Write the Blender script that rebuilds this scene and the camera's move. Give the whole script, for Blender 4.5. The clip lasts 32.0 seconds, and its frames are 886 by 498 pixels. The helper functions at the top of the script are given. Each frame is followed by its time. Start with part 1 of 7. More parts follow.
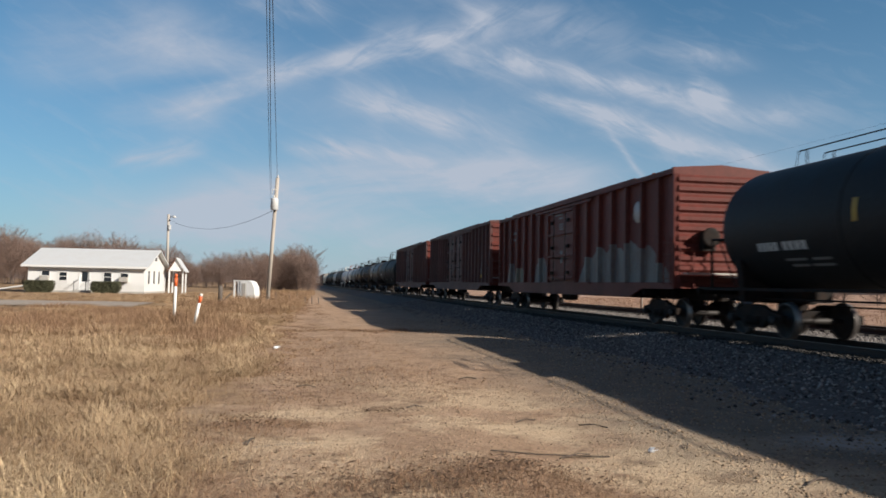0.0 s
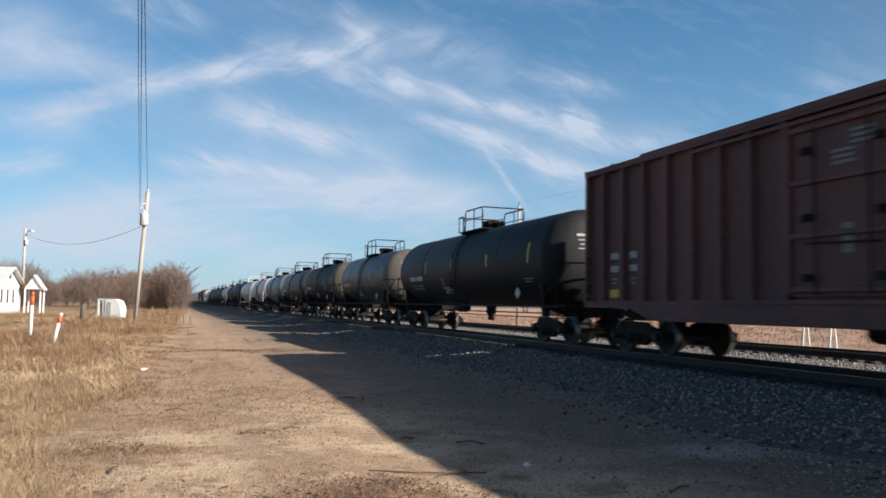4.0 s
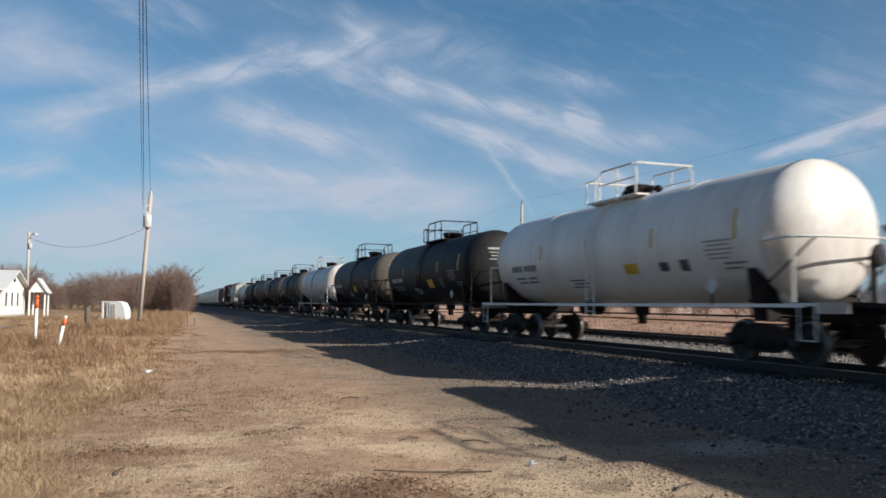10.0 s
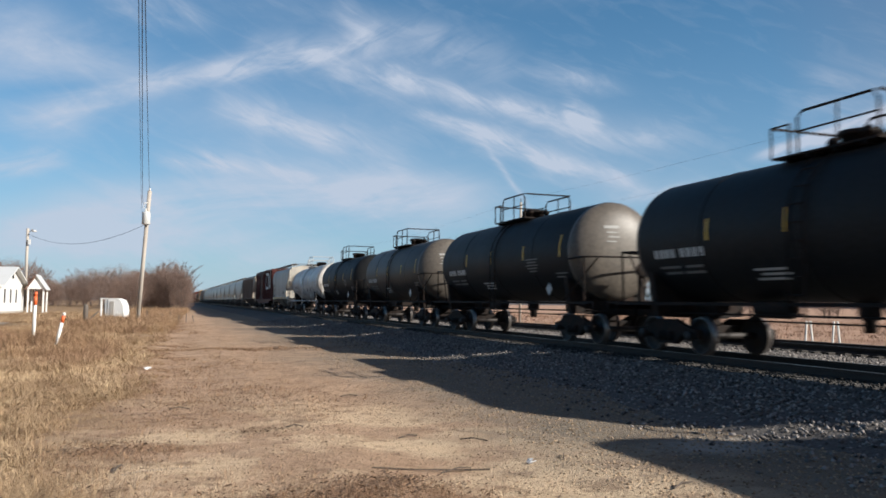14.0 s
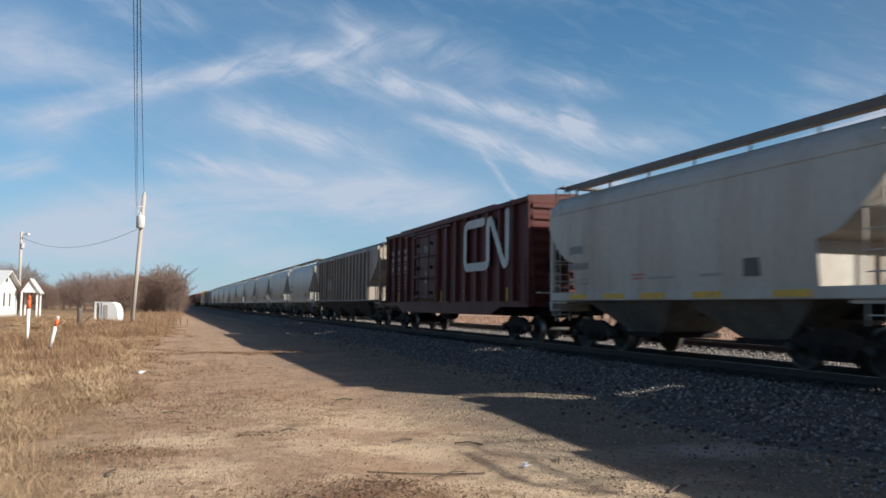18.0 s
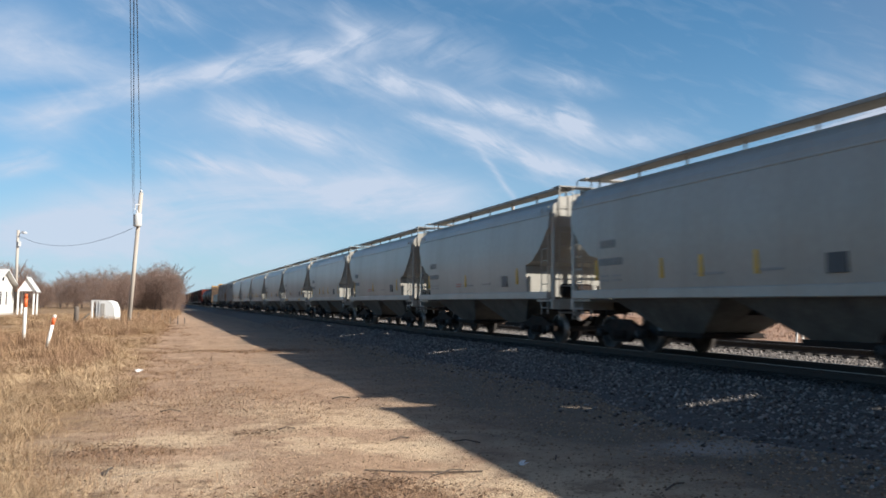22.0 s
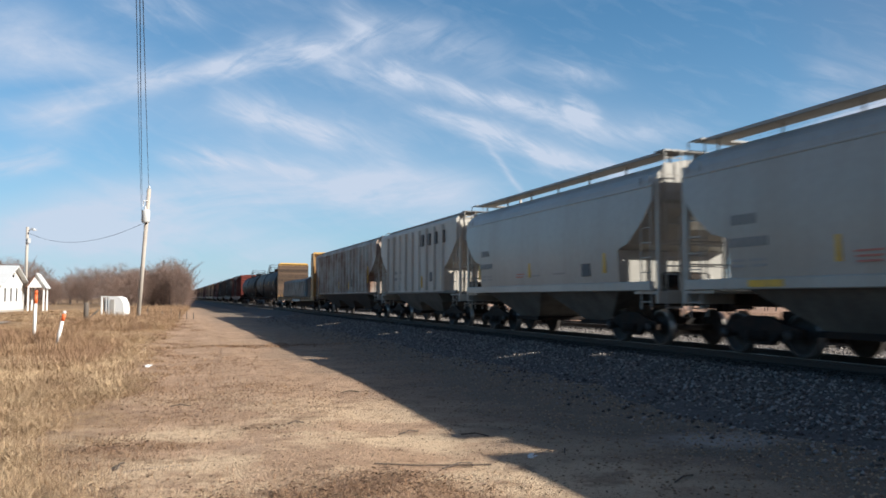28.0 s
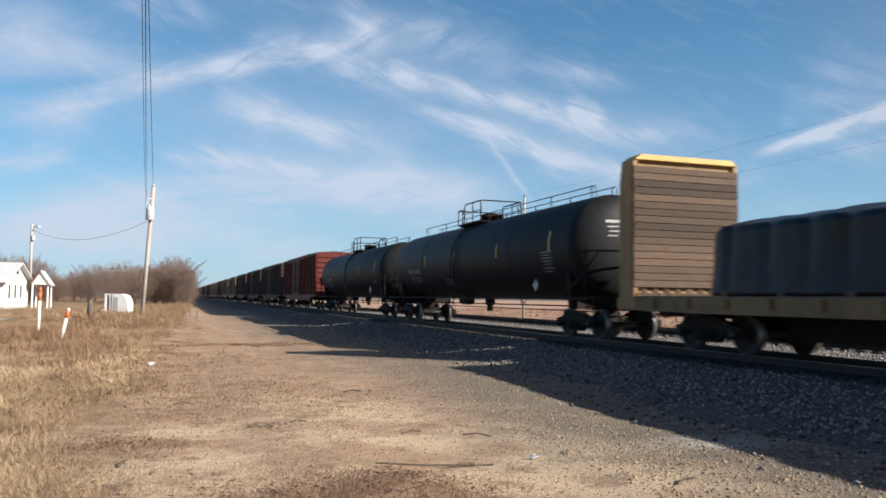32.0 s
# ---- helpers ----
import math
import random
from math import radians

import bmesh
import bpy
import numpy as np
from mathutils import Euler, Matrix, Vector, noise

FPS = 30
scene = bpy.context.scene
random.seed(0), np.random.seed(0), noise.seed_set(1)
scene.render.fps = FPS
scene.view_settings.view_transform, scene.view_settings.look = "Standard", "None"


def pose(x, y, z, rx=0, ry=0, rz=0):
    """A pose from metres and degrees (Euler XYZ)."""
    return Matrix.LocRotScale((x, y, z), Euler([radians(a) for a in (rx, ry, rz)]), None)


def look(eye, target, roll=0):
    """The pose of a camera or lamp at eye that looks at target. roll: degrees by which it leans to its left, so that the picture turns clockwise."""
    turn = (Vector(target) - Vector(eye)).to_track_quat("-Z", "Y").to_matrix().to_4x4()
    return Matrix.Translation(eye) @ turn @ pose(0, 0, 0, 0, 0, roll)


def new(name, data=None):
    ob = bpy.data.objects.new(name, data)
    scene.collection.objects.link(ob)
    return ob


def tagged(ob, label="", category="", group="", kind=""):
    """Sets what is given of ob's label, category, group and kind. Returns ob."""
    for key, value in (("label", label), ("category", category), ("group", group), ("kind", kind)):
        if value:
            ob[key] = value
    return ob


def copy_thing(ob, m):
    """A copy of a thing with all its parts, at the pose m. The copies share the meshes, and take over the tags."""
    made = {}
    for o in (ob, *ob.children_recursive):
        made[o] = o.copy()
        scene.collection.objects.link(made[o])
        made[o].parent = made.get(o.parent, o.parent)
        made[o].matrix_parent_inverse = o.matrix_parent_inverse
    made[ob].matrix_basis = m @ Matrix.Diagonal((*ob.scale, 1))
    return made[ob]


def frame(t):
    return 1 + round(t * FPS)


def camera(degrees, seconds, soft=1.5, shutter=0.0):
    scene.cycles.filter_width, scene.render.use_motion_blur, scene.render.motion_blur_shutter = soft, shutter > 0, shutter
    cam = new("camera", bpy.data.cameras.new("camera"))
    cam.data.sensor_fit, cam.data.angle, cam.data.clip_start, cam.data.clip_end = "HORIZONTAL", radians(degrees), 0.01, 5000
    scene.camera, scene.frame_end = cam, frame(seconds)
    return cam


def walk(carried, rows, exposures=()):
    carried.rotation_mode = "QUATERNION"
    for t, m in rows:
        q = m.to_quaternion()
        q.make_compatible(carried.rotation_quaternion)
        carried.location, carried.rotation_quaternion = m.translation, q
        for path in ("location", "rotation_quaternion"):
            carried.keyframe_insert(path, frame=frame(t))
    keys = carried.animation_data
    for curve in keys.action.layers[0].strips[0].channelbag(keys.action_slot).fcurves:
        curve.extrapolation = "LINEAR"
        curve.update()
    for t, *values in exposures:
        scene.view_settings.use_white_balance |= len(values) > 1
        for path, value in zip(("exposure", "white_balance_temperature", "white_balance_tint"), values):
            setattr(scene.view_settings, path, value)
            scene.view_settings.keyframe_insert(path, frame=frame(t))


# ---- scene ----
SPEED = 16.2156          # metres per second, constant
TRACK_X = 12.0        # centre of the track
BODY_Z = 0.62         # level that the car bodies are drawn from
DROP = 0.11           # the rail tops lie this far below it
RAIL_Z = BODY_Z - DROP
EYE = (0.0, 0.0, 1.6)

cam = camera(59.0, 32.0, soft=1.7, shutter=0.3)
PATH = [
    (0, -10.63, 2.64, -1.14), (0.5, -10.64, 2.86, -1.22), (1, -11.43, 3.26, -1.44), (1.5, -14.67, 3.44, -1.41),
    (2, -17.36, 3.45, -1.36), (2.5, -18.20, 3.33, -0.79), (3, -18.35, 4.04, -0.89), (3.5, -19.20, 4.05, -1.26),
    (5.5, -19.62, 4.66, -0.72), (6, -19.27, 4.50, -0.62), (6.5, -19.14, 4.12, -0.80), (7, -19.03, 3.94, -0.68),
    (7.5, -18.87, 3.72, -0.75), (8, -18.96, 3.95, -0.77), (8.5, -19.13, 4.23, -0.75), (9, -19.22, 4.39, -0.56),
    (9.5, -19.17, 4.31, -0.49), (10, -19.16, 4.08, -0.48), (10.5, -19.11, 3.81, -0.44), (11, -19.43, 3.78, -0.29),
    (11.5, -19.50, 3.91, -0.48), (12, -19.28, 4.15, -0.47), (12.5, -19.19, 4.13, -0.67), (13, -19.19, 4.08, -0.70),
    (13.5, -19.21, 3.93, -0.78), (14, -19.25, 3.93, -0.65), (14.5, -19.23, 4.35, -0.69), (16.5, -19.15, 3.56, -0.51),
    (17, -19.38, 3.97, -0.67), (17.5, -19.56, 4.18, -0.60), (18, -19.61, 4.21, -0.67), (18.5, -19.73, 4.06, -0.36),
    (19, -19.63, 3.92, -0.37), (19.5, -19.72, 3.59, -0.26), (20, -19.94, 3.43, -0.32), (20.5, -19.94, 3.42, -0.62),
    (21, -19.83, 3.66, -0.61), (21.5, -19.78, 4.05, -0.71), (22, -19.80, 4.08, -0.62), (22.5, -20.08, 4.14, -0.56),
    (23, -20.19, 4.00, -0.60), (23.5, -20.09, 3.80, -0.56), (24, -19.99, 3.66, -0.55), (24.5, -19.87, 3.56, -0.46),
    (25, -19.70, 3.60, -0.46), (25.5, -19.59, 3.60, -0.66), (27.5, -19.36, 3.57, -0.59), (28, -19.23, 3.62, -0.25),
    (28.5, -19.14, 3.55, -0.49), (29, -19.04, 3.46, -0.55), (29.5, -19.05, 3.52, -0.41), (30, -19.02, 3.60, -0.47),
    (30.5, -19.02, 3.80, -0.30), (31, -19.08, 3.66, -0.28), (31.5, -19.03, 3.63, -0.31), (32, -19.00, 3.61, -0.66)]
walk(cam, [(t, pose(*EYE, 90 + p, r, yw)) for t, yw, p, r in PATH],
     [(0, 0.52, 6250, 9), (1.1, 0.58, 6150, 8), (2, 0.52, 6050, 8), (3, 0.92, 6050, 8), (6, 0.76, 6050, 8), (8, 0.72, 6050, 8), (10, 0.58, 6050, 8), (13, 0.70, 6050, 8), (17, 0.74, 6050, 8), (18, 0.70, 6050, 8), (19, 0.88, 6050, 8), (21, 0.92, 6050, 8), (24, 0.90, 6050, 8), (32, 0.90, 6050, 8)])

# ---- light ----
SUN_TO = Vector((1.44, -1.32, 1.0)).normalized()      # direction towards the sun
SUN_EL = math.asin(SUN_TO.z)
SUN_AZ = math.atan2(SUN_TO.x, SUN_TO.y)
sun_data = bpy.data.lights.new("sun", "SUN")
sun_data.energy, sun_data.angle, sun_data.color = 5.0, radians(0.53), (1.0, 0.90, 0.77)
sun = new("sun", sun_data)
sun.matrix_world = look((60, -40, 60), Vector((60, -40, 60)) - SUN_TO)


def link(nt, a, b):
    nt.links.new(a, b)


def math_node(nt, op, a, b=None, clamp=False):
    n = nt.nodes.new("ShaderNodeMath")
    n.operation, n.use_clamp = op, clamp
    for i, v in enumerate((a, b)):
        if v is None:
            continue
        if isinstance(v, (int, float)):
            n.inputs[i].default_value = v
        else:
            nt.links.new(v, n.inputs[i])
    return n.outputs[0]


def build_sky():
    """Clear blue sky with streaks of cirrus, laid out by bearing and height in degrees."""
    world = bpy.data.worlds.new("sky")
    scene.world = world
    world.use_nodes = True
    nt = world.node_tree
    nt.nodes.clear()
    out = nt.nodes.new("ShaderNodeOutputWorld")
    bg = nt.nodes.new("ShaderNodeBackground")
    bg.inputs[1].default_value = 0.050
    sky = nt.nodes.new("ShaderNodeTexSky")
    sky.sky_type, sky.sun_disc = "NISHITA", False
    sky.sun_elevation, sky.sun_rotation = SUN_EL, SUN_AZ
    sky.altitude, sky.air_density, sky.dust_density, sky.ozone_density = 200, 1.0, 0.6, 2.2
    co = nt.nodes.new("ShaderNodeTexCoord")
    sep = nt.nodes.new("ShaderNodeSeparateXYZ")
    link(nt, co.outputs["Generated"], sep.inputs[0])
    az = math_node(nt, "MULTIPLY", math_node(nt, "ARCTAN2", sep.outputs[0], sep.outputs[1]), 57.2958)
    el = math_node(nt, "MULTIPLY", math_node(nt, "ARCSINE", sep.outputs[2]), 57.2958)
    comb = nt.nodes.new("ShaderNodeCombineXYZ")
    link(nt, az, comb.inputs[0])
    link(nt, el, comb.inputs[1])

    def fibres(angle, sx, sy, seed):
        mp = nt.nodes.new("ShaderNodeMapping")
        mp.vector_type = "TEXTURE"
        mp.inputs["Rotation"].default_value = (0, 0, radians(angle))
        mp.inputs["Scale"].default_value = (sx, sy, 1)
        mp.inputs["Location"].default_value = (seed, seed * 0.37, 0)
        link(nt, comb.outputs[0], mp.inputs[0])
        ns = nt.nodes.new("ShaderNodeTexNoise")
        ns.inputs["Scale"].default_value = 1.0
        ns.inputs["Detail"].default_value = 7
        ns.inputs["Roughness"].default_value = 0.6
        ns.inputs["Distortion"].default_value = 0.6
        link(nt, mp.outputs[0], ns.inputs["Vector"])
        return ns.outputs[0]

    f1 = fibres(20, 5.0, 1.3, 3.0)
    f2 = fibres(-24, 4.5, 1.2, 11.0)
    soft = fibres(5, 14, 5, 27.0)
    warp = math_node(nt, "MULTIPLY", math_node(nt, "SUBTRACT", soft, 0.5), 1.2)
    total = None
    for a1, e1, a2, e2, width, amount, fib in CIRRUS:
        a0, e0, length = (a1 + a2) / 2, (e1 + e2) / 2, math.hypot(a2 - a1, e2 - e1) * 0.6
        ang = math.degrees(math.atan2(e2 - e1, a2 - a1))
        dx = math_node(nt, "SUBTRACT", az, a0)
        dy = math_node(nt, "ADD", math_node(nt, "SUBTRACT", el, e0), warp)
        c, s = math.cos(radians(ang)), math.sin(radians(ang))
        u = math_node(nt, "ADD", math_node(nt, "MULTIPLY", dx, c / length), math_node(nt, "MULTIPLY", dy, s / length))
        v = math_node(nt, "SUBTRACT", math_node(nt, "MULTIPLY", dy, c / width), math_node(nt, "MULTIPLY", dx, s / width))
        r2 = math_node(nt, "ADD", math_node(nt, "POWER", math_node(nt, "ABSOLUTE", u), 4), math_node(nt, "MULTIPLY", v, v))
        g = math_node(nt, "POWER", 2.718, math_node(nt, "MULTIPLY", r2, -1))
        fb = math_node(nt, "MULTIPLY", math_node(nt, "SUBTRACT", f1 if fib == 1 else (f2 if fib == 2 else soft), 0.24), 2.2, True)
        m = math_node(nt, "MULTIPLY", math_node(nt, "MULTIPLY", g, fb), amount)
        total = m if total is None else math_node(nt, "ADD", total, m)
    # thin veil everywhere, thicker towards the horizon
    low = math_node(nt, "POWER", 2.718, math_node(nt, "MULTIPLY", math_node(nt, "ABSOLUTE", el), -0.095))
    veil = math_node(nt, "ADD", math_node(nt, "MULTIPLY", low, 0.86), math_node(nt, "MULTIPLY", math_node(nt, "SUBTRACT", f2, 0.50), 0.45, True))
    total = math_node(nt, "ADD", total, veil, True)
    # unseen sun-side sky, blended to an added tone that neutralises the shade's colour
    dot = nt.nodes.new("ShaderNodeVectorMath")
    dot.operation = "DOT_PRODUCT"
    dot.inputs[1].default_value = SUN_TO
    link(nt, co.outputs["Generated"], dot.inputs[0])
    sunward = math_node(nt, "MULTIPLY", math_node(nt, "SUBTRACT", dot.outputs["Value"], 0.12), 1.7, True)
    mix = nt.nodes.new("ShaderNodeMix")
    mix.data_type = "RGBA"
    mix.inputs["B"].default_value = CLOUD_COLOUR
    link(nt, math_node(nt, "MULTIPLY", total, 0.92), mix.inputs["Factor"])
    tint = nt.nodes.new("ShaderNodeMix")
    tint.data_type, tint.blend_type = "RGBA", "MULTIPLY"
    tint.inputs["Factor"].default_value = 1.0
    tint.inputs["B"].default_value = SKY_TINT
    link(nt, sky.outputs[0], tint.inputs["A"])
    link(nt, tint.outputs["Result"], mix.inputs["A"])
    sunside = nt.nodes.new("ShaderNodeMix")
    sunside.data_type = "RGBA"
    sunside.inputs["B"].default_value = SUNSIDE_TONE
    link(nt, math_node(nt, "MULTIPLY", sunward, 0.85), sunside.inputs["Factor"])
    link(nt, mix.outputs["Result"], sunside.inputs["A"])
    link(nt, sunside.outputs["Result"], bg.inputs[0])
    link(nt, bg.outputs[0], out.inputs[0])


# streaks: bearing and height of both ends, half width (degrees), amount, which grain
CIRRUS = [
    (9.8, 16.9, 35.3, 10.1, 3.1, 0.29, 0), (-0.4, 13.8, 15.7, 9.9, 3.3, 0.28, 0), (-12.4, 14.5, -1.8, 12.9, 4.6, 0.11, 0), (1.3, 20.7, 18.1, 18.4, 2.5, 0.2, 0),
    (-2.0, 14.7, 4.2, 16.2, 0.7, 0.92, 1), (3.4, 16.1, 9.8, 17.5, 0.8, 0.87, 1), (8.9, 17.2, 13.9, 18.9, 1.0, 0.69, 1), (13.1, 18.8, 18.5, 19.1, 1.2, 0.55, 1),
    (11.3, 20.8, 13.5, 18.8, 0.8, 0.41, 2), (10.4, 16.4, 16.4, 16.0, 1.0, 0.51, 2), (15.2, 16.3, 21.5, 14.6, 0.8, 0.64, 2), (18.5, 18.4, 24.0, 17.2, 1.6, 0.37, 1),
    (17.7, 13.4, 23.2, 12.0, 0.6, 0.87, 2), (21.9, 12.4, 28.1, 9.9, 0.8, 0.92, 2), (22.4, 14.6, 28.6, 13.3, 0.7, 0.92, 2), (28.2, 14.1, 30.4, 12.9, 0.6, 0.87, 2),
    (26.5, 10.3, 32.6, 8.8, 0.7, 0.64, 2), (28.1, 12.3, 35.7, 11.5, 1.1, 0.51, 2), (25.3, 17.2, 31.4, 15.4, 0.7, 0.46, 2), (2.9, 13.9, 6.6, 13.0, 1.0, 0.55, 2),
    (5.4, 13.1, 10.3, 11.8, 0.8, 0.69, 2), (9.9, 12.2, 15.7, 9.9, 1.2, 0.37, 2), (-0.6, 9.8, 4.3, 9.8, 0.7, 0.46, 2), (3.5, 9.9, 9.1, 9.0, 0.7, 0.46, 2),
    (9.1, 8.5, 21.1, 8.5, 1.1, 0.46, 0), (-7.2, 5.6, 6.3, 7.8, 1.7, 0.69, 0), (4.8, 6.7, 21.1, 7.4, 1.6, 0.74, 0), (-14.8, 3.9, -0.1, 4.2, 1.9, 0.51, 0),
    (-0.1, 4.2, 10.1, 3.6, 1.4, 0.55, 0), (-18.1, 14.5, -9.0, 16.8, 2.9, 0.43, 0), (-10.9, 16.8, -2.7, 15.8, 2.3, 0.43, 0), (-8.7, 11.7, -3.0, 14.2, 0.8, 0.6, 1),
    (-12.5, 11.2, -6.0, 11.6, 1.1, 0.46, 0), (-11.8, 8.0, -7.3, 9.3, 0.7, 0.55, 1), (-5.0, 19.9, 1.7, 19.3, 1.1, 0.46, 2), (4.9, 17.7, 8.1, 18.3, 0.8, 0.32, 1),
    (15.5, 24.0, 28.2, 22.7, 1.4, 0.37, 1), (-7.9, 22.1, 3.2, 23.1, 1.9, 0.29, 0), (41.6, 10.2, 45.8, 11.3, 0.4, 1.1, 1), (45.2, 11.2, 50.1, 12.7, 0.5, 1.3, 1),
    (50.1, 12.7, 53.7, 13.6, 0.7, 1.1, 1), (44.9, 14.2, 50.1, 13.6, 1.6, 0.35, 2), (45.8, 10.1, 50.6, 10.5, 0.7, 0.46, 2), (32.2, 7.8, 39.8, 8.3, 0.6, 0.46, 1),
    (22.7, 10.9, 25.3, 7.3, 0.2, 0.41, 2), (42.8, 12.5, 44.9, 12.7, 0.9, 0.15, 2)]
CLOUD_COLOUR = (6.9, 7.3, 8.3, 1)
SUNSIDE_TONE = (3.3, 2.7, 3.0, 1)
SKY_TINT = (0.30, 1.01, 1.24, 1)
build_sky()

# ---- materials ----
def material(name, base, rough=0.6, metal=0.0, vary=0.25, scale=2.0, dirt=None, dirt_amount=0.35, streak=1.0, bump=0.0, bump_scale=40.0,
             tint=0.0, spec=0.5):
    """A weathered surface: fine grain, coarse stains (drawn out downwards by streak), relief, and a tint from object to object."""
    m = bpy.data.materials.new(name)
    m.use_nodes = True
    nt = m.node_tree
    b = nt.nodes["Principled BSDF"]
    b.inputs["Roughness"].default_value = rough
    b.inputs["Metallic"].default_value = metal
    b.inputs["Specular IOR Level"].default_value = spec
    co = nt.nodes.new("ShaderNodeTexCoord")
    fine = nt.nodes.new("ShaderNodeTexNoise")
    fine.inputs["Scale"].default_value = scale * 9
    fine.inputs["Detail"].default_value = 6
    link(nt, co.outputs["Object"], fine.inputs["Vector"])
    mp = nt.nodes.new("ShaderNodeMapping")
    mp.inputs["Scale"].default_value = (1, 1, 1 / streak)
    link(nt, co.outputs["Object"], mp.inputs[0])
    coarse = nt.nodes.new("ShaderNodeTexNoise")
    coarse.inputs["Scale"].default_value = scale
    coarse.inputs["Detail"].default_value = 5
    coarse.inputs["Roughness"].default_value = 0.65
    link(nt, mp.outputs[0], coarse.inputs["Vector"])
    ramp = nt.nodes.new("ShaderNodeValToRGB")
    ramp.color_ramp.elements[0].position, ramp.color_ramp.elements[1].position = 0.3, 0.7
    ramp.color_ramp.elements[0].color = (*[c * (1 - vary) for c in base], 1)
    ramp.color_ramp.elements[1].color = (*[min(1, c * (1 + vary)) for c in base], 1)
    link(nt, fine.outputs[0], ramp.inputs[0])
    last = ramp.outputs[0]
    if dirt:
        mx = nt.nodes.new("ShaderNodeMix")
        mx.data_type = "RGBA"
        mx.inputs["B"].default_value = (*dirt, 1)
        f = math_node(nt, "MULTIPLY", math_node(nt, "MULTIPLY", math_node(nt, "SUBTRACT", coarse.outputs[0], 0.42), 4.0, True), dirt_amount)
        link(nt, f, mx.inputs["Factor"])
        link(nt, last, mx.inputs["A"])
        last = mx.outputs["Result"]
    if tint:
        oi = nt.nodes.new("ShaderNodeObjectInfo")
        hsv = nt.nodes.new("ShaderNodeHueSaturation")
        link(nt, math_node(nt, "ADD", math_node(nt, "MULTIPLY", oi.outputs["Random"], tint), 1 - tint / 2), hsv.inputs["Value"])
        link(nt, last, hsv.inputs["Color"])
        last = hsv.outputs[0]
    link(nt, last, b.inputs["Base Color"])
    if rough > 0.25:
        link(nt, math_node(nt, "ADD", math_node(nt, "MULTIPLY", coarse.outputs[0], 0.25), rough - 0.12), b.inputs["Roughness"])
    if bump:
        bt = nt.nodes.new("ShaderNodeTexNoise")
        bt.inputs["Scale"].default_value = bump_scale
        bt.inputs["Detail"].default_value = 4
        link(nt, co.outputs["Object"], bt.inputs["Vector"])
        bn = nt.nodes.new("ShaderNodeBump")
        bn.inputs["Strength"].default_value = 0.6
        bn.inputs["Distance"].default_value = bump
        link(nt, bt.outputs[0], bn.inputs["Height"])
        link(nt, bn.outputs[0], b.inputs["Normal"])
    return m


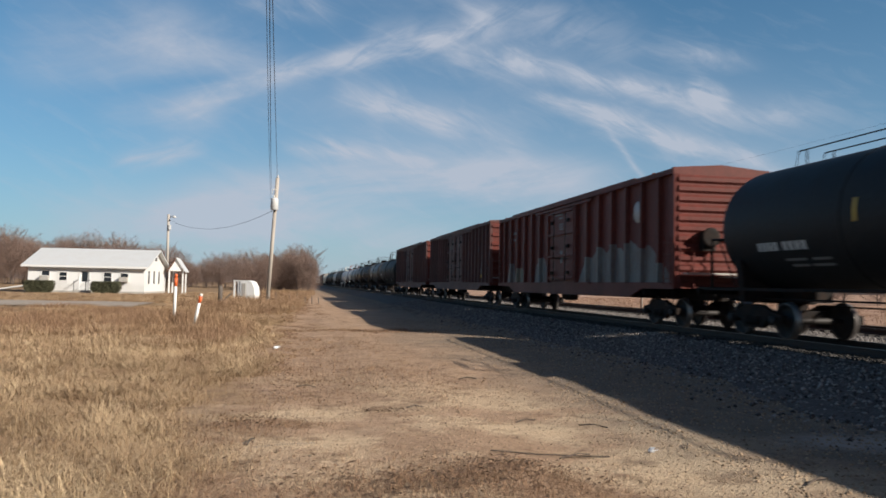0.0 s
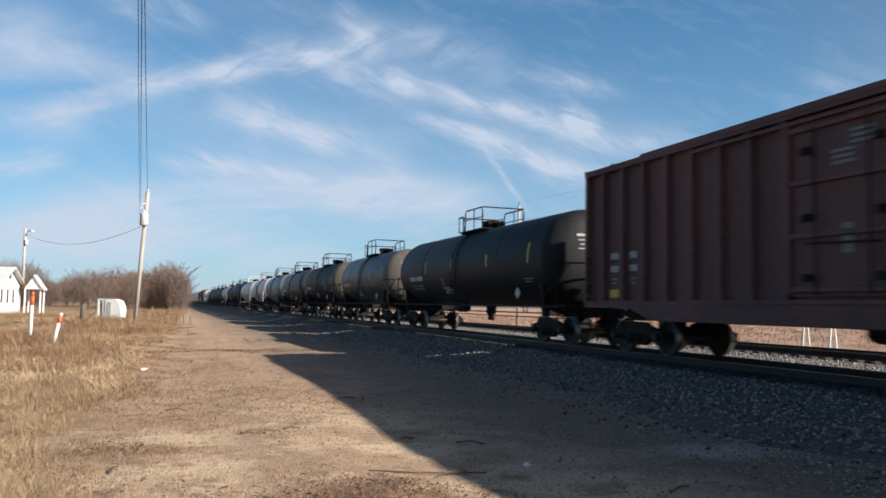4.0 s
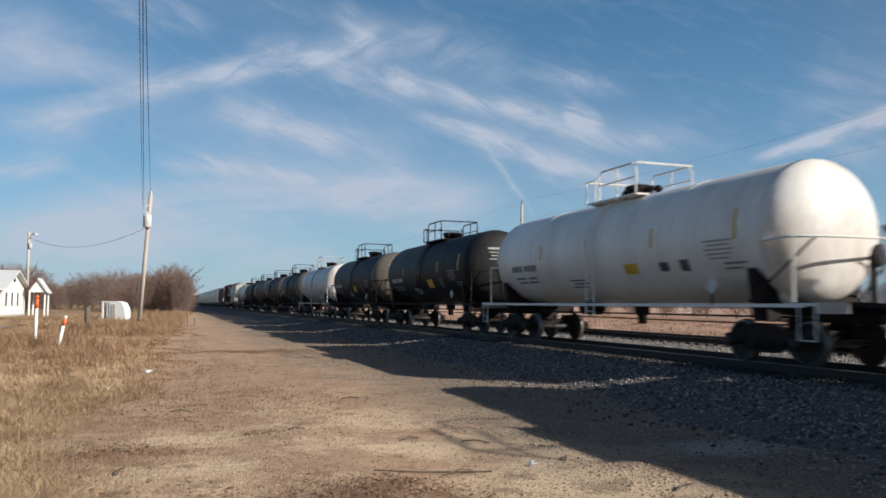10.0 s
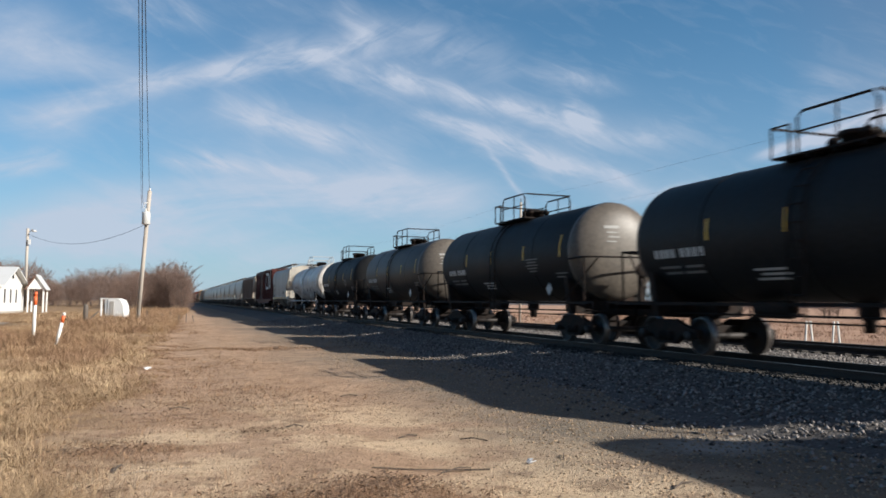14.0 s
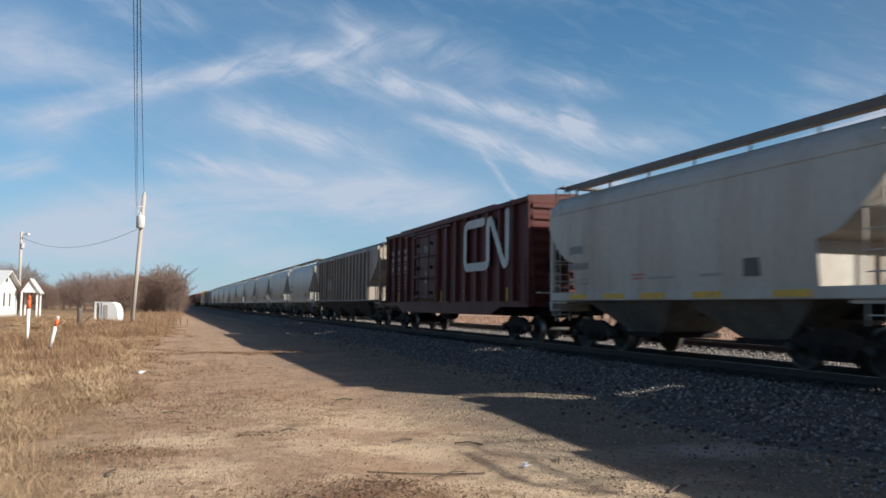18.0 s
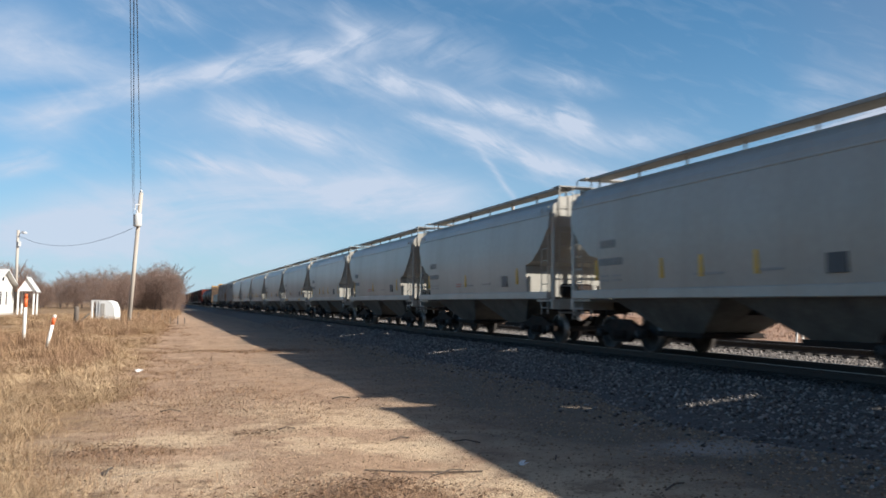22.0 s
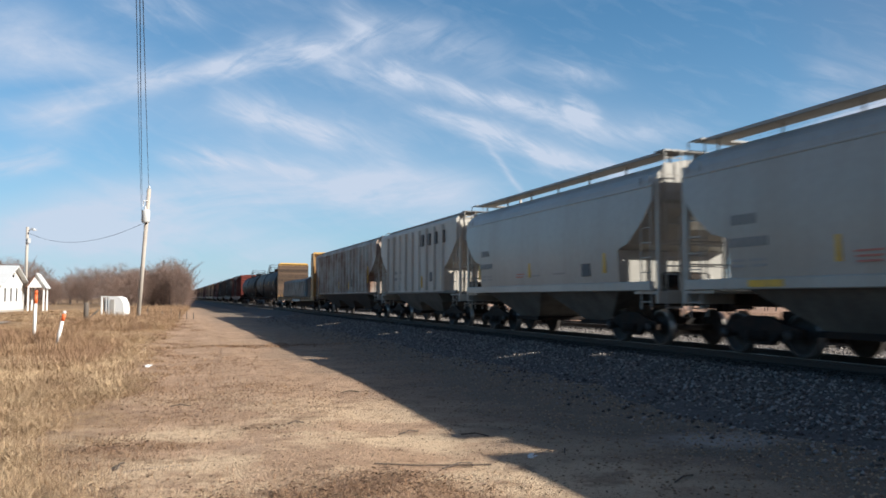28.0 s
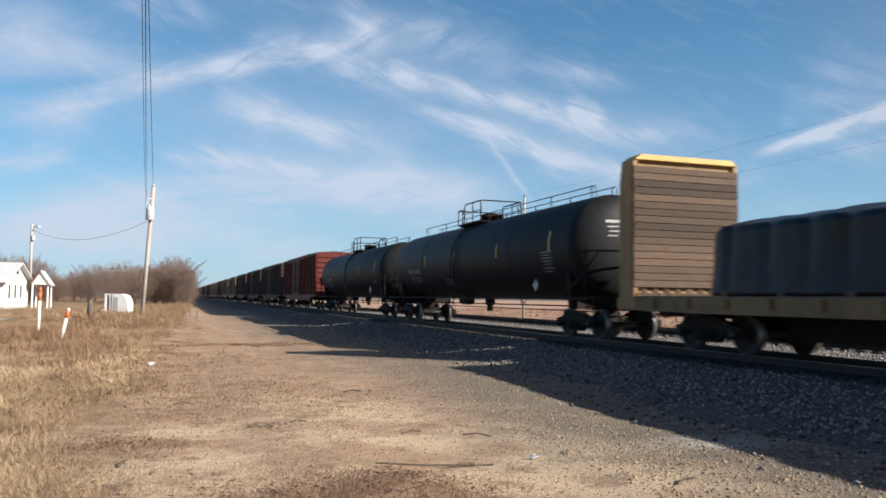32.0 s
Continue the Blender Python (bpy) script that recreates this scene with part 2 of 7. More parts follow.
RUST = (0.16, 0.075, 0.04)
DUST = (0.20, 0.165, 0.125)
GRIME = (0.035, 0.03, 0.027)
M = {
    "black": material("black_tank_paint", (0.011, 0.012, 0.0135), 0.56, 0, 0.3, 1.2, DUST, 0.035, 4, 0.002, 30, 0.3, 0.18),
    "dark": material("dark_grey_tank_paint", (0.036, 0.039, 0.040), 0.42, 0, 0.25, 1.2, DUST, 0.2, 4, 0.002, 30, 0.2, spec=0.25),
    "brownblack": material("sooty_brown_tank_paint", (0.030, 0.025, 0.022), 0.5, 0, 0.3, 1.2, DUST, 0.2, 4, 0.002, 30, 0.2, spec=0.25),
    "grey": material("grey_tank_paint", (0.15, 0.17, 0.178), 0.42, 0, 0.1, 1.2, DUST, 0.35, 5, 0.002, 30, 0.1),
    "lightgrey": material("light_grey_tank_paint", (0.42, 0.43, 0.43), 0.42, 0, 0.06, 1.0, DUST, 0.3, 5, 0.002, 30, 0.05),
    "white": material("white_tank_paint", (0.68, 0.66, 0.62), 0.4, 0, 0.06, 1.0, (0.42, 0.36, 0.29), 0.45, 6, 0.002, 30, 0.05),
    "redband": material("red_brown_band_paint", (0.19, 0.045, 0.035), 0.5, 0, 0.15, 1.5, GRIME, 0.3, 4, 0.002, 30),
    "redbox": material("red_boxcar_paint", (0.112, 0.026, 0.02), 0.55, 0, 0.18, 0.8, (0.075, 0.03, 0.024), 0.65, 5, 0.003, 20, spec=0.22),
    "brownbox": material("brown_boxcar_paint", (0.115, 0.056, 0.05), 0.6, 0, 0.15, 0.8, (0.06, 0.042, 0.041), 0.5, 6, 0.003, 20, 0.15, spec=0.22),
    "darkbox": material("dark_boxcar_paint", (0.04, 0.033, 0.032), 0.6, 0, 0.2, 0.8, RUST, 0.35, 5, 0.003, 20, 0.3, spec=0.22),
    "cnbox": material("oxide_red_boxcar_paint", (0.085, 0.023, 0.02), 0.55, 0, 0.15, 0.8, (0.055, 0.022, 0.02), 0.6, 5, 0.003, 20, spec=0.22),
    "tanbox": material("faded_tan_boxcar_paint", (0.26, 0.17, 0.11), 0.6, 0, 0.15, 0.8, RUST, 0.5, 5, 0.003, 20, 0.35),
    "hopper": material("light_grey_hopper_paint", (0.34, 0.328, 0.298), 0.36, 0, 0.05, 0.8, (0.25, 0.215, 0.17), 0.4, 7, 0.002, 25, 0.12),
    "hopperdull": material("dull_grey_hopper_paint", (0.33, 0.285, 0.235), 0.55, 0, 0.07, 1.3, (0.135, 0.065, 0.036), 0.95, 5, 0.002, 25),
    "gatx": material("pale_cream_hopper_paint", (0.44, 0.415, 0.365), 0.55, 0, 0.06, 0.8, (0.24, 0.15, 0.09), 0.45, 7, 0.002, 25),
    "rusty": material("rust_stained_hopper_paint", (0.33, 0.315, 0.28), 0.6, 0, 0.08, 1.1, (0.15, 0.065, 0.033), 0.9, 1.6, 0.003, 25),
    "steel": material("grimy_running_gear", (0.012, 0.0105, 0.01), 0.75, 0.0, 0.4, 4, RUST, 0.12, 1, 0.004, 30, 0.2, 0.15),
    "wheel": material("rusty_wheel_steel", (0.02, 0.015, 0.013), 0.65, 0.1, 0.3, 4, GRIME, 0.5, 1, 0.003, 30),
    "wheelrim": material("worn_bright_wheel_rim", (0.22, 0.2, 0.185), 0.38, 0.8, 0.2, 4, GRIME, 0.4),
    "rail": material("rusty_rail_side", (0.03, 0.021, 0.017), 0.7, 0.3, 0.3, 4, GRIME, 0.5, 1, 0.003, 40),
    "railhead": material("polished_rail_head", (0.20, 0.185, 0.175), 0.5, 0.8, 0.2, 5, GRIME, 0.4),
    "tie": material("creosoted_tie_wood", (0.02, 0.017, 0.015), 0.85, 0, 0.35, 3, DUST, 0.12, 1, 0.01, 20, 0.4),
    "yellow": material("yellow_reflector_paint", (0.62, 0.36, 0.02), 0.5, 0, 0.15, 3, DUST, 0.3),
    "label": material("white_stencil_paint", (0.5, 0.5, 0.48), 0.55, 0, 0.12, 3, GRIME, 0.25, 3),
    "midgrey": material("dark_grey_stencil_paint", (0.18, 0.18, 0.178), 0.55, 0, 0.12, 3, DUST, 0.25, 3),
    "midlabel": material("dulled_stencil_paint", (0.32, 0.32, 0.31), 0.55, 0, 0.12, 3, GRIME, 0.25, 3),
    "faintlabel": material("faded_stencil_paint", (0.17, 0.17, 0.165), 0.6, 0, 0.15, 3, GRIME, 0.25, 3),
    "darklabel": material("black_stencil_paint", (0.05, 0.05, 0.055), 0.55, 0, 0.15, 3, DUST, 0.3, 3),
    "redlabel": material("red_stencil_paint", (0.42, 0.12, 0.09), 0.55, 0, 0.15, 3, DUST, 0.3, 3),
    "graffiti": material("faded_grey_spray_paint", (0.155, 0.155, 0.148), 0.6, 0, 0.15, 2, (0.10, 0.05, 0.04), 0.6, 3),
    "graffitiwarm": material("faded_green_spray_paint", (0.2, 0.2, 0.15), 0.6, 0, 0.2, 2, (0.12, 0.05, 0.04), 0.6, 3),
    "rustpatch": material("rust_brown_patch", (0.15, 0.07, 0.042), 0.6, 0, 0.25, 2, GRIME, 0.2, 3),
    "flatyellow": material("faded_yellow_flatcar_paint", (0.31, 0.175, 0.05), 0.6, 0, 0.15, 1.2, (0.14, 0.09, 0.05), 0.6, 4, 0.003, 25),
    # brighter copy of the flatcar yellow, with sunlight put into the colour
    "sunyellow": material("sunlit_yellow_bulkhead_paint", (0.60, 0.36, 0.08), 0.55, 0, 0.12, 1.2, (0.26, 0.16, 0.07), 0.4, 4, 0.003, 25),
    "plank": material("weathered_bulkhead_planks", (0.075, 0.046, 0.029), 0.85, 0, 0.35, 2, (0.14, 0.097, 0.062), 0.4, 0.3, 0.006, 25, 0.9),
    "tarp": material("black_plastic_tarpaulin", (0.009, 0.0095, 0.011), 0.40, 0, 0.3, 2, (0.016, 0.016, 0.017), 0.4, 2, 0.003, 9, 0, 0.26),
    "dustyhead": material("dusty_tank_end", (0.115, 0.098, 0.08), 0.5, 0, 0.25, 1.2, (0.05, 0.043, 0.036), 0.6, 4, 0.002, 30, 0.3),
    "greylabel": material("faded_grey_stencil_paint", (0.26, 0.26, 0.255), 0.55, 0, 0.12, 3, DUST, 0.25, 3),
    # flatcar yellow darkened for the shaded side sill, plus grime stains
    "sillshade": material("shaded_grimy_flatcar_sill", (0.21, 0.125, 0.05), 0.65, 0, 0.2, 1.5, (0.05, 0.035, 0.026), 0.6, 3, 0.003, 25),
    "palewalk": material("galvanised_roof_walk", (0.24, 0.235, 0.225), 0.55, 0.2, 0.12, 5, DUST, 0.3),
    "walkway": material("weathered_roof_walk_grating", (0.13, 0.127, 0.12), 0.6, 0.3, 0.2, 5, RUST, 0.4),
    "stainedhead": material("rust_streaked_white_end", (0.66, 0.64, 0.60), 0.45, 0, 0.06, 0.9, (0.30, 0.19, 0.115), 0.6, 2.5, 0.002, 30, 0.05),
    # two bay paints darkened for underbody shade; only their stains are grime
    "bayshade": material("shaded_hopper_bay", (0.13, 0.12, 0.105), 0.6, 0, 0.15, 1.5, GRIME, 0.6, 3, 0.002, 30, 0.1),
    "deepbayshade": material("deep_shaded_hopper_bay", (0.042, 0.031, 0.024), 0.7, 0, 0.25, 1.5, GRIME, 0.5, 3, 0.002, 30),
    "rustpost": material("rust_brown_side_post", (0.165, 0.11, 0.08), 0.65, 0, 0.25, 2, (0.24, 0.2, 0.16), 0.6, 8, 0.002, 30, 0.5),
    "galv": material("galvanised_grating", (0.34, 0.33, 0.31), 0.5, 0.6, 0.15, 5, DUST, 0.4),
    "deck": material("splintered_deck_wood", (0.10, 0.08, 0.062), 0.9, 0, 0.3, 3, DUST, 0.3, 1, 0.01, 20),
    "siding": material("white_painted_siding", (0.70, 0.70, 0.69), 0.6, 0, 0.04, 1, (0.62, 0.60, 0.57), 0.3, 3),
    "roof": material("pale_metal_roofing", (0.56, 0.57, 0.57), 0.5, 0, 0.05, 1, (0.5, 0.48, 0.45), 0.3, 1),
    "glass": material("dark_window_glass", (0.02, 0.024, 0.03), 0.06, 0, 0.1, 1, spec=0.8),
    "hedge": material("clipped_hedge_leaves", (0.052, 0.054, 0.026), 0.7, 0, 0.4, 4, (0.09, 0.08, 0.04), 0.4),
    "concrete": material("weathered_concrete", (0.38, 0.36, 0.33), 0.85, 0, 0.12, 2, (0.25, 0.22, 0.18), 0.4, 1, 0.004, 30),
    "lane": material("dusty_worn_lane", (0.34, 0.285, 0.23), 0.9, 0, 0.15, 1.5, (0.19, 0.15, 0.11), 0.5, 1, 0.006, 20),
    "pole": material("weathered_pole_wood", (0.42, 0.38, 0.335), 0.85, 0, 0.2, 2, (0.24, 0.2, 0.165), 0.5, 8, 0.005, 30),
    "darkpole": material("dark_weathered_post_wood", (0.12, 0.10, 0.085), 0.9, 0, 0.25, 3, (0.2, 0.17, 0.14), 0.4, 6, 0.006, 30),
    "wire": material("black_cable_sheath", (0.03, 0.03, 0.03), 0.6, 0, 0.1, 1),
    "xfmr": material("grey_transformer_paint", (0.55, 0.56, 0.56), 0.5, 0, 0.08, 2, DUST, 0.2),
    "postwhite": material("white_marker_plastic", (0.78, 0.77, 0.74), 0.45, 0, 0.05, 2, DUST, 0.25, 3),
    "postorange": material("orange_marker_plastic", (0.72, 0.13, 0.03), 0.45, 0, 0.08, 2, DUST, 0.2, 3),
    "bark": material("bare_brown_bark", (0.10, 0.078, 0.068), 0.9, 0, 0.3, 2, (0.05, 0.04, 0.036), 0.5, 3, 0.01, 20, 0.3),
    "twigs": material("bare_brown_twigs", (0.185, 0.122, 0.096), 0.9, 0, 0.3, 0.6, (0.14, 0.098, 0.082), 0.6, 1, 0, 1, 0.4),
    # the blue-grey cast of distant air is put into this colour
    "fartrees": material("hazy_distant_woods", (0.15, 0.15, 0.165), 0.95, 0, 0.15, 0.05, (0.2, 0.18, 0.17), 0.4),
    "litter": material("crumpled_white_litter", (0.75, 0.75, 0.76), 0.5, 0, 0.08, 6),
    "twig": material("dead_stick_bark", (0.075, 0.055, 0.042), 0.9, 0, 0.3, 6, DUST, 0.3),
}


def island_material(name, lo, hi, rough=0.9, spec=0.3):
    """For joined small pieces: each piece takes its own shade between lo and hi."""
    m = bpy.data.materials.new(name)
    m.use_nodes = True
    nt = m.node_tree
    b = nt.nodes["Principled BSDF"]
    b.inputs["Roughness"].default_value = rough
    b.inputs["Specular IOR Level"].default_value = spec
    g = nt.nodes.new("ShaderNodeNewGeometry")
    ramp = nt.nodes.new("ShaderNodeValToRGB")
    ramp.color_ramp.elements[0].color = (*lo, 1)
    ramp.color_ramp.elements[1].color = (*hi, 1)
    link(nt, g.outputs["Random Per Island"], ramp.inputs[0])
    link(nt, ramp.outputs[0], b.inputs["Base Color"])
    return m


def straw_material(name, lo, hi, lo2, hi2, scale):
    """Dry blades: each its own shade, and whole patches that turn from straw to brown."""
    m = island_material(name, lo, hi)
    nt = m.node_tree
    b = nt.nodes["Principled BSDF"]
    first = b.inputs["Base Color"].links[0].from_socket
    g = nt.nodes.new("ShaderNodeNewGeometry")
    ramp = nt.nodes.new("ShaderNodeValToRGB")
    ramp.color_ramp.elements[0].color = (*lo2, 1)
    ramp.color_ramp.elements[1].color = (*hi2, 1)
    link(nt, g.outputs["Random Per Island"], ramp.inputs[0])
    co = nt.nodes.new("ShaderNodeTexCoord")
    n = nt.nodes.new("ShaderNodeTexNoise")
    n.inputs["Scale"].default_value, n.inputs["Detail"].default_value, n.inputs["Roughness"].default_value = scale, 5, 0.6
    link(nt, co.outputs["Object"], n.inputs["Vector"])
    mx = nt.nodes.new("ShaderNodeMix")
    mx.data_type = "RGBA"
    link(nt, math_node(nt, "MULTIPLY", math_node(nt, "SUBTRACT", n.outputs[0], 0.44), 6.0, True), mx.inputs["Factor"])
    link(nt, first, mx.inputs["A"])
    link(nt, ramp.outputs[0], mx.inputs["B"])
    link(nt, mx.outputs["Result"], b.inputs["Base Color"])
    return m


M["grass"] = straw_material("dry_straw_grass", (0.16, 0.095, 0.05), (0.66, 0.48, 0.29), (0.13, 0.078, 0.045), (0.48, 0.32, 0.185), 0.8)
M["straw"] = straw_material("pale_loose_straw", (0.40, 0.275, 0.155), (0.82, 0.63, 0.40), (0.28, 0.175, 0.095), (0.62, 0.44, 0.26), 0.7)
M["weeds"] = straw_material("brown_dry_weeds", (0.15, 0.088, 0.055), (0.34, 0.21, 0.125), (0.12, 0.07, 0.046), (0.42, 0.27, 0.15), 0.35)
M["fieldweeds"] = straw_material("dull_field_weeds", (0.20, 0.12, 0.08), (0.42, 0.28, 0.19), (0.16, 0.09, 0.06), (0.36, 0.23, 0.15), 0.15)
M["stones"] = island_material("grey_ballast_stone", (0.035, 0.031, 0.029), (0.31, 0.28, 0.26), 0.85)
# near-black stone colour that stands in for shade beneath the train
M["shadestones"] = island_material("shade_darkened_ballast_stone", (0.012, 0.011, 0.01), (0.06, 0.054, 0.048), 0.75)
M["leaves"] = island_material("brown_dead_leaves", (0.06, 0.036, 0.022), (0.19, 0.115, 0.068))
M["pebbles"] = island_material("tan_gravel_pebbles", (0.13, 0.088, 0.055), (0.42, 0.31, 0.205), 0.9)


def ground_material():
    """Packed dirt track beside the rails, dry turf to the left, tan field beyond; boundaries wander."""
    m = bpy.data.materials.new("dirt_and_dry_turf")
    m.use_nodes = True
    nt = m.node_tree
    b = nt.nodes["Principled BSDF"]
    b.inputs["Roughness"].default_value = 0.95
    b.inputs["Specular IOR Level"].default_value = 0.2
    co = nt.nodes.new("ShaderNodeTexCoord")
    sep = nt.nodes.new("ShaderNodeSeparateXYZ")
    link(nt, co.outputs["Object"], sep.inputs[0])

    def noise_of(scale, detail=6, sx=1.0, sy=1.0, rough=0.6):
        mp = nt.nodes.new("ShaderNodeMapping")
        mp.inputs["Scale"].default_value = (sx, sy, 1)
        link(nt, co.outputs["Object"], mp.inputs[0])
        n = nt.nodes.new("ShaderNodeTexNoise")
        n.inputs["Scale"].default_value, n.inputs["Detail"].default_value, n.inputs["Roughness"].default_value = scale, detail, rough
        link(nt, mp.outputs[0], n.inputs["Vector"])
        return n.outputs[0]

    def mixed(a, bcol, fac):
        mx = nt.nodes.new("ShaderNodeMix")
        mx.data_type = "RGBA"
        for key, v in (("A", a), ("B", bcol)):
            if isinstance(v, tuple):
                mx.inputs[key].default_value = (*v, 1)
            else:
                link(nt, v, mx.inputs[key])
        link(nt, fac, mx.inputs["Factor"])
        return mx.outputs["Result"]

    def step(v, lo, hi):
        return math_node(nt, "MULTIPLY", math_node(nt, "SUBTRACT", v, lo), 1.0 / (hi - lo), True)

    big, mid, fine = noise_of(0.25), noise_of(1.3), noise_of(14, 8, rough=0.7)
    ruts = noise_of(0.8, 7, 0.75, 1.1, 0.62)          # worn streaks across the track
    sandy = noise_of(0.45, 7, 0.8, 1.05, 0.6)
    litter = noise_of(1.7, 8, 1.0, 1.1, 0.72)
    grit, clods = noise_of(60, 4), noise_of(30, 5)
    dirt = mixed((0.335, 0.215, 0.135), (0.525, 0.360, 0.238), step(fine, 0.3, 0.7))
    dirt = mixed(dirt, (0.567, 0.396, 0.268), math_node(nt, "MULTIPLY", step(ruts, 0.5, 0.64), 0.7))
    near = step(sep.outputs[1], 15.0, 10.0)
    dirt = mixed(dirt, (0.68, 0.515, 0.34), math_node(nt, "MULTIPLY", math_node(nt, "MULTIPLY", step(sandy, 0.45, 0.55), near), 0.85))
    dirt = mixed(dirt, (0.181, 0.107, 0.066), math_node(nt, "MULTIPLY", step(litter, 0.53, 0.62), 0.6))
    dirt = mixed(dirt, (0.205, 0.130, 0.087), math_node(nt, "MULTIPLY", step(mid, 0.54, 0.68), 0.5))
    dirt = mixed(dirt, (0.158, 0.106, 0.075), math_node(nt, "MULTIPLY", step(clods, 0.58, 0.68), 0.55))
    dirt = mixed(dirt, (0.189, 0.126, 0.092), math_node(nt, "MULTIPLY", step(grit, 0.56, 0.7), 0.5))
    turf = mixed((0.24, 0.155, 0.085), (0.42, 0.285, 0.16), step(fine, 0.3, 0.7))
    turf = mixed(turf, (0.13, 0.082, 0.05), math_node(nt, "MULTIPLY", step(mid, 0.47, 0.6), 0.75))
    field = mixed((0.30, 0.185, 0.125), (0.50, 0.335, 0.24), step(fine, 0.3, 0.7))
    field = mixed(field, (0.22, 0.12, 0.075), math_node(nt, "MULTIPLY", step(big, 0.5, 0.62), 0.6))
    # wandering boundary between turf and dirt
    wander = math_node(nt, "ADD", math_node(nt, "MULTIPLY", math_node(nt, "SUBTRACT", big, 0.5), 5.0), math_node(nt, "MULTIPLY", math_node(nt, "SUBTRACT", mid, 0.5), 2.2))
    xw = math_node(nt, "ADD", sep.outputs[0], wander)
    far = math_node(nt, "MULTIPLY", math_node(nt, "MAXIMUM", math_node(nt, "SUBTRACT", sep.outputs[1], 25.0), 0.0), 0.033)
    left = step(math_node(nt, "SUBTRACT", xw, far), -0.5, -1.8)
    # greyer gravel mix, darkened further to deepen the train's shade on this strip
    gravel = mixed((0.125, 0.108, 0.086), (0.235, 0.2, 0.158), step(grit, 0.4, 0.6))
    gravel = mixed(gravel, (0.09, 0.075, 0.06), math_node(nt, "MULTIPLY", step(clods, 0.52, 0.64), 0.6))
    col = mixed(dirt, gravel, math_node(nt, "MULTIPLY", step(xw, 2.6, 5.6), 0.9))
    # pale dried silt in a hollow beside the ballast
    hx = math_node(nt, "MULTIPLY", math_node(nt, "SUBTRACT", sep.outputs[0], 6.4), 0.75)
    hy = math_node(nt, "MULTIPLY", math_node(nt, "SUBTRACT", sep.outputs[1], 8.0), 1.5)
    hollow = math_node(nt, "ADD", math_node(nt, "MULTIPLY", hx, hx), math_node(nt, "MULTIPLY", hy, hy))
    silt = step(math_node(nt, "ADD", hollow, math_node(nt, "MULTIPLY", litter, 2.4)), 2.1, 1.2)
    col = mixed(col, (0.42, 0.39, 0.35), math_node(nt, "MULTIPLY", silt, 0.7))
    col = mixed(col, turf, left)
    col = mixed(col, field, step(xw, 20.5, 22.5))
    link(nt, col, b.inputs["Base Color"])
    bn = nt.nodes.new("ShaderNodeBump")
    bn.inputs["Strength"].default_value, bn.inputs["Distance"].default_value = 0.9, 0.03
    link(nt, math_node(nt, "ADD", math_node(nt, "ADD", fine, clods), math_node(nt, "MULTIPLY", grit, 0.5)), bn.inputs["Height"])
    link(nt, bn.outputs[0], b.inputs["Normal"])
    return m


M["ground"] = ground_material()


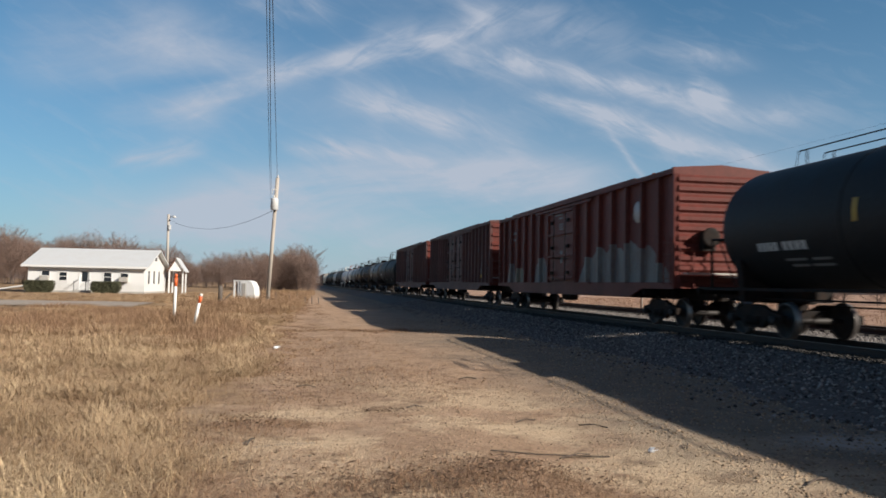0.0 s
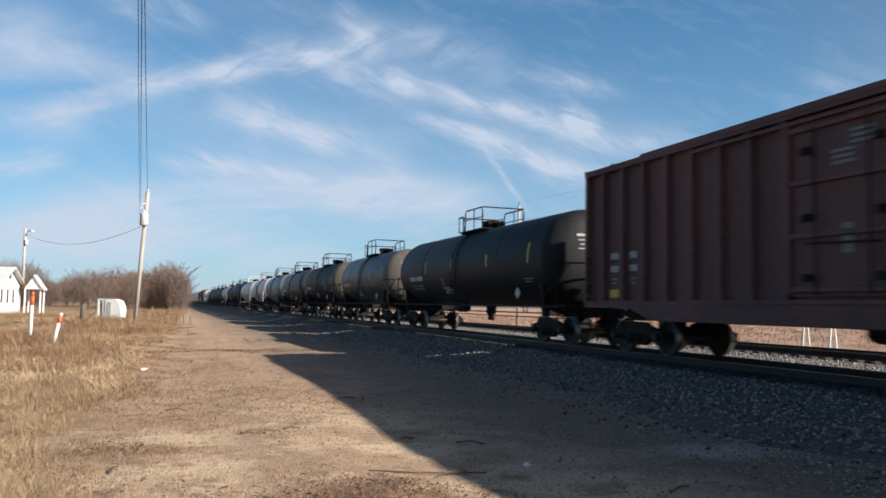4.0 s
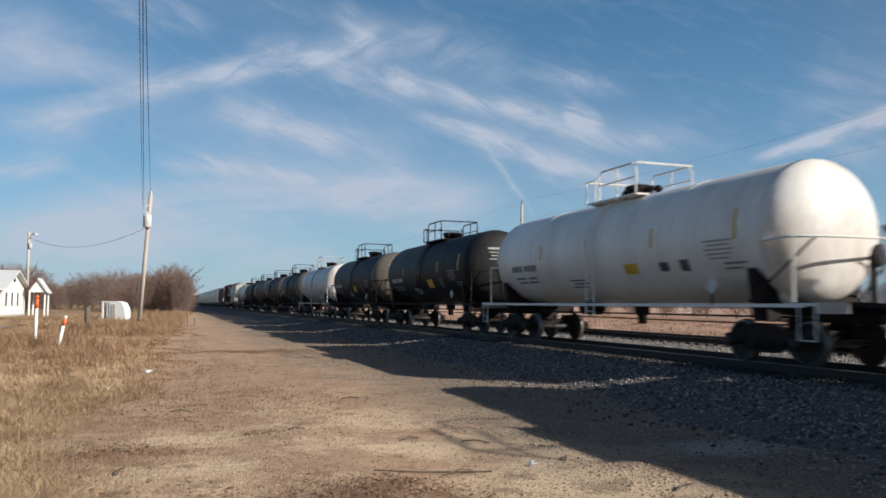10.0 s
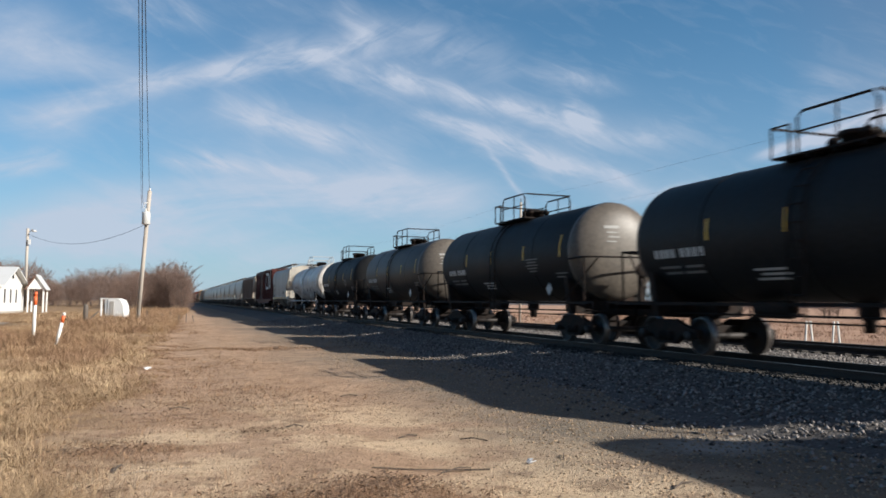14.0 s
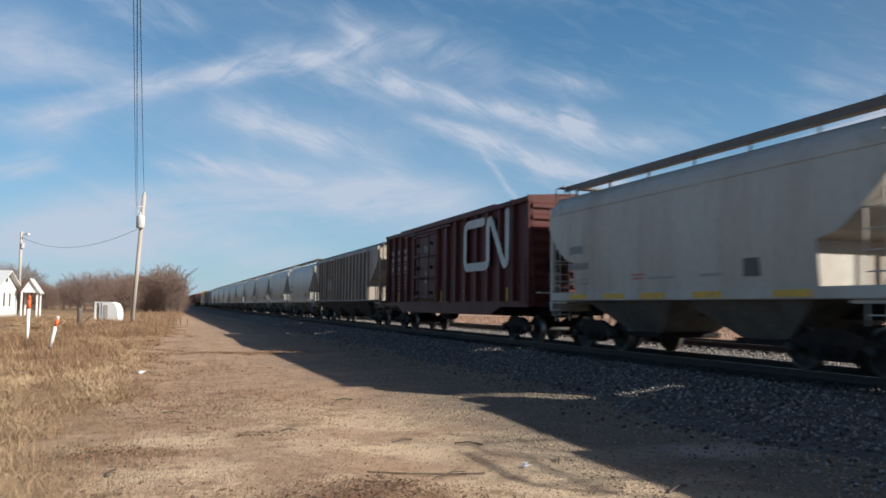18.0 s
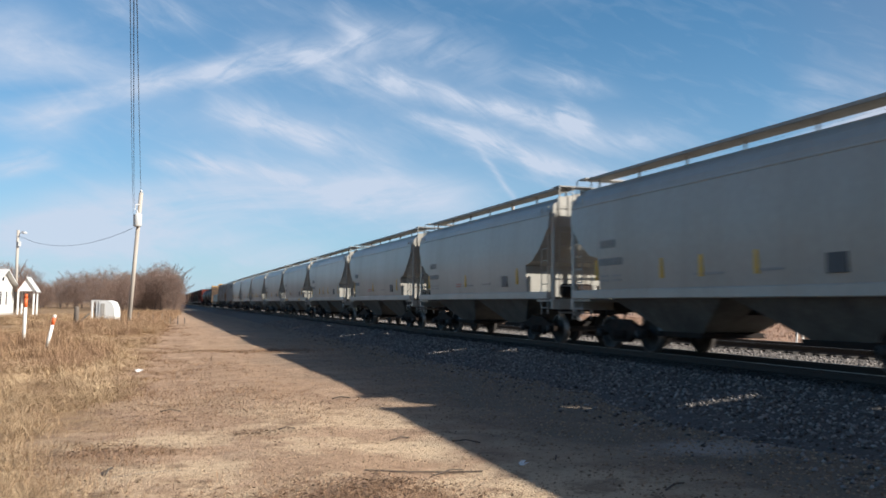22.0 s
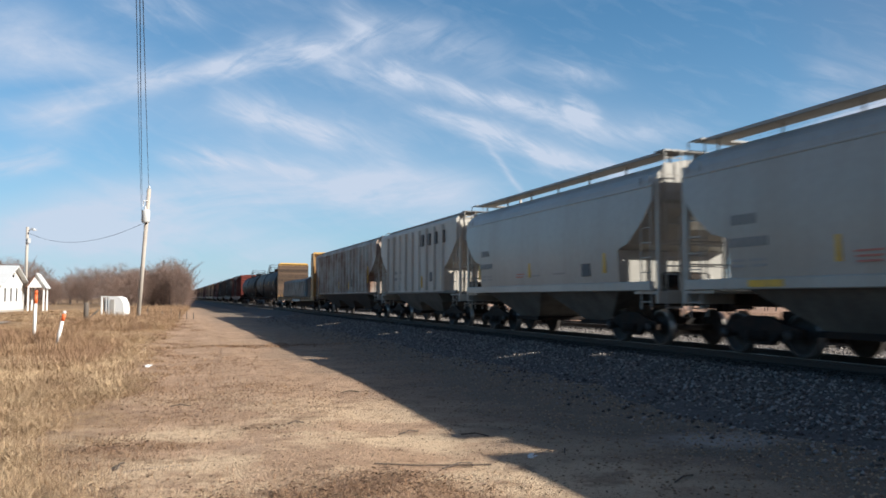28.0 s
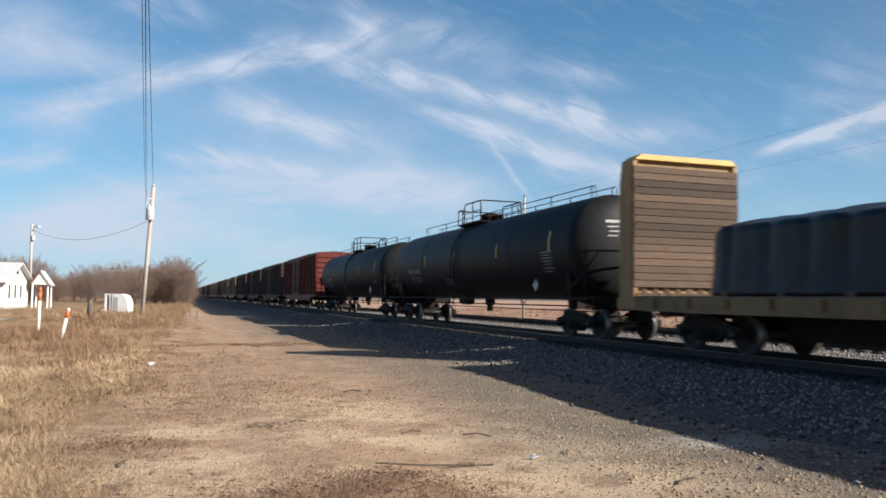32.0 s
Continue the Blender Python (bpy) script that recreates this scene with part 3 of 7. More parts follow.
# ---- mesh helpers ----
class Geo:
    """Collects vertices and faces for one mesh."""

    def __init__(self):
        self.v, self.f, self.s = [], [], []

    def add(self, verts, faces, smooth=False):
        o = len(self.v)
        self.v += [tuple(p) for p in verts]
        self.f += [tuple(i + o for i in f) for f in faces]
        self.s += [smooth] * len(faces)
        return self

    def box(self, c, s, ch=0.0, rot=None):
        """A box at c of size s; ch cuts its four long edges."""
        ax = max(range(3), key=lambda i: s[i])
        a, b = [i for i in range(3) if i != ax]
        ha, hb, hl = s[a] / 2, s[b] / 2, s[ax] / 2
        ch = min(ch, ha * 0.8, hb * 0.8)
        if ch > 0:
            prof = [(ha - ch, -hb), (ha, -hb + ch), (ha, hb - ch), (ha - ch, hb), (-ha + ch, hb), (-ha, hb - ch), (-ha, -hb + ch), (-ha + ch, -hb)]
        else:
            prof = [(ha, -hb), (ha, hb), (-ha, hb), (-ha, -hb)]
        n, vs = len(prof), []
        for l in (-hl, hl):
            for p, q in prof:
                w = [0, 0, 0]
                w[ax], w[a], w[b] = l, p, q
                w = Vector(w)
                if rot:
                    w = rot @ w
                vs.append((w[0] + c[0], w[1] + c[1], w[2] + c[2]))
        flip = (ax == 1)
        fs = []
        for i in range(n):
            j = (i + 1) % n
            fs.append((i, j, n + j, n + i))
        fs += [tuple(range(n))[::-1], tuple(range(n, 2 * n))]
        if flip:
            fs = [f[::-1] for f in fs]
        return self.add(vs, fs)

    def prism(self, prof, axis, lo, hi):
        """Extrudes a closed outline (in the two other axes, in order) from lo to hi."""
        a, b = [i for i in range(3) if i != axis]
        n, vs = len(prof), []
        for l in (lo, hi):
            for p, q in prof:
                w = [0, 0, 0]
                w[axis], w[a], w[b] = l, p, q
                vs.append(tuple(w))
        fs = [(i, (i + 1) % n, n + (i + 1) % n, n + i) for i in range(n)] + [tuple(range(n))[::-1], tuple(range(n, 2 * n))]
        return self.add(vs, fs)

    def tube(self, pts, r, n=6):
        """A round bar along a line of points."""
        pts = [Vector(p) for p in pts]
        vs, fs = [], []
        for i, p in enumerate(pts):
            d = (pts[min(i + 1, len(pts) - 1)] - pts[max(i - 1, 0)]).normalized()
            up = Vector((0, 0, 1)) if abs(d.z) < 0.9 else Vector((1, 0, 0))
            x = d.cross(up).normalized()
            y = x.cross(d)
            for k in range(n):
                a = 2 * math.pi * k / n
                vs.append(p + (x * math.cos(a) + y * math.sin(a)) * r)
        for i in range(len(pts) - 1):
            for k in range(n):
                fs.append((i * n + k, i * n + (k + 1) % n, (i + 1) * n + (k + 1) % n, (i + 1) * n + k))
        fs += [tuple(range(n))[::-1], tuple(range((len(pts) - 1) * n, len(pts) * n))]
        return self.add(vs, fs, n > 6)

    def lathe(self, prof, axis, c, n=24, smooth=True, half=None):
        """Turns a profile of (radius, along) round an axis through c."""
        a, b = [(1, 2), (2, 0), (0, 1)][axis]
        vs, fs = [], []
        for r, l in prof:
            for k in range(n):
                t = 2 * math.pi * k / n
                w = list(c)
                w[axis] += l
                w[a] += r * math.cos(t)
                w[b] += r * math.sin(t)
                vs.append(tuple(w))
        for i in range(len(prof) - 1):
            for k in range(n):
                fs.append((i * n + k, i * n + (k + 1) % n, (i + 1) * n + (k + 1) % n, (i + 1) * n + k))
        fs += [tuple(range(n))[::-1], tuple(range((len(prof) - 1) * n, len(prof) * n))]
        return self.add(vs, fs, smooth)

    def loft(self, rings, smooth=False):
        n, vs, fs = len(rings[0]), [], []
        for r in rings:
            vs += r
        for i in range(len(rings) - 1):
            for k in range(n):
                fs.append((i * n + k, i * n + (k + 1) % n, (i + 1) * n + (k + 1) % n, (i + 1) * n + k))
        fs += [tuple(range(n))[::-1], tuple(range((len(rings) - 1) * n, len(rings) * n))]
        return self.add(vs, fs, smooth)

    def mesh(self, name, mat):
        me = bpy.data.meshes.new(name)
        me.from_pydata(self.v, [], self.f)
        me.polygons.foreach_set("use_smooth", self.s)
        me.materials.append(mat)
        me.update()
        return me


def G():
    return Geo()


def part(name, geo, mat, parent, label=""):
    """One mesh object under a thing or a part."""
    ob = new(name, geo if isinstance(geo, bpy.types.Mesh) else geo.mesh(name, M[mat]))
    ob.parent = parent
    if label:
        ob["label"] = label
    return ob


def thing(name, label, category, group="", m=None):
    ob = new(name)
    tagged(ob, label, category, group)
    if m is not None:
        ob.matrix_basis = m
    return ob


def solid(name, geo, mat, label="", category="", group="", kind=""):
    """A thing that is one mesh."""
    return tagged(new(name, geo.mesh(name, M[mat])), label, category, group, kind)

# ---- ground, track ----
def smooth_step(a, b, x):
    t = min(1.0, max(0.0, (x - a) / (b - a)))
    return t * t * (3 - 2 * t)


def ground_z(x, y):
    """Height of the ground: level by the track, rising gently into the field on the left."""
    z = 0.3 * smooth_step(22, 72, y) * smooth_step(-0.5, -5, x)
    z += 0.18 * smooth_step(20, 26, x)
    if abs(x) < 60 and -30 < y < 150:
        z += 0.05 * noise.noise((x * 0.35, y * 0.2, 0.3)) + 0.018 * noise.noise((x * 1.6, y * 1.1, 4.3))
        z -= 0.03 * math.exp(-((x - 0.6) / 0.5) ** 2) + 0.03 * math.exp(-((x - 2.6) / 0.5) ** 2)
    z -= 0.07 * smooth_step(17, 9, y) * smooth_step(1.5, 4.0, x) * smooth_step(8.5, 6.5, x)
    return z - 0.03


def stations(pairs):
    out = []
    for a, b, s in pairs:
        out += list(np.arange(a, b, s))
    return [float(v) for v in out]


def build_ground():
    xs = stations([(-2500, -200, 300), (-200, -60, 20), (-60, -20, 2.5), (-20, -6, 0.7), (-6, 16, 0.25), (16, 60, 3), (60, 200, 20), (200, 2501, 300)])
    ys = stations([(-400, -40, 60), (-40, 2, 6), (2, 26, 0.3), (26, 60, 0.9), (60, 160, 4), (160, 400, 30), (400, 3601, 400)])
    g = Geo()
    n = len(ys)
    g.v = [(x, y, ground_z(x, y)) for x in xs for y in ys]
    g.f = [(i * n + j, (i + 1) * n + j, (i + 1) * n + j + 1, i * n + j + 1) for i in range(len(xs) - 1) for j in range(n - 1)]
    g.s = [True] * len(g.f)
    solid("ground", g, "ground", "tan packed dirt with dry turf either side", "ground", kind="structure")


build_ground()

BALLAST = [(6.4, -0.3), (7.1, -0.11), (8.3, 0.05), (10.2, 0.30), (10.6, 0.33), (13.4, 0.33), (14.4, 0.31), (16.4, 0.27), (16.9, 0.29), (20.4, 0.29), (21.4, 0.16), (22.6, 0.1)]
SIDING_X = 18.45       # centre of the second track


def ballast_z(x):
    for (a, za), (b, zb) in zip(BALLAST, BALLAST[1:]):
        if a <= x <= b:
            return za + (zb - za) * (x - a) / (b - a)
    return -0.1


def build_rails(centre, top, which):
    """A pair of rails with their heads polished, on wooden ties: the nearest ties singly, the rest joined."""
    for sx in (-1, 1):
        rail = thing("rail", "worn steel rail spiked to dark wooden ties of the " + which, "rail", "rails of the " + which)
        rail["kind"] = "structure"
        x, z = centre + sx * 0.755, top - 0.008
        foot = [(x - 0.07, z - 0.165), (x + 0.07, z - 0.165), (x + 0.07, z - 0.15), (x + 0.012, z - 0.13), (x + 0.012, z - 0.035), (x + 0.034, z - 0.027), (x + 0.034, z),
                (x - 0.034, z), (x - 0.034, z - 0.027), (x - 0.012, z - 0.035), (x - 0.012, z - 0.13), (x - 0.07, z - 0.15)]
        part("rail_web", G().prism(foot, 1, -120, 1500), "rail", rail)
        part("rail_head", G().box((x, 690, z + 0.004), (0.06, 1620, 0.008)), "railhead", rail, "polished running surface")
    tz = top - 0.173 - 0.083
    tie_mesh = G().box((0, 0, 0), (2.6, 0.23, 0.17), 0.012).mesh("tie", M["tie"])
    bed = thing("ties", "dark creosoted wooden railway ties of the " + which, "ties")
    bed["kind"] = "structure"
    y = 3.0
    rest = Geo()
    for i in range(90):
        o = part("tie", tie_mesh, "tie", bed)
        o.matrix_basis = pose(centre + random.uniform(-0.05, 0.05), y, tz + random.uniform(-0.008, 0.008), 0, 0, random.uniform(-1.2, 1.2))
        y += 0.52
    far = y
    while far < 320:
        rest.box((centre, far, tz), (2.6, 0.23, 0.17))
        far += 0.52
    near = 2.48
    while near > -40:
        rest.box((centre, near, tz), (2.6, 0.23, 0.17))
        near -= 0.52
    o = part("far_ties", rest, "tie", bed)
    o["kind"] = "stuff"


def build_track():
    xs = stations([(6.4, 22.7, 0.35)])
    ys = stations([(-120, 2, 10), (2, 50, 0.6), (50, 120, 4), (120, 1501, 60)])
    g = Geo()
    n = len(ys)
    g.v = [(x, y, ballast_z(x) + (0.03 * noise.noise((x * 2, y * 1.5, 7)) if 2 < y < 60 else 0)) for x in xs for y in ys]
    g.f = [(i * n + j, (i + 1) * n + j, (i + 1) * n + j + 1, i * n + j + 1) for i in range(len(xs) - 1) for j in range(n - 1)]
    g.s = [True] * len(g.f)
    solid("ballast_bed", g, "ballast", "grey crushed stone bed under the two tracks", "track bed", kind="structure")
    build_rails(TRACK_X, RAIL_Z, "main track")
    build_rails(SIDING_X, RAIL_Z + 0.01, "second track")


M["ballast"] = material("crushed_stone_bed", (0.085, 0.075, 0.068), 0.9, 0, 0.5, 3.5, (0.038, 0.033, 0.029), 0.5, 1, 0.05, 18)
build_track()

# ---- the train: cars run along y, the leading end towards -y, origin on the rail tops ----
WHEEL_R = 0.42
SIDE = -1.0            # the side towards the dirt track


def make_truck(parent, y):
    """A two-axle truck: bolster with side frames, springs and two wheelsets."""
    tr = part("truck", G().box((0, 0, 0.52), (1.9, 0.34, 0.22), 0.03).box((0, 0, 0.74), (0.5, 0.5, 0.24), 0.03), "steel", parent)
    tr.location = (0, y, -DROP)
    for sx in (-1, 1):
        g = G()
        x = sx * 1.0
        arch = [(-1.12, 0.36), (-1.12, 0.55), (-0.72, 0.62), (-0.3, 0.78), (0.3, 0.78), (0.72, 0.62), (1.12, 0.55), (1.12, 0.36), (0.78, 0.36), (0.62, 0.46),
                (0.34, 0.22), (-0.34, 0.22), (-0.62, 0.46), (-0.78, 0.36)]
        g.prism(arch, 0, x - 0.07, x + 0.07)
        for k in (-0.18, 0, 0.18):
            g.lathe([(0.075, 0), (0.075, 0.2)], 2, (x + sx * 0.09, k, 0.3), 8)
        part("side_frame", g, "steel", tr)
        for ky in (-0.89, 0.89):
            part("bearing_cap", G().lathe([(0.11, 0), (0.11, 0.1), (0.06, 0.13)], 0, (x + sx * 0.06 - (0.13 if sx < 0 else 0) * 0, ky, 0.42), 10)
                 if sx > 0 else G().lathe([(0.06, -0.13), (0.11, -0.1), (0.11, 0)], 0, (x - 0.06, ky, 0.42), 10), "wheel", tr)
    for ky in (-0.89, 0.89):
        g = G().lathe([(0.075, -0.98), (0.075, 0.98)], 0, (0, 0, 0), 10)
        for sx in (-1, 1):
            prof = [(0.09, 0.66), (0.2, 0.70), (0.34, 0.70), (0.35, 0.675), (0.445, 0.675), (0.445, 0.70), (0.42, 0.715), (0.415, 0.81), (0.392, 0.812), (0.34, 0.81), (0.33, 0.76), (0.16, 0.74), (0.12, 0.82), (0.09, 0.82)]
            if sx < 0:
                prof = [(r, -l) for r, l in prof]
            g.lathe(prof, 0, (0, 0, 0), 28, True)
            for k in range(6):
                a = k * math.pi / 3
                g.box((sx * 0.765, 0.24 * math.cos(a), 0.24 * math.sin(a)), (0.015, 0.05, 0.05))
        me = g.mesh("wheelset", M["wheel"])
        me.materials.append(M["wheelrim"])
        for f in me.polygons:
            if all(math.hypot(me.vertices[v].co.y, me.vertices[v].co.z) > 0.385 for v in f.vertices):
                f.material_index = 1
        ws = part("wheelset", me, "wheel", tr)
        ws.location = (0, ky, WHEEL_R)
        ws["axle"] = ky
    return tr


def make_couplers(parent, hl, z=0.85):
    for s in (-1, 1):
        g = G().box((0, s * (hl + 0.05), z), (0.16, 0.9, 0.16), 0.02).box((0, s * (hl + 0.48), z), (0.3, 0.28, 0.28), 0.04)
        part("coupler", g, "steel", parent)
        part("air_hose", G().tube([(0.3, s * hl, z), (0.33, s * (hl + 0.25), z - 0.25), (0.25, s * (hl + 0.5), z - 0.3)], 0.025), "steel", parent)


def ladder(parent, mat, x, y, z0, z1, w=0.42, along="y", rungs=None, name="ladder"):
    g = G()
    n = rungs or max(2, int((z1 - z0) / 0.36))
    d = (0, w / 2) if along == "y" else (w / 2, 0)
    for s in (-1, 1):
        g.tube([(x + s * d[0], y + s * d[1], z0), (x + s * d[0], y + s * d[1], z1)], 0.018, 5)
    for k in range(n):
        z = z0 + (k + 0.5) * (z1 - z0) / n
        g.tube([(x - d[0], y - d[1], z), (x + d[0], y + d[1], z)], 0.014, 5)
    return part(name, g, mat, parent)


def stencil(parent, mat, x, y, z, rows, height=0.16, gap=0.1, depth=0.008, label="", name="stencil", curve=None):
    """Plain bars on the side sheet in place of lettering: rows of (offset, width) bars, from the top row down."""
    for r, row in enumerate(rows):
        zz = z - r * (height + gap)
        for off, w in row:
            g = G()
            if curve is None:
                g.box((x, y + off, zz), (depth * 2, w, height))
            else:
                zc, rad = curve
                a0, a1 = [math.asin(max(-1, min(1, (q - zc) / rad))) for q in (zz - height / 2, zz + height / 2)]
                rr = rad + depth
                vs = []
                for a in (a0, (a0 + a1) / 2, a1):
                    for yy in (y + off - w / 2, y + off + w / 2):
                        vs.append((SIDE * rr * math.cos(a), yy, zc + rr * math.sin(a)))
                g.add(vs, [(0, 1, 3, 2), (2, 3, 5, 4)])
            part(name, g, mat, parent, label)


def make_tank(spec):
    """spec: length over the couplers, paint, radius, what is painted on it."""
    paint, R = spec["paint"], spec.get("R", 1.43)
    hb = spec["half"]                   # half length of the shell
    hl = hb + 0.85                      # to the striker
    zc = spec.get("zc", 2.5)
    car = thing("tank_car", spec["label"], "tank car", "freight cars of the train")
    hd = 0.58                           # depth of the heads
    prof = []
    for k in range(9):
        a = math.pi / 2 * k / 8
        prof.append((max(0.02, R * math.sin(a) ** 0.8), -hb + hd * (1 - math.cos(a))))
    prof += [(r, -l) for r, l in prof[::-1]]
    if spec.get("jacket"):              # insulated shell with a sharp rim and a shallow leading end
        e = hb + spec["jacket"]
        prof = [(max(0.02, R * 0.985 * k / 8), -e - 0.26 * (1 - (k / 8) ** 2)) for k in range(9)] + [(R + 0.02, -e), (R + 0.02, -e + 0.05), (R, -e + 0.06)] + prof[9:]
    part("shell", G().lathe(prof, 1, (0, 0, zc), 44), paint, car)
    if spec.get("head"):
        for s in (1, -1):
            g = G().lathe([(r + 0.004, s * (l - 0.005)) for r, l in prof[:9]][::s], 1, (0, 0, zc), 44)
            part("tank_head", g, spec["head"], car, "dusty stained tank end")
    for ym in spec.get("welds", (-hb * 0.5, 0, hb * 0.5)):
        if any(b[0] < ym < b[1] for b in spec.get("bands", ())):
            continue
        part("weld_band", G().lathe([(R + 0.004, ym - 0.05), (R + 0.012, ym - 0.03), (R + 0.012, ym + 0.03), (R + 0.004, ym + 0.05)], 1, (0, 0, zc), 44), paint, car)
    for y0, y1, pm, lab in spec.get("bands", ()):
        part("paint_band", G().lathe([(R + 0.003, y0), (R + 0.006, y0 + 0.01), (R + 0.006, y1 - 0.01), (R + 0.003, y1)], 1, (0, 0, zc), 44), pm, car, lab)
    # manway, platform and rails
    yd = spec.get("dome", 0.0)
    top = zc + R
    part("manway", G().lathe([(0.34, -0.1), (0.34, 0.24), (0.42, 0.24), (0.42, 0.30), (0.38, 0.34), (0.1, 0.37)], 2, (0.1, yd, top), 16), spec.get("fitting", "steel"), car)
    for dx, dy in ((-0.3, -0.55), (0.3, -0.55), (0.0, 0.55)):
        part("valve", G().lathe([(0.08, 0), (0.08, 0.2), (0.12, 0.2), (0.12, 0.26), (0.05, 0.34)], 2, (dx, yd + dy, top - 0.03), 8), spec.get("fitting", "steel"), car)
    rail_paint = spec.get("rail", "steel")
    pl, pw = spec.get("platform", (1.25, 0.85))
    g = G()
    for s in (-1, 1):
        g.box((s * (pw - 0.2), yd, top - 0.06), (0.4, pl * 2, 0.04))
        for k in range(4):
            g.box((s * (pw - 0.2), yd - pl + (k + 0.5) * pl / 2, top - 0.11), (0.42, 0.05, 0.08))
    part("platform", g, rail_paint, car)
    hgt = 0.74
    for s in (-1, 1):
        x = s * pw
        g = G().tube([(x, yd - pl, top - 0.08), (x, yd - pl, top + hgt - 0.15), (x, yd - pl + 0.12, top + hgt), (x, yd + pl * 0.35, top + hgt), (x, yd + pl * 0.45, top + hgt - 0.1), (x, yd + pl * 0.45, top - 0.05)], 0.027)
        g.tube([(x, yd + pl * 0.62, top - 0.05), (x, yd + pl * 0.62, top + hgt * 0.75), (x, yd + pl, top + hgt * 0.75), (x, yd + pl, top - 0.05)], 0.027)
        g.tube([(x, yd - pl, top + hgt * 0.5), (x, yd + pl * 0.45, top + hgt * 0.5)], 0.018)
        g.tube([(x, yd - pl * 0.3, top - 0.05), (x, yd - pl * 0.3, top + hgt)], 0.02)
        part("guard_rail", g, rail_paint, car)
    for s in (-1, 1):
        y = yd + s * pl
        part("end_rail", G().tube([(-pw, y, top + hgt * (1 if s < 0 else 0.75)), (pw, y, top + hgt * (1 if s < 0 else 0.75))], 0.027), rail_paint, car)
    if spec.get("long_rail"):
        for s in (-1, 1):
            g = G().tube([(s * 0.35, -hb + 0.9, top - 0.03), (s * 0.35, -hb + 1.0, top + 0.3), (s * 0.35, hb - 1.9, top + 0.3), (s * 0.35, hb - 1.8, top - 0.03)], 0.016)
            for k in range(7):
                y = -hb + 1.2 + k * (2 * hb - 3.4) / 6
                g.tube([(s * 0.35, y, top - 0.05), (s * 0.35, y, top + 0.3)], 0.018)
            part("top_rail", g, "steel", car)
    if spec.get("ladder", True):
        for s in (-1, 1):
            g = G()
            for dy in (-0.2, 0.2):
                pts = [(s * (R + 0.05), yd + dy, 0.75)]
                for k in range(7):
                    a = math.radians(k * 11)
                    pts.append((s * (R + 0.06) * math.cos(a), yd + dy, zc + (R + 0.06) * math.sin(a)))
                g.tube(pts, 0.02, 5)
            steps = part("ladder", g, rail_paint, car)
            for k in range(9):
                z = 0.85 + k * 0.33
                x = R + 0.05 if z < zc else math.sqrt(max(0.1, (R + 0.06) ** 2 - (z - zc) ** 2))
                part("rung", G().tube([(s * x, yd - 0.2, z), (s * x, yd + 0.2, z)], 0.014, 5), rail_paint, steps)
    # frame
    frame_paint = spec.get("frame", "steel")
    yt = hl - 1.75
    for s in (-1, 1):
        part("stub_sill", G().box((0, s * (hl - 1.3), 0.86), (0.4, 2.7, 0.34), 0.03), "steel", car)
        part("saddle", G().prism([(-1.2, 0.72), (1.2, 0.72), (1.32, 1.75), (0.95, 1.45), (0.5, 1.18), (0, 1.1), (-0.5, 1.18), (-0.95, 1.45), (-1.32, 1.75)], 1, s * yt - 0.12, s * yt + 0.12), "steel", car)
        part("end_platform", G().box((0, s * (hl - 0.3), 1.04), (2.9, 0.6, 0.05), 0.01).box((0, s * (hl - 0.02), 0.98), (2.9, 0.05, 0.2)), frame_paint, car)
        end_paint = paint if paint in ("white", "lightgrey") else rail_paint
        part("bowed_rail", G().tube([(-1.44, s * (hb - 0.5), zc - 0.25)] + [(1.44 * math.sin(radians(q)), s * (hb + 0.1 + 0.45 * math.cos(radians(q))), zc - 0.22) for q in range(-75, 76, 15)] + [(1.44, s * (hb - 0.5), zc - 0.25)], 0.028), end_paint, car)
        part("brake_stand", G().box((0.25, s * (hl - 0.35), 1.5), (0.12, 0.12, 0.95), 0.02).lathe([(0.2, -0.02), (0.22, 0), (0.2, 0.02)], 1, (0.25, s * (hl - 0.22), 1.95), 12), "steel", car)
        for sx in (-1, 1):
            part("rail_post", G().tube([(sx * 1.36, s * (hb + 0.22), 1.04), (sx * 1.36, s * (hb + 0.25), zc - 0.22)], 0.026), end_paint, car)
            part("brace_rod", G().tube([(sx * 1.38, s * (hb - 0.9), 1.1), (sx * 1.05, s * (hb + 0.44), zc - 0.24)], 0.022), "steel", car)
            part("step", G().tube([(sx * 1.42, s * (hl - 0.05), 1.0), (sx * 1.42, s * (hl - 0.05), 0.4), (sx * 1.42, s * (hl - 0.45), 0.4), (sx * 1.42, s * (hl - 0.45), 1.0)], 0.022), frame_paint, car)
    for sx in (-1, 1):
        part("side_bar", G().box((sx * 1.42, 0, 1.02), (0.05, 2 * hl - 0.6, 0.07)), frame_paint, car)
    part("brake_cylinder", G().lathe([(0.2, -0.35), (0.22, -0.3), (0.22, 0.3), (0.2, 0.35)], 1, (-0.55, -hl + 1.9, 1.26), 12), paint if spec.get("paint") == "white" else "steel", car)
    part("air_reservoir", G().lathe([(0.15, -0.5), (0.18, -0.45), (0.18, 0.45), (0.15, 0.5)], 1, (-0.5, 1.6, 0.92), 12), "steel", car)
    part("outlet_valve", G().lathe([(0.2, 0), (0.2, -0.3), (0.12, -0.4), (0.12, -0.6)], 2, (0, yd - 0.2, zc - R + 0.05), 12), "steel", car)
    part("brake_pipe", G().tube([(-0.7, -hl + 0.5, 0.8), (-0.7, hl - 0.5, 0.8)], 0.025), "steel", car)
    part("brake_rod", G().tube([(0.35, -hl + 2.5, 0.62), (0.35, hl - 2.5, 0.66)], 0.02), "steel", car)
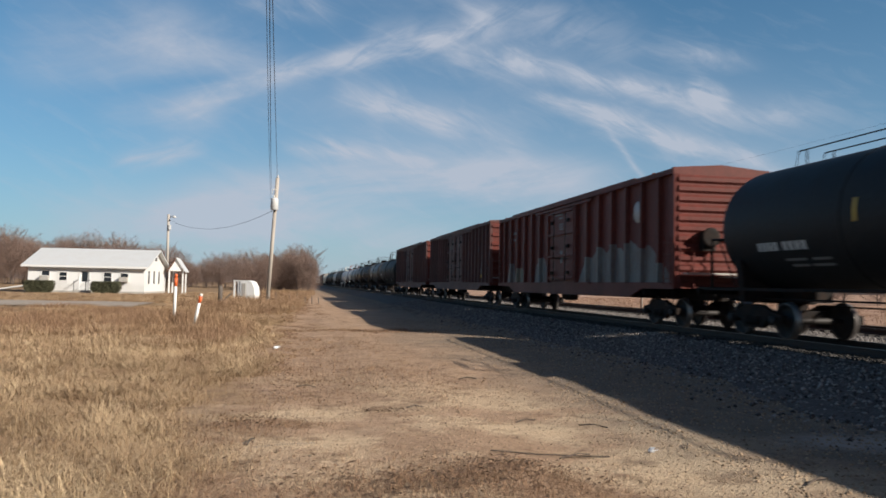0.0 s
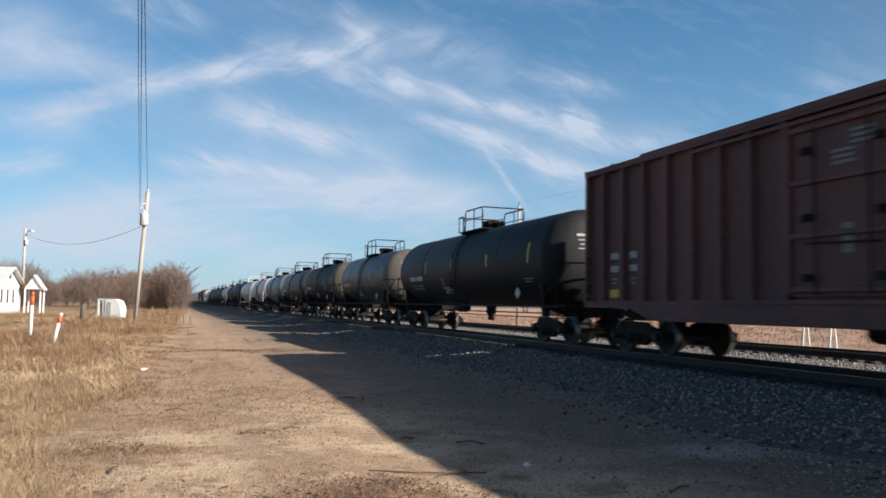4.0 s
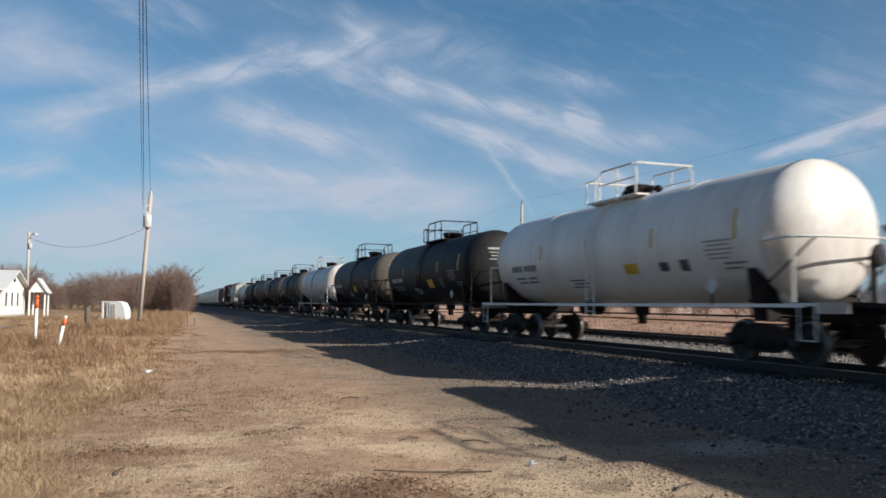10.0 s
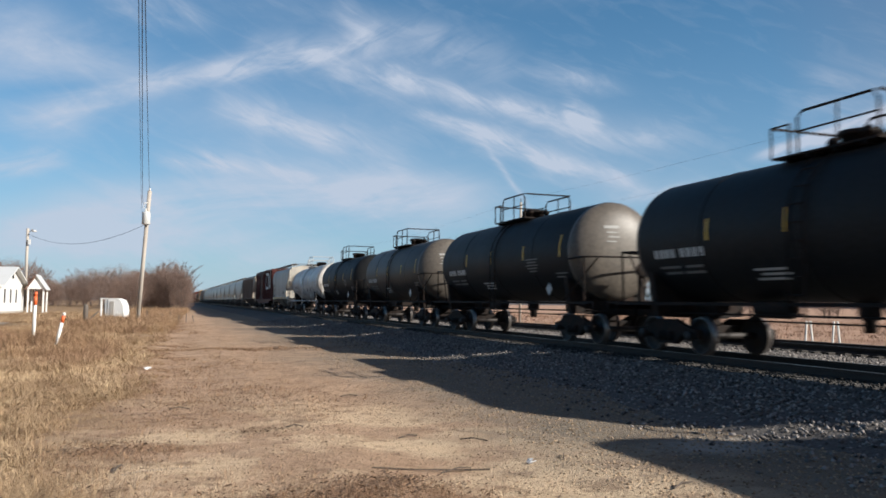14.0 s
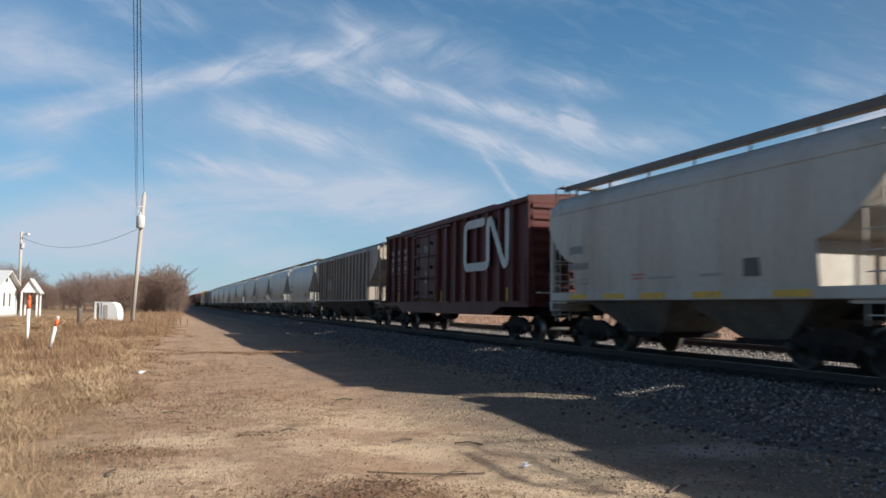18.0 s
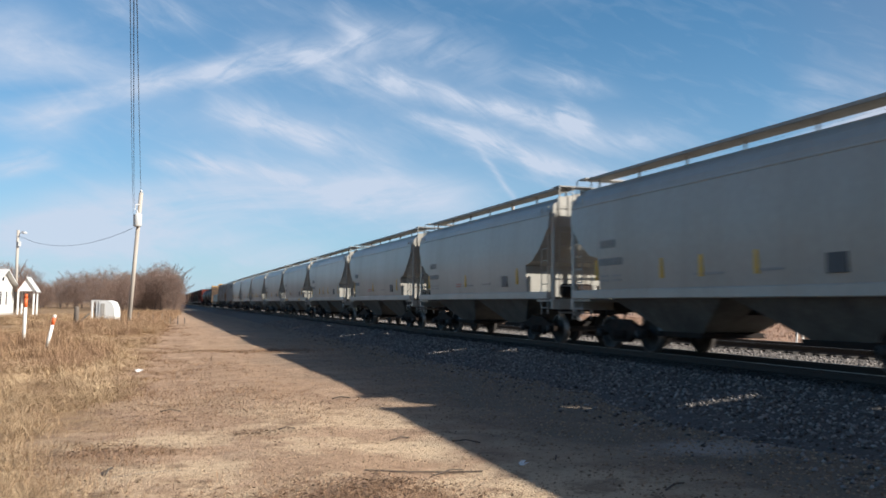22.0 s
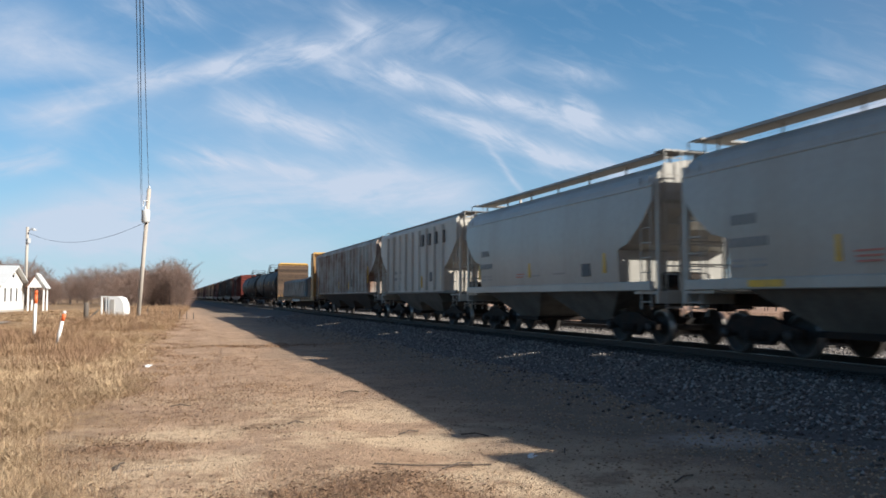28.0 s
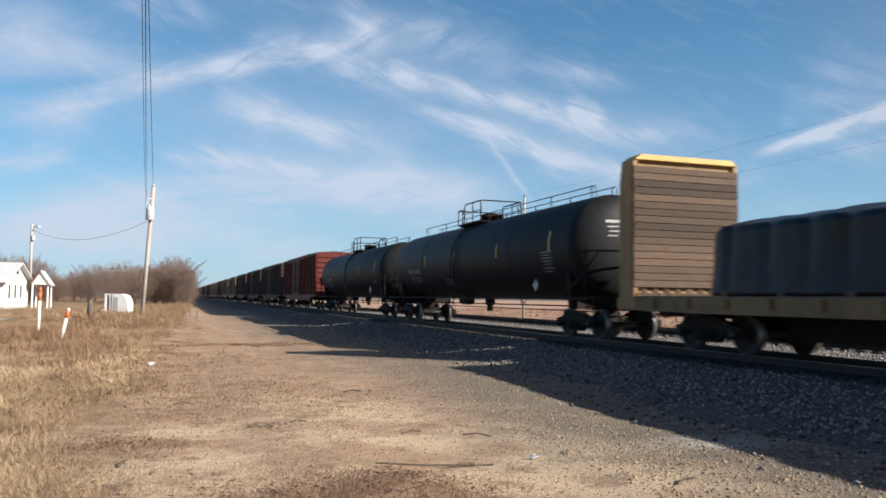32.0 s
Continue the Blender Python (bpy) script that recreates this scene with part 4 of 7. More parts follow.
    # marks on the side towards the dirt track
    for yy, zz, ln in spec.get("stripes", ((-0.82, 0.0, 0.62), (-0.4, 0.0, 0.45), (0.05, 0.0, 0.45), (0.45, 0.0, 0.45))):
        stencil(car, "yellow", 0, yy * hb, zc - 0.15 + zz + ln / 2, [[(0, 0.09)]], ln, 0, 0.012, "", "reflector", (zc, R))
    lm = spec.get("lettering", "label")
    mz = zc + spec.get("mark_z", -0.36)
    stencil(car, lm, 0, hb * spec.get("mark_y", 0.62), mz, [[(-0.72, 0.16), (-0.5, 0.16), (-0.28, 0.16), (-0.06, 0.16), (0.28, 0.15), (0.48, 0.15), (0.68, 0.15), (0.88, 0.15)]], 0.19, 0.1, 0.011, "", "reporting_marks", (zc, R))
    stencil(car, "faintlabel" if lm == "label" else lm, 0, hb * 0.62, mz - 0.3, [[(-0.35, 0.6), (0.5, 0.75)], [(-0.3, 0.7), (0.45, 0.6)]], 0.055, 0.07, 0.011, "", "data_stencil", (zc, R))
    stencil(car, lm, 0, hb * 0.17, zc - 0.8, [[(0, 0.9)], [(-0.1, 0.8)], [(0.05, 0.85)]], 0.045, 0.045, 0.011, "", "data_stencil", (zc, R))
    stencil(car, "faintlabel" if lm != "greylabel" else lm, 0, -hb * 0.8, zc - 0.62, [[(0, 0.7)], [(0.1, 0.5)]], 0.04, 0.06, 0.011, "", "data_stencil", (zc, R))
    # small marks on the leading end
    if not spec.get("jacket") and paint not in ("white", "lightgrey"):
        for k, (x0, x1) in enumerate(((-0.55, -0.1), (-0.5, -0.15), (-0.45, -0.1), (-0.5, -0.2))):
            vs = []
            for zz in (0.62 - 0.13 * k, 0.62 - 0.13 * k + (0.08 if k == 0 else 0.035)):
                for xx in (x0, x1):
                    a = math.asin(min(1.0, (math.hypot(xx, zz) / R) ** 1.25))
                    vs.append((xx, -hb + hd * (1 - math.cos(a)) - 0.014, zc + zz))
            part("end_stencil", G().add(vs, [(0, 1, 3, 2)]), "midlabel", car)
    for yy, zz, w, h, pm, lab in spec.get("patches", ()):
        if pm in ("faintlabel", "greylabel") and h >= 0.3:      # notices: close lines of small writing
            stencil(car, pm, 0, yy * hb, zc + zz + 0.18, [[(0, w * q)] for q in (0.95, 0.7, 0.9, 0.8, 0.6)], 0.035, 0.055, 0.012, "", "notice_line", (zc, R))
            continue
        stencil(car, pm, 0, yy * hb, zc + zz, [[(0, w)]], h, 0, 0.012, lab, "panel", (zc, R))
    holder = part("placard_holder", G().box((-1.44, -hb * 0.72, 1.2), (0.02, 0.05, 0.34)), "steel", car)
    part("hazard_placard", G().prism([(-hb * 0.72 - 0.19, 1.42), (-hb * 0.72, 1.23), (-hb * 0.72 + 0.19, 1.42), (-hb * 0.72, 1.61)], 0, -1.465, -1.452), "label", holder, "white diamond placard")
    for s in (-1, 1):
        make_truck(car, s * yt - (0.25 if s > 0 else 0.0))
    make_couplers(car, hl)
    return car


SHEET = 0.15           # depth of a boxcar's side sheets behind its posts


def box_posts(hl, dc, dw, step):
    """Places of a boxcar's side posts along its length; the doors take the middle."""
    ys = [-hl + 0.06, hl - 0.06]
    y = dc + dw + 0.05
    while y < hl - 0.2:
        ys.append(y)
        y += step
    y = dc - dw - 0.05
    while y > -hl + 0.2:
        ys.append(y)
        y -= step
    return ys


def make_boxcar(spec):
    paint, hl = spec["paint"], spec["half"]
    W, z0, zt = 1.5, 1.02, spec.get("top", 4.42)
    car = thing("boxcar", spec["label"], "boxcar", "freight cars of the train")
    part("body", G().box((0, 0, (z0 + zt) / 2), (2 * (W - SHEET), 2 * hl - 0.1, zt - z0), 0.02), paint, car)
    # roof with panels and peak
    g = G().prism([(-W - 0.02, zt - 0.02), (-W - 0.02, zt + 0.05), (0, zt + 0.17), (W + 0.02, zt + 0.05), (W + 0.02, zt - 0.02)], 1, -hl, hl)
    part("roof", g, spec.get("roofpaint", paint), car)
    n = int(2 * hl / 1.25)
    g = G()
    for k in range(n + 1):
        y = -hl + 0.05 + k * (2 * hl - 0.1) / n
        g.prism([(-W - 0.02, zt + 0.05), (-W - 0.02, zt + 0.08), (0, zt + 0.2), (W + 0.02, zt + 0.08), (W + 0.02, zt + 0.05), (0, zt + 0.17)], 1, y - 0.04, y + 0.04)
    part("roof_ribs", g, spec.get("roofpaint", paint), car)
    # side sills: deep in the middle
    for sx in (-1, 1):
        a = hl - 3.0
        part("side_sill", G().prism([(-hl, z0 - 0.02), (-hl, z0 + 0.16), (hl, z0 + 0.16), (hl, z0 - 0.02), (a + 0.9, z0 - 0.02), (a, z0 - 0.3), (-a, z0 - 0.3), (-a - 0.9, z0 - 0.02)], 0, sx * (W - 0.03) - 0.035, sx * (W - 0.03) + 0.035), spec.get("sillpaint", paint), car)
        part("eave", G().box((sx * (W - 0.03), 0, zt - 0.05), (0.08, 2 * hl, 0.1), 0.01), paint, car)
        # posts; the doors take the middle
        dw = spec.get("door", 2.4)
        dc = spec.get("door_y", 0.0)
        step = spec.get("pitch", 0.95)
        for y in box_posts(hl, dc, dw, step):
            part("side_post", G().prism([(sx * (W - SHEET - 0.005), y - 0.085), (sx * (W - 0.005), y - 0.06), (sx * (W - 0.005), y + 0.06), (sx * (W - SHEET - 0.005), y + 0.085)], 2, z0 + 0.16, zt - 0.1), paint, car)
        part("raised_eave", G().box((sx * (W - 0.01), 0, zt + 0.04), (0.05, 2 * hl - 5.2, 0.12)), paint, car)
        # doors
        nd = spec.get("doors", 2)
        for k in range(nd):
            w = 2 * dw / nd
            yc = dc - dw + w * (k + 0.5)
            d = part("door", G().box((sx * (W - 0.085), yc, (z0 + zt) / 2 + 0.03), (0.06, w - 0.05, zt - z0 - 0.4), 0.01), spec.get("doorpaint", paint), car)
            g = G()
            for q in range(4):
                z = z0 + 0.35 + q * (zt - z0 - 0.7) / 3
                g.box((sx * (W - 0.02), yc, z), (0.09, w - 0.1, 0.10), 0.015)
            for q in (-1, 1):
                g.box((sx * (W - 0.02), yc + q * (w / 2 - 0.07), (z0 + zt) / 2 + 0.03), (0.09, 0.10, zt - z0 - 0.5), 0.01)
            part("door_frame", g, spec.get("doorpaint", paint), d)
            if sx > 0:
                continue
            xo = sx * (W + 0.035)
            for q in (-0.22, 0.22):
                part("lock_rod", G().tube([(xo, yc + q * w, z0 + 0.25), (xo, yc + q * w, zt - 0.35)], 0.02, 5), "steel", d)
            part("lock_handle", G().tube([(xo, yc - 0.3 * w, z0 + 1.1), (xo, yc + 0.3 * w, z0 + 1.15)], 0.02, 5), "steel", d)
            for q in (-0.3, 0.3):
                for z in (z0 + 0.55, z0 + 1.6, zt - 0.75):
                    part("lock_bracket", G().box((sx * (W + 0.03), yc + q * w, z), (0.08, 0.16, 0.14), 0.02), "steel", d)
            for q, zz, ww, hh in ((0.02, zt - 0.85, 0.5, 0.05), (0.02, zt - 0.95, 0.46, 0.05), (0.0, zt - 1.05, 0.5, 0.05), (-0.05, z0 + 1.2, 0.22, 0.5)):
                part("door_stencil", G().box((sx * (W - 0.05), yc + q, zz), (0.012, ww, hh)), "faintlabel", d)
        part("door_track", G().box((sx * W, dc, z0 + 0.13), (0.08, 4 * dw + 0.2, 0.07)), paint, car)
        part("door_track", G().box((sx * W, dc, zt - 0.2), (0.07, 4 * dw + 0.2, 0.07)), paint, car)
        for s in (-1, 1):
            ladder(car, paint, sx * (W + 0.03), s * (hl - 0.35), z0 + 0.1, z0 + 1.5, 0.42, "y", 4)
            part("stirrup", G().tube([(sx * (W - 0.05), s * (hl - 0.12), z0), (sx * (W - 0.05), s * (hl - 0.12), z0 - 0.5), (sx * (W - 0.05), s * (hl - 0.55), z0 - 0.5), (sx * (W - 0.05), s * (hl - 0.55), z0)], 0.02, 5), "steel", car)
    # ends
    for s in (-1, 1):
        e = part("end", G().box((0, s * (hl - 0.04), (z0 + zt) / 2), (2 * W - 0.02, 0.08, zt - z0), 0.01), spec.get("endpaint", paint), car)
        nr = spec.get("end_ribs", 8)
        for k in range(nr):
            z = z0 + 0.3 + k * (zt - z0 - 0.55) / (nr - 1)
            part("end_rib", G().prism([(s * (hl - 0.01), z - 0.13), (s * (hl + 0.07), z - 0.05), (s * (hl + 0.07), z + 0.05), (s * (hl - 0.01), z + 0.13)], 0, -W + 0.12, W - 0.12), spec.get("endpaint", paint), e)
        ladder(car, paint, -1.15, s * (hl + 0.12), z0, zt - (0.2 if spec.get("tall_ladder") else 2.0), 0.42, "x", name="end_ladder")
        part("brake_step", G().box((0.3, s * (hl + 0.2), z0 + 0.35), (0.9, 0.3, 0.04)), "galv", car)
        if s < 0:
            gear = part("brake_housing", G().box((-0.55, -(hl + 0.16), z0 + 1.35), (0.42, 0.26, 0.55), 0.05), "steel", car)
            part("brake_wheel", G().lathe([(0.2, 0), (0.28, 0), (0.28, -0.04), (0.2, -0.04)], 1, (-0.55, -(hl + 0.34), z0 + 1.45), 14), "steel", gear)
            part("brake_chain", G().tube([(-0.45, -(hl + 0.2), z0 + 1.1), (-0.42, -(hl + 0.18), z0 - 0.1)], 0.03, 5), "steel", gear)
            part("end_walk", G().box((0, -(hl + 0.28), z0 + 0.42), (2.6, 0.34, 0.05)), "galv", car)
    part("centre_sill", G().box((0, 0, 0.86), (0.42, 2 * hl, 0.36), 0.03), "steel", car)
    g = G()
    for k in range(7):
        g.box((0, -hl + 2.2 + k * (2 * hl - 4.4) / 6, 0.9), (2.8, 0.1, 0.18))
    part("cross_bearers", g, "steel", car)
    part("air_reservoir", G().lathe([(0.16, -0.6), (0.2, -0.5), (0.2, 0.5), (0.16, 0.6)], 1, (-0.75, 0.8, 0.66), 12), "steel", car)
    part("brake_pipe", G().tube([(-0.9, -hl + 1, 0.72), (-0.9, hl - 1, 0.72)], 0.025), "steel", car)
    for yy, zz, w, h, pm, lab in spec.get("patches", ()):
        part("panel", G().box((-W + (0.05 if abs(yy - dc) < dw else SHEET) - 0.01, yy, zz), (0.03, w, h), 0.004), pm, car, lab)
    for y, z, rows, h, gp, pm in spec.get("stencils", ()):
        stencil(car, pm, -W + (0.052 if abs(y - dc) < dw else SHEET - 0.003), y, z, rows, h, gp, 0.005)
    for yy in spec.get("reflectors", ()):
        part("reflector", G().box((-W + SHEET - 0.01, yy, z0 + 0.38), (0.03, 0.1, 0.45)), "yellow", car)
    if spec.get("dressing"):
        spec["dressing"](car, W, hl, z0, zt)
    for s in (-1, 1):
        make_truck(car, s * (hl - 1.75))
    make_couplers(car, hl + 0.45)
    return car


def hopper_profile(z, round_sides):
    """Half width of a covered hopper's side at height z."""
    if not round_sides:
        return 1.56
    t = (z - 1.25) / 2.6
    return 1.50 + 0.09 * math.sin(math.pi * min(1, max(0, t)))


def make_hopper(spec):
    paint, rounded, bays = spec["paint"], spec.get("round", True), spec.get("bays", 2)
    hl = spec["half"] + 0.12
    zb, ze, zr = 1.27, spec.get("eave", 3.86), spec.get("ridge", 4.26)
    car = thing("covered_hopper", spec["label"], "hopper car", "freight cars of the train")
    ht, hm = hl - 0.12, hl - spec.get("overhang", 1.57)            # half lengths at the top and at the sill
    zs = ze - 0.24 if rounded else ze              # top of the side sheets; rounded cars roll over into the roof there
    rings = []
    ys = [-ht, -ht + 0.02, -ht + 0.25, -ht + 0.5, -ht + 1.0, -hm - 0.01, -hm, hm, hm + 0.01, ht - 1.0, ht - 0.5, ht - 0.25, ht - 0.02, ht]
    for y in ys:
        t = max(0.0, (abs(y) - hm) / (ht - hm))
        low = zb if t == 0 else (2.2 + (3.25 - 2.2) * t ** (1.9 if rounded else 1.25))
        if abs(y) == ht:
            low = 3.3
        ring = []
        for k in range(8):
            z = low + (zs - low) * k / 7
            ring.append((-hopper_profile(z, rounded), y, z))
        crown = [(1.47, zs + 0.16), (1.36, zs + 0.32), (1.18, zr - 0.17), (0.92, zr - 0.06), (0.45, zr)] if rounded else [(1.42, ze + 0.09), (0.95, ze + (zr - ze) * 0.72), (0.45, zr)]
        ring += [(-x, y, z) for x, z in crown] + [(x, y, z) for x, z in crown[::-1]]
        for k in range(7, -1, -1):
            z = low + (zs - low) * k / 7
            ring.append((hopper_profile(z, rounded), y, z))
        rings.append(ring)
    part("body", G().loft(rings), paint, car)
    for sx in (-1, 1):
        if rounded:
            part("eave_seam", G().box((sx * (hopper_profile(zs, True) + 0.004), 0, zs), (0.03, 2 * ht, 0.05), 0.01), paint, car)
        else:
            part("eave_lip", G().prism([(sx * 1.50, ze - 0.03), (sx * 1.575, ze - 0.03), (sx * 1.56, ze + 0.10), (sx * 1.47, ze + 0.20), (sx * 1.40, ze + 0.12)], 1, -ht, ht), paint, car)
        if rounded:
            part("side_sill", G().box((sx * 1.5, 0, zb + 0.02), (0.12, 2 * hl - 0.4, 0.22), 0.02), paint, car)
        else:
            part("side_sill", G().box((sx * 1.5, 0, zb - 0.02), (0.1, 2 * hl - 0.4, 0.12), 0.02), spec.get("baypaint", "bayshade"), car)
    if not rounded:
        for sx in (-1, 1):
            n = spec.get("posts", 14)
            for k in range(n):
                y = -hm + 0.1 + k * (2 * hm - 0.2) / (n - 1)
                part("side_post", G().prism([(sx * 1.55, y - 0.10), (sx * 1.66, y - 0.05), (sx * 1.66, y + 0.05), (sx * 1.55, y + 0.10)], 2, zb + 0.06, ze - 0.02), spec.get("postpaint", paint), car)
    # roof walk
    zw, wp = zr + spec.get("walk", 0.19), spec.get("walkpaint", "palewalk")
    skirt = spec.get("skirt", 0.07)
    for sx in (-1, 1):
        bx = sx * 0.82
        part("running_board", G().box((bx, 0, zw), (0.62, 2 * ht - 0.25, 0.035)), wp, car)
        part("board_edge", G().box((bx + sx * 0.31, 0, zw + 0.02 - skirt / 2), (0.02, 2 * ht - 0.25, skirt)), wp, car)
        for k in range(7):
            y = -ht + 0.3 + k * (2 * ht - 0.6) / 6
            part("bracket", G().box((bx, y, (zr - 0.1 + zw) / 2), (0.05, 0.02, zw - zr + 0.1)), wp, car)
    for s in (-1, 1):
        part("crossover_board", G().box((0, s * (ht - 0.1), zw + 0.002), (2.5, 0.4, 0.035)), wp, car)
    if rounded:
        part("trough_hatch", G().prism([(-0.46, zr - 0.03), (0.46, zr - 0.03), (0.46, zr + 0.06), (0.25, zr + 0.1), (-0.25, zr + 0.1), (-0.46, zr + 0.06)], 1, -ht + 0.5, ht - 0.5), paint, car)
    nh = 0 if rounded else spec.get("hatches", 8)
    for k in range(nh):
        y = -ht + 0.9 + k * (2 * ht - 1.8) / (nh - 1)
        part("hatch", G().lathe([(0.34, 0), (0.34, 0.1), (0.37, 0.1), (0.37, 0.14), (0.1, 0.18)], 2, (0, y, zr - 0.02), 14), paint, car)
    # end frames, ladders, platforms
    for s in (-1, 1):
        ye = s * (hl - 0.06)
        part("end_sheet", G().box((0, s * (ht + 0.02), (3.3 + zr) / 2 - 0.05), (2.5, 0.03, zr - 3.4)), paint, car)
        for sx in (-1, 1):
            part("corner_post", G().box((sx * 1.42, ye, (1.1 + ze) / 2), (0.09, 0.11, ze - 1.1), 0.01), paint, car)
            part("inner_post", G().box((sx * 0.62, ye - s * 0.3, (1.1 + 3.4) / 2), (0.06, 0.06, 2.3), 0.01), paint, car)
            ladder(car, paint, sx * 1.5, s * (hl - 0.45), 0.75, ze, 0.4, "y", 9)
        part("platform", G().box((0, s * (hl - 0.5), 1.14), (2.95, 1.0, 0.06), 0.01), paint, car)
        part("end_sill", G().box((0, ye, 1.02), (2.95, 0.1, 0.26), 0.01), paint, car)
        ladder(car, paint, -1.05, s * (hl + 0.02), 0.6, zw, 0.44, "x", 10, "end_ladder")
        part("grab_rail", G().tube([(-1.42, s * (hl + 0.02), 1.75), (1.42, s * (hl + 0.02), 1.75)], 0.018, 5).tube([(-1.42, s * (hl + 0.02), 2.25), (1.42, s * (hl + 0.02), 2.25)], 0.018, 5), paint, car)
    part("brake_cylinder", G().lathe([(0.2, -0.3), (0.2, 0.3)], 1, (0.3, -hl + 0.9, 1.42), 12), paint, car)
    part("air_reservoir", G().lathe([(0.2, -0.45), (0.2, 0.45)], 0, (-0.3, -hl + 0.75, 1.45), 12), "steel", car)
    # discharge bays, in a paint darkened for the shade under the car
    span = 2 * hm - 0.3 if rounded else 2 * (hl - 2.8)
    zt = zb if rounded else 0.84            # ribbed cars: one dark trough above the separate outlets
    if not rounded:
        part("hopper_trough", G().prism([(-1.44, zb - 0.02), (1.44, zb - 0.02), (1.15, zt), (-1.15, zt)], 1, -span / 2, span / 2), spec.get("baypaint", "bayshade"), car)
    for k in range(bays):
        w = span / bays
        yc = -span / 2 + w * (k + 0.5)
        wt, wy = (1.42, w / 2) if rounded else (1.14, w * 0.42)
        top = [(-wt, yc - wy, zt), (wt, yc - wy, zt), (wt, yc + wy, zt), (-wt, yc + wy, zt)]
        bw = w * 0.16
        bot = [(-0.75, yc - bw, 0.42), (0.75, yc - bw, 0.42), (0.75, yc + bw, 0.42), (-0.75, yc + bw, 0.42)]
        part("bay", G().add(top + bot, [(0, 1, 5, 4), (1, 2, 6, 5), (2, 3, 7, 6), (3, 0, 4, 7), (4, 5, 6, 7)]), spec.get("baypaint", "bayshade"), car)
        part("outlet_gate", G().box((0, yc, 0.36), (1.7, bw * 2 + 0.2, 0.12), 0.02), "steel", car)
    part("centre_sill", G().box((0, 0, 0.98), (0.4, 2 * hl, 0.3), 0.03), "steel", car)
    for y, z, rows, h, gp, pm in spec.get("stencils", ()):
        x = -hopper_profile(z, rounded) - (0.0 if rounded else 0.0)
        stencil(car, pm, x, y, z, rows, h, gp, 0.012)
    for yy, zz, w, h, pm, lab in spec.get("patches", ()):
        part("panel", G().box((-hopper_profile(zz, rounded), yy, zz), (0.05, w, h), 0.004), pm, car, lab)
    for yy, zz, h in spec.get("reflectors", ()):
        part("reflector", G().box((-hopper_profile(zz, rounded) - (0.03 if not rounded else 0), yy, zz), (0.04, 0.1, h)), "yellow", car)
    for yy in spec.get("sill_marks", ()):
        part("sill_reflector", G().box((-1.57, yy, zb + 0.02), (0.02, 0.9, 0.13)), "yellow", car)
    for s in (-1, 1):
        make_truck(car, s * (hl - 1.8))
    make_couplers(car, hl)
    return car


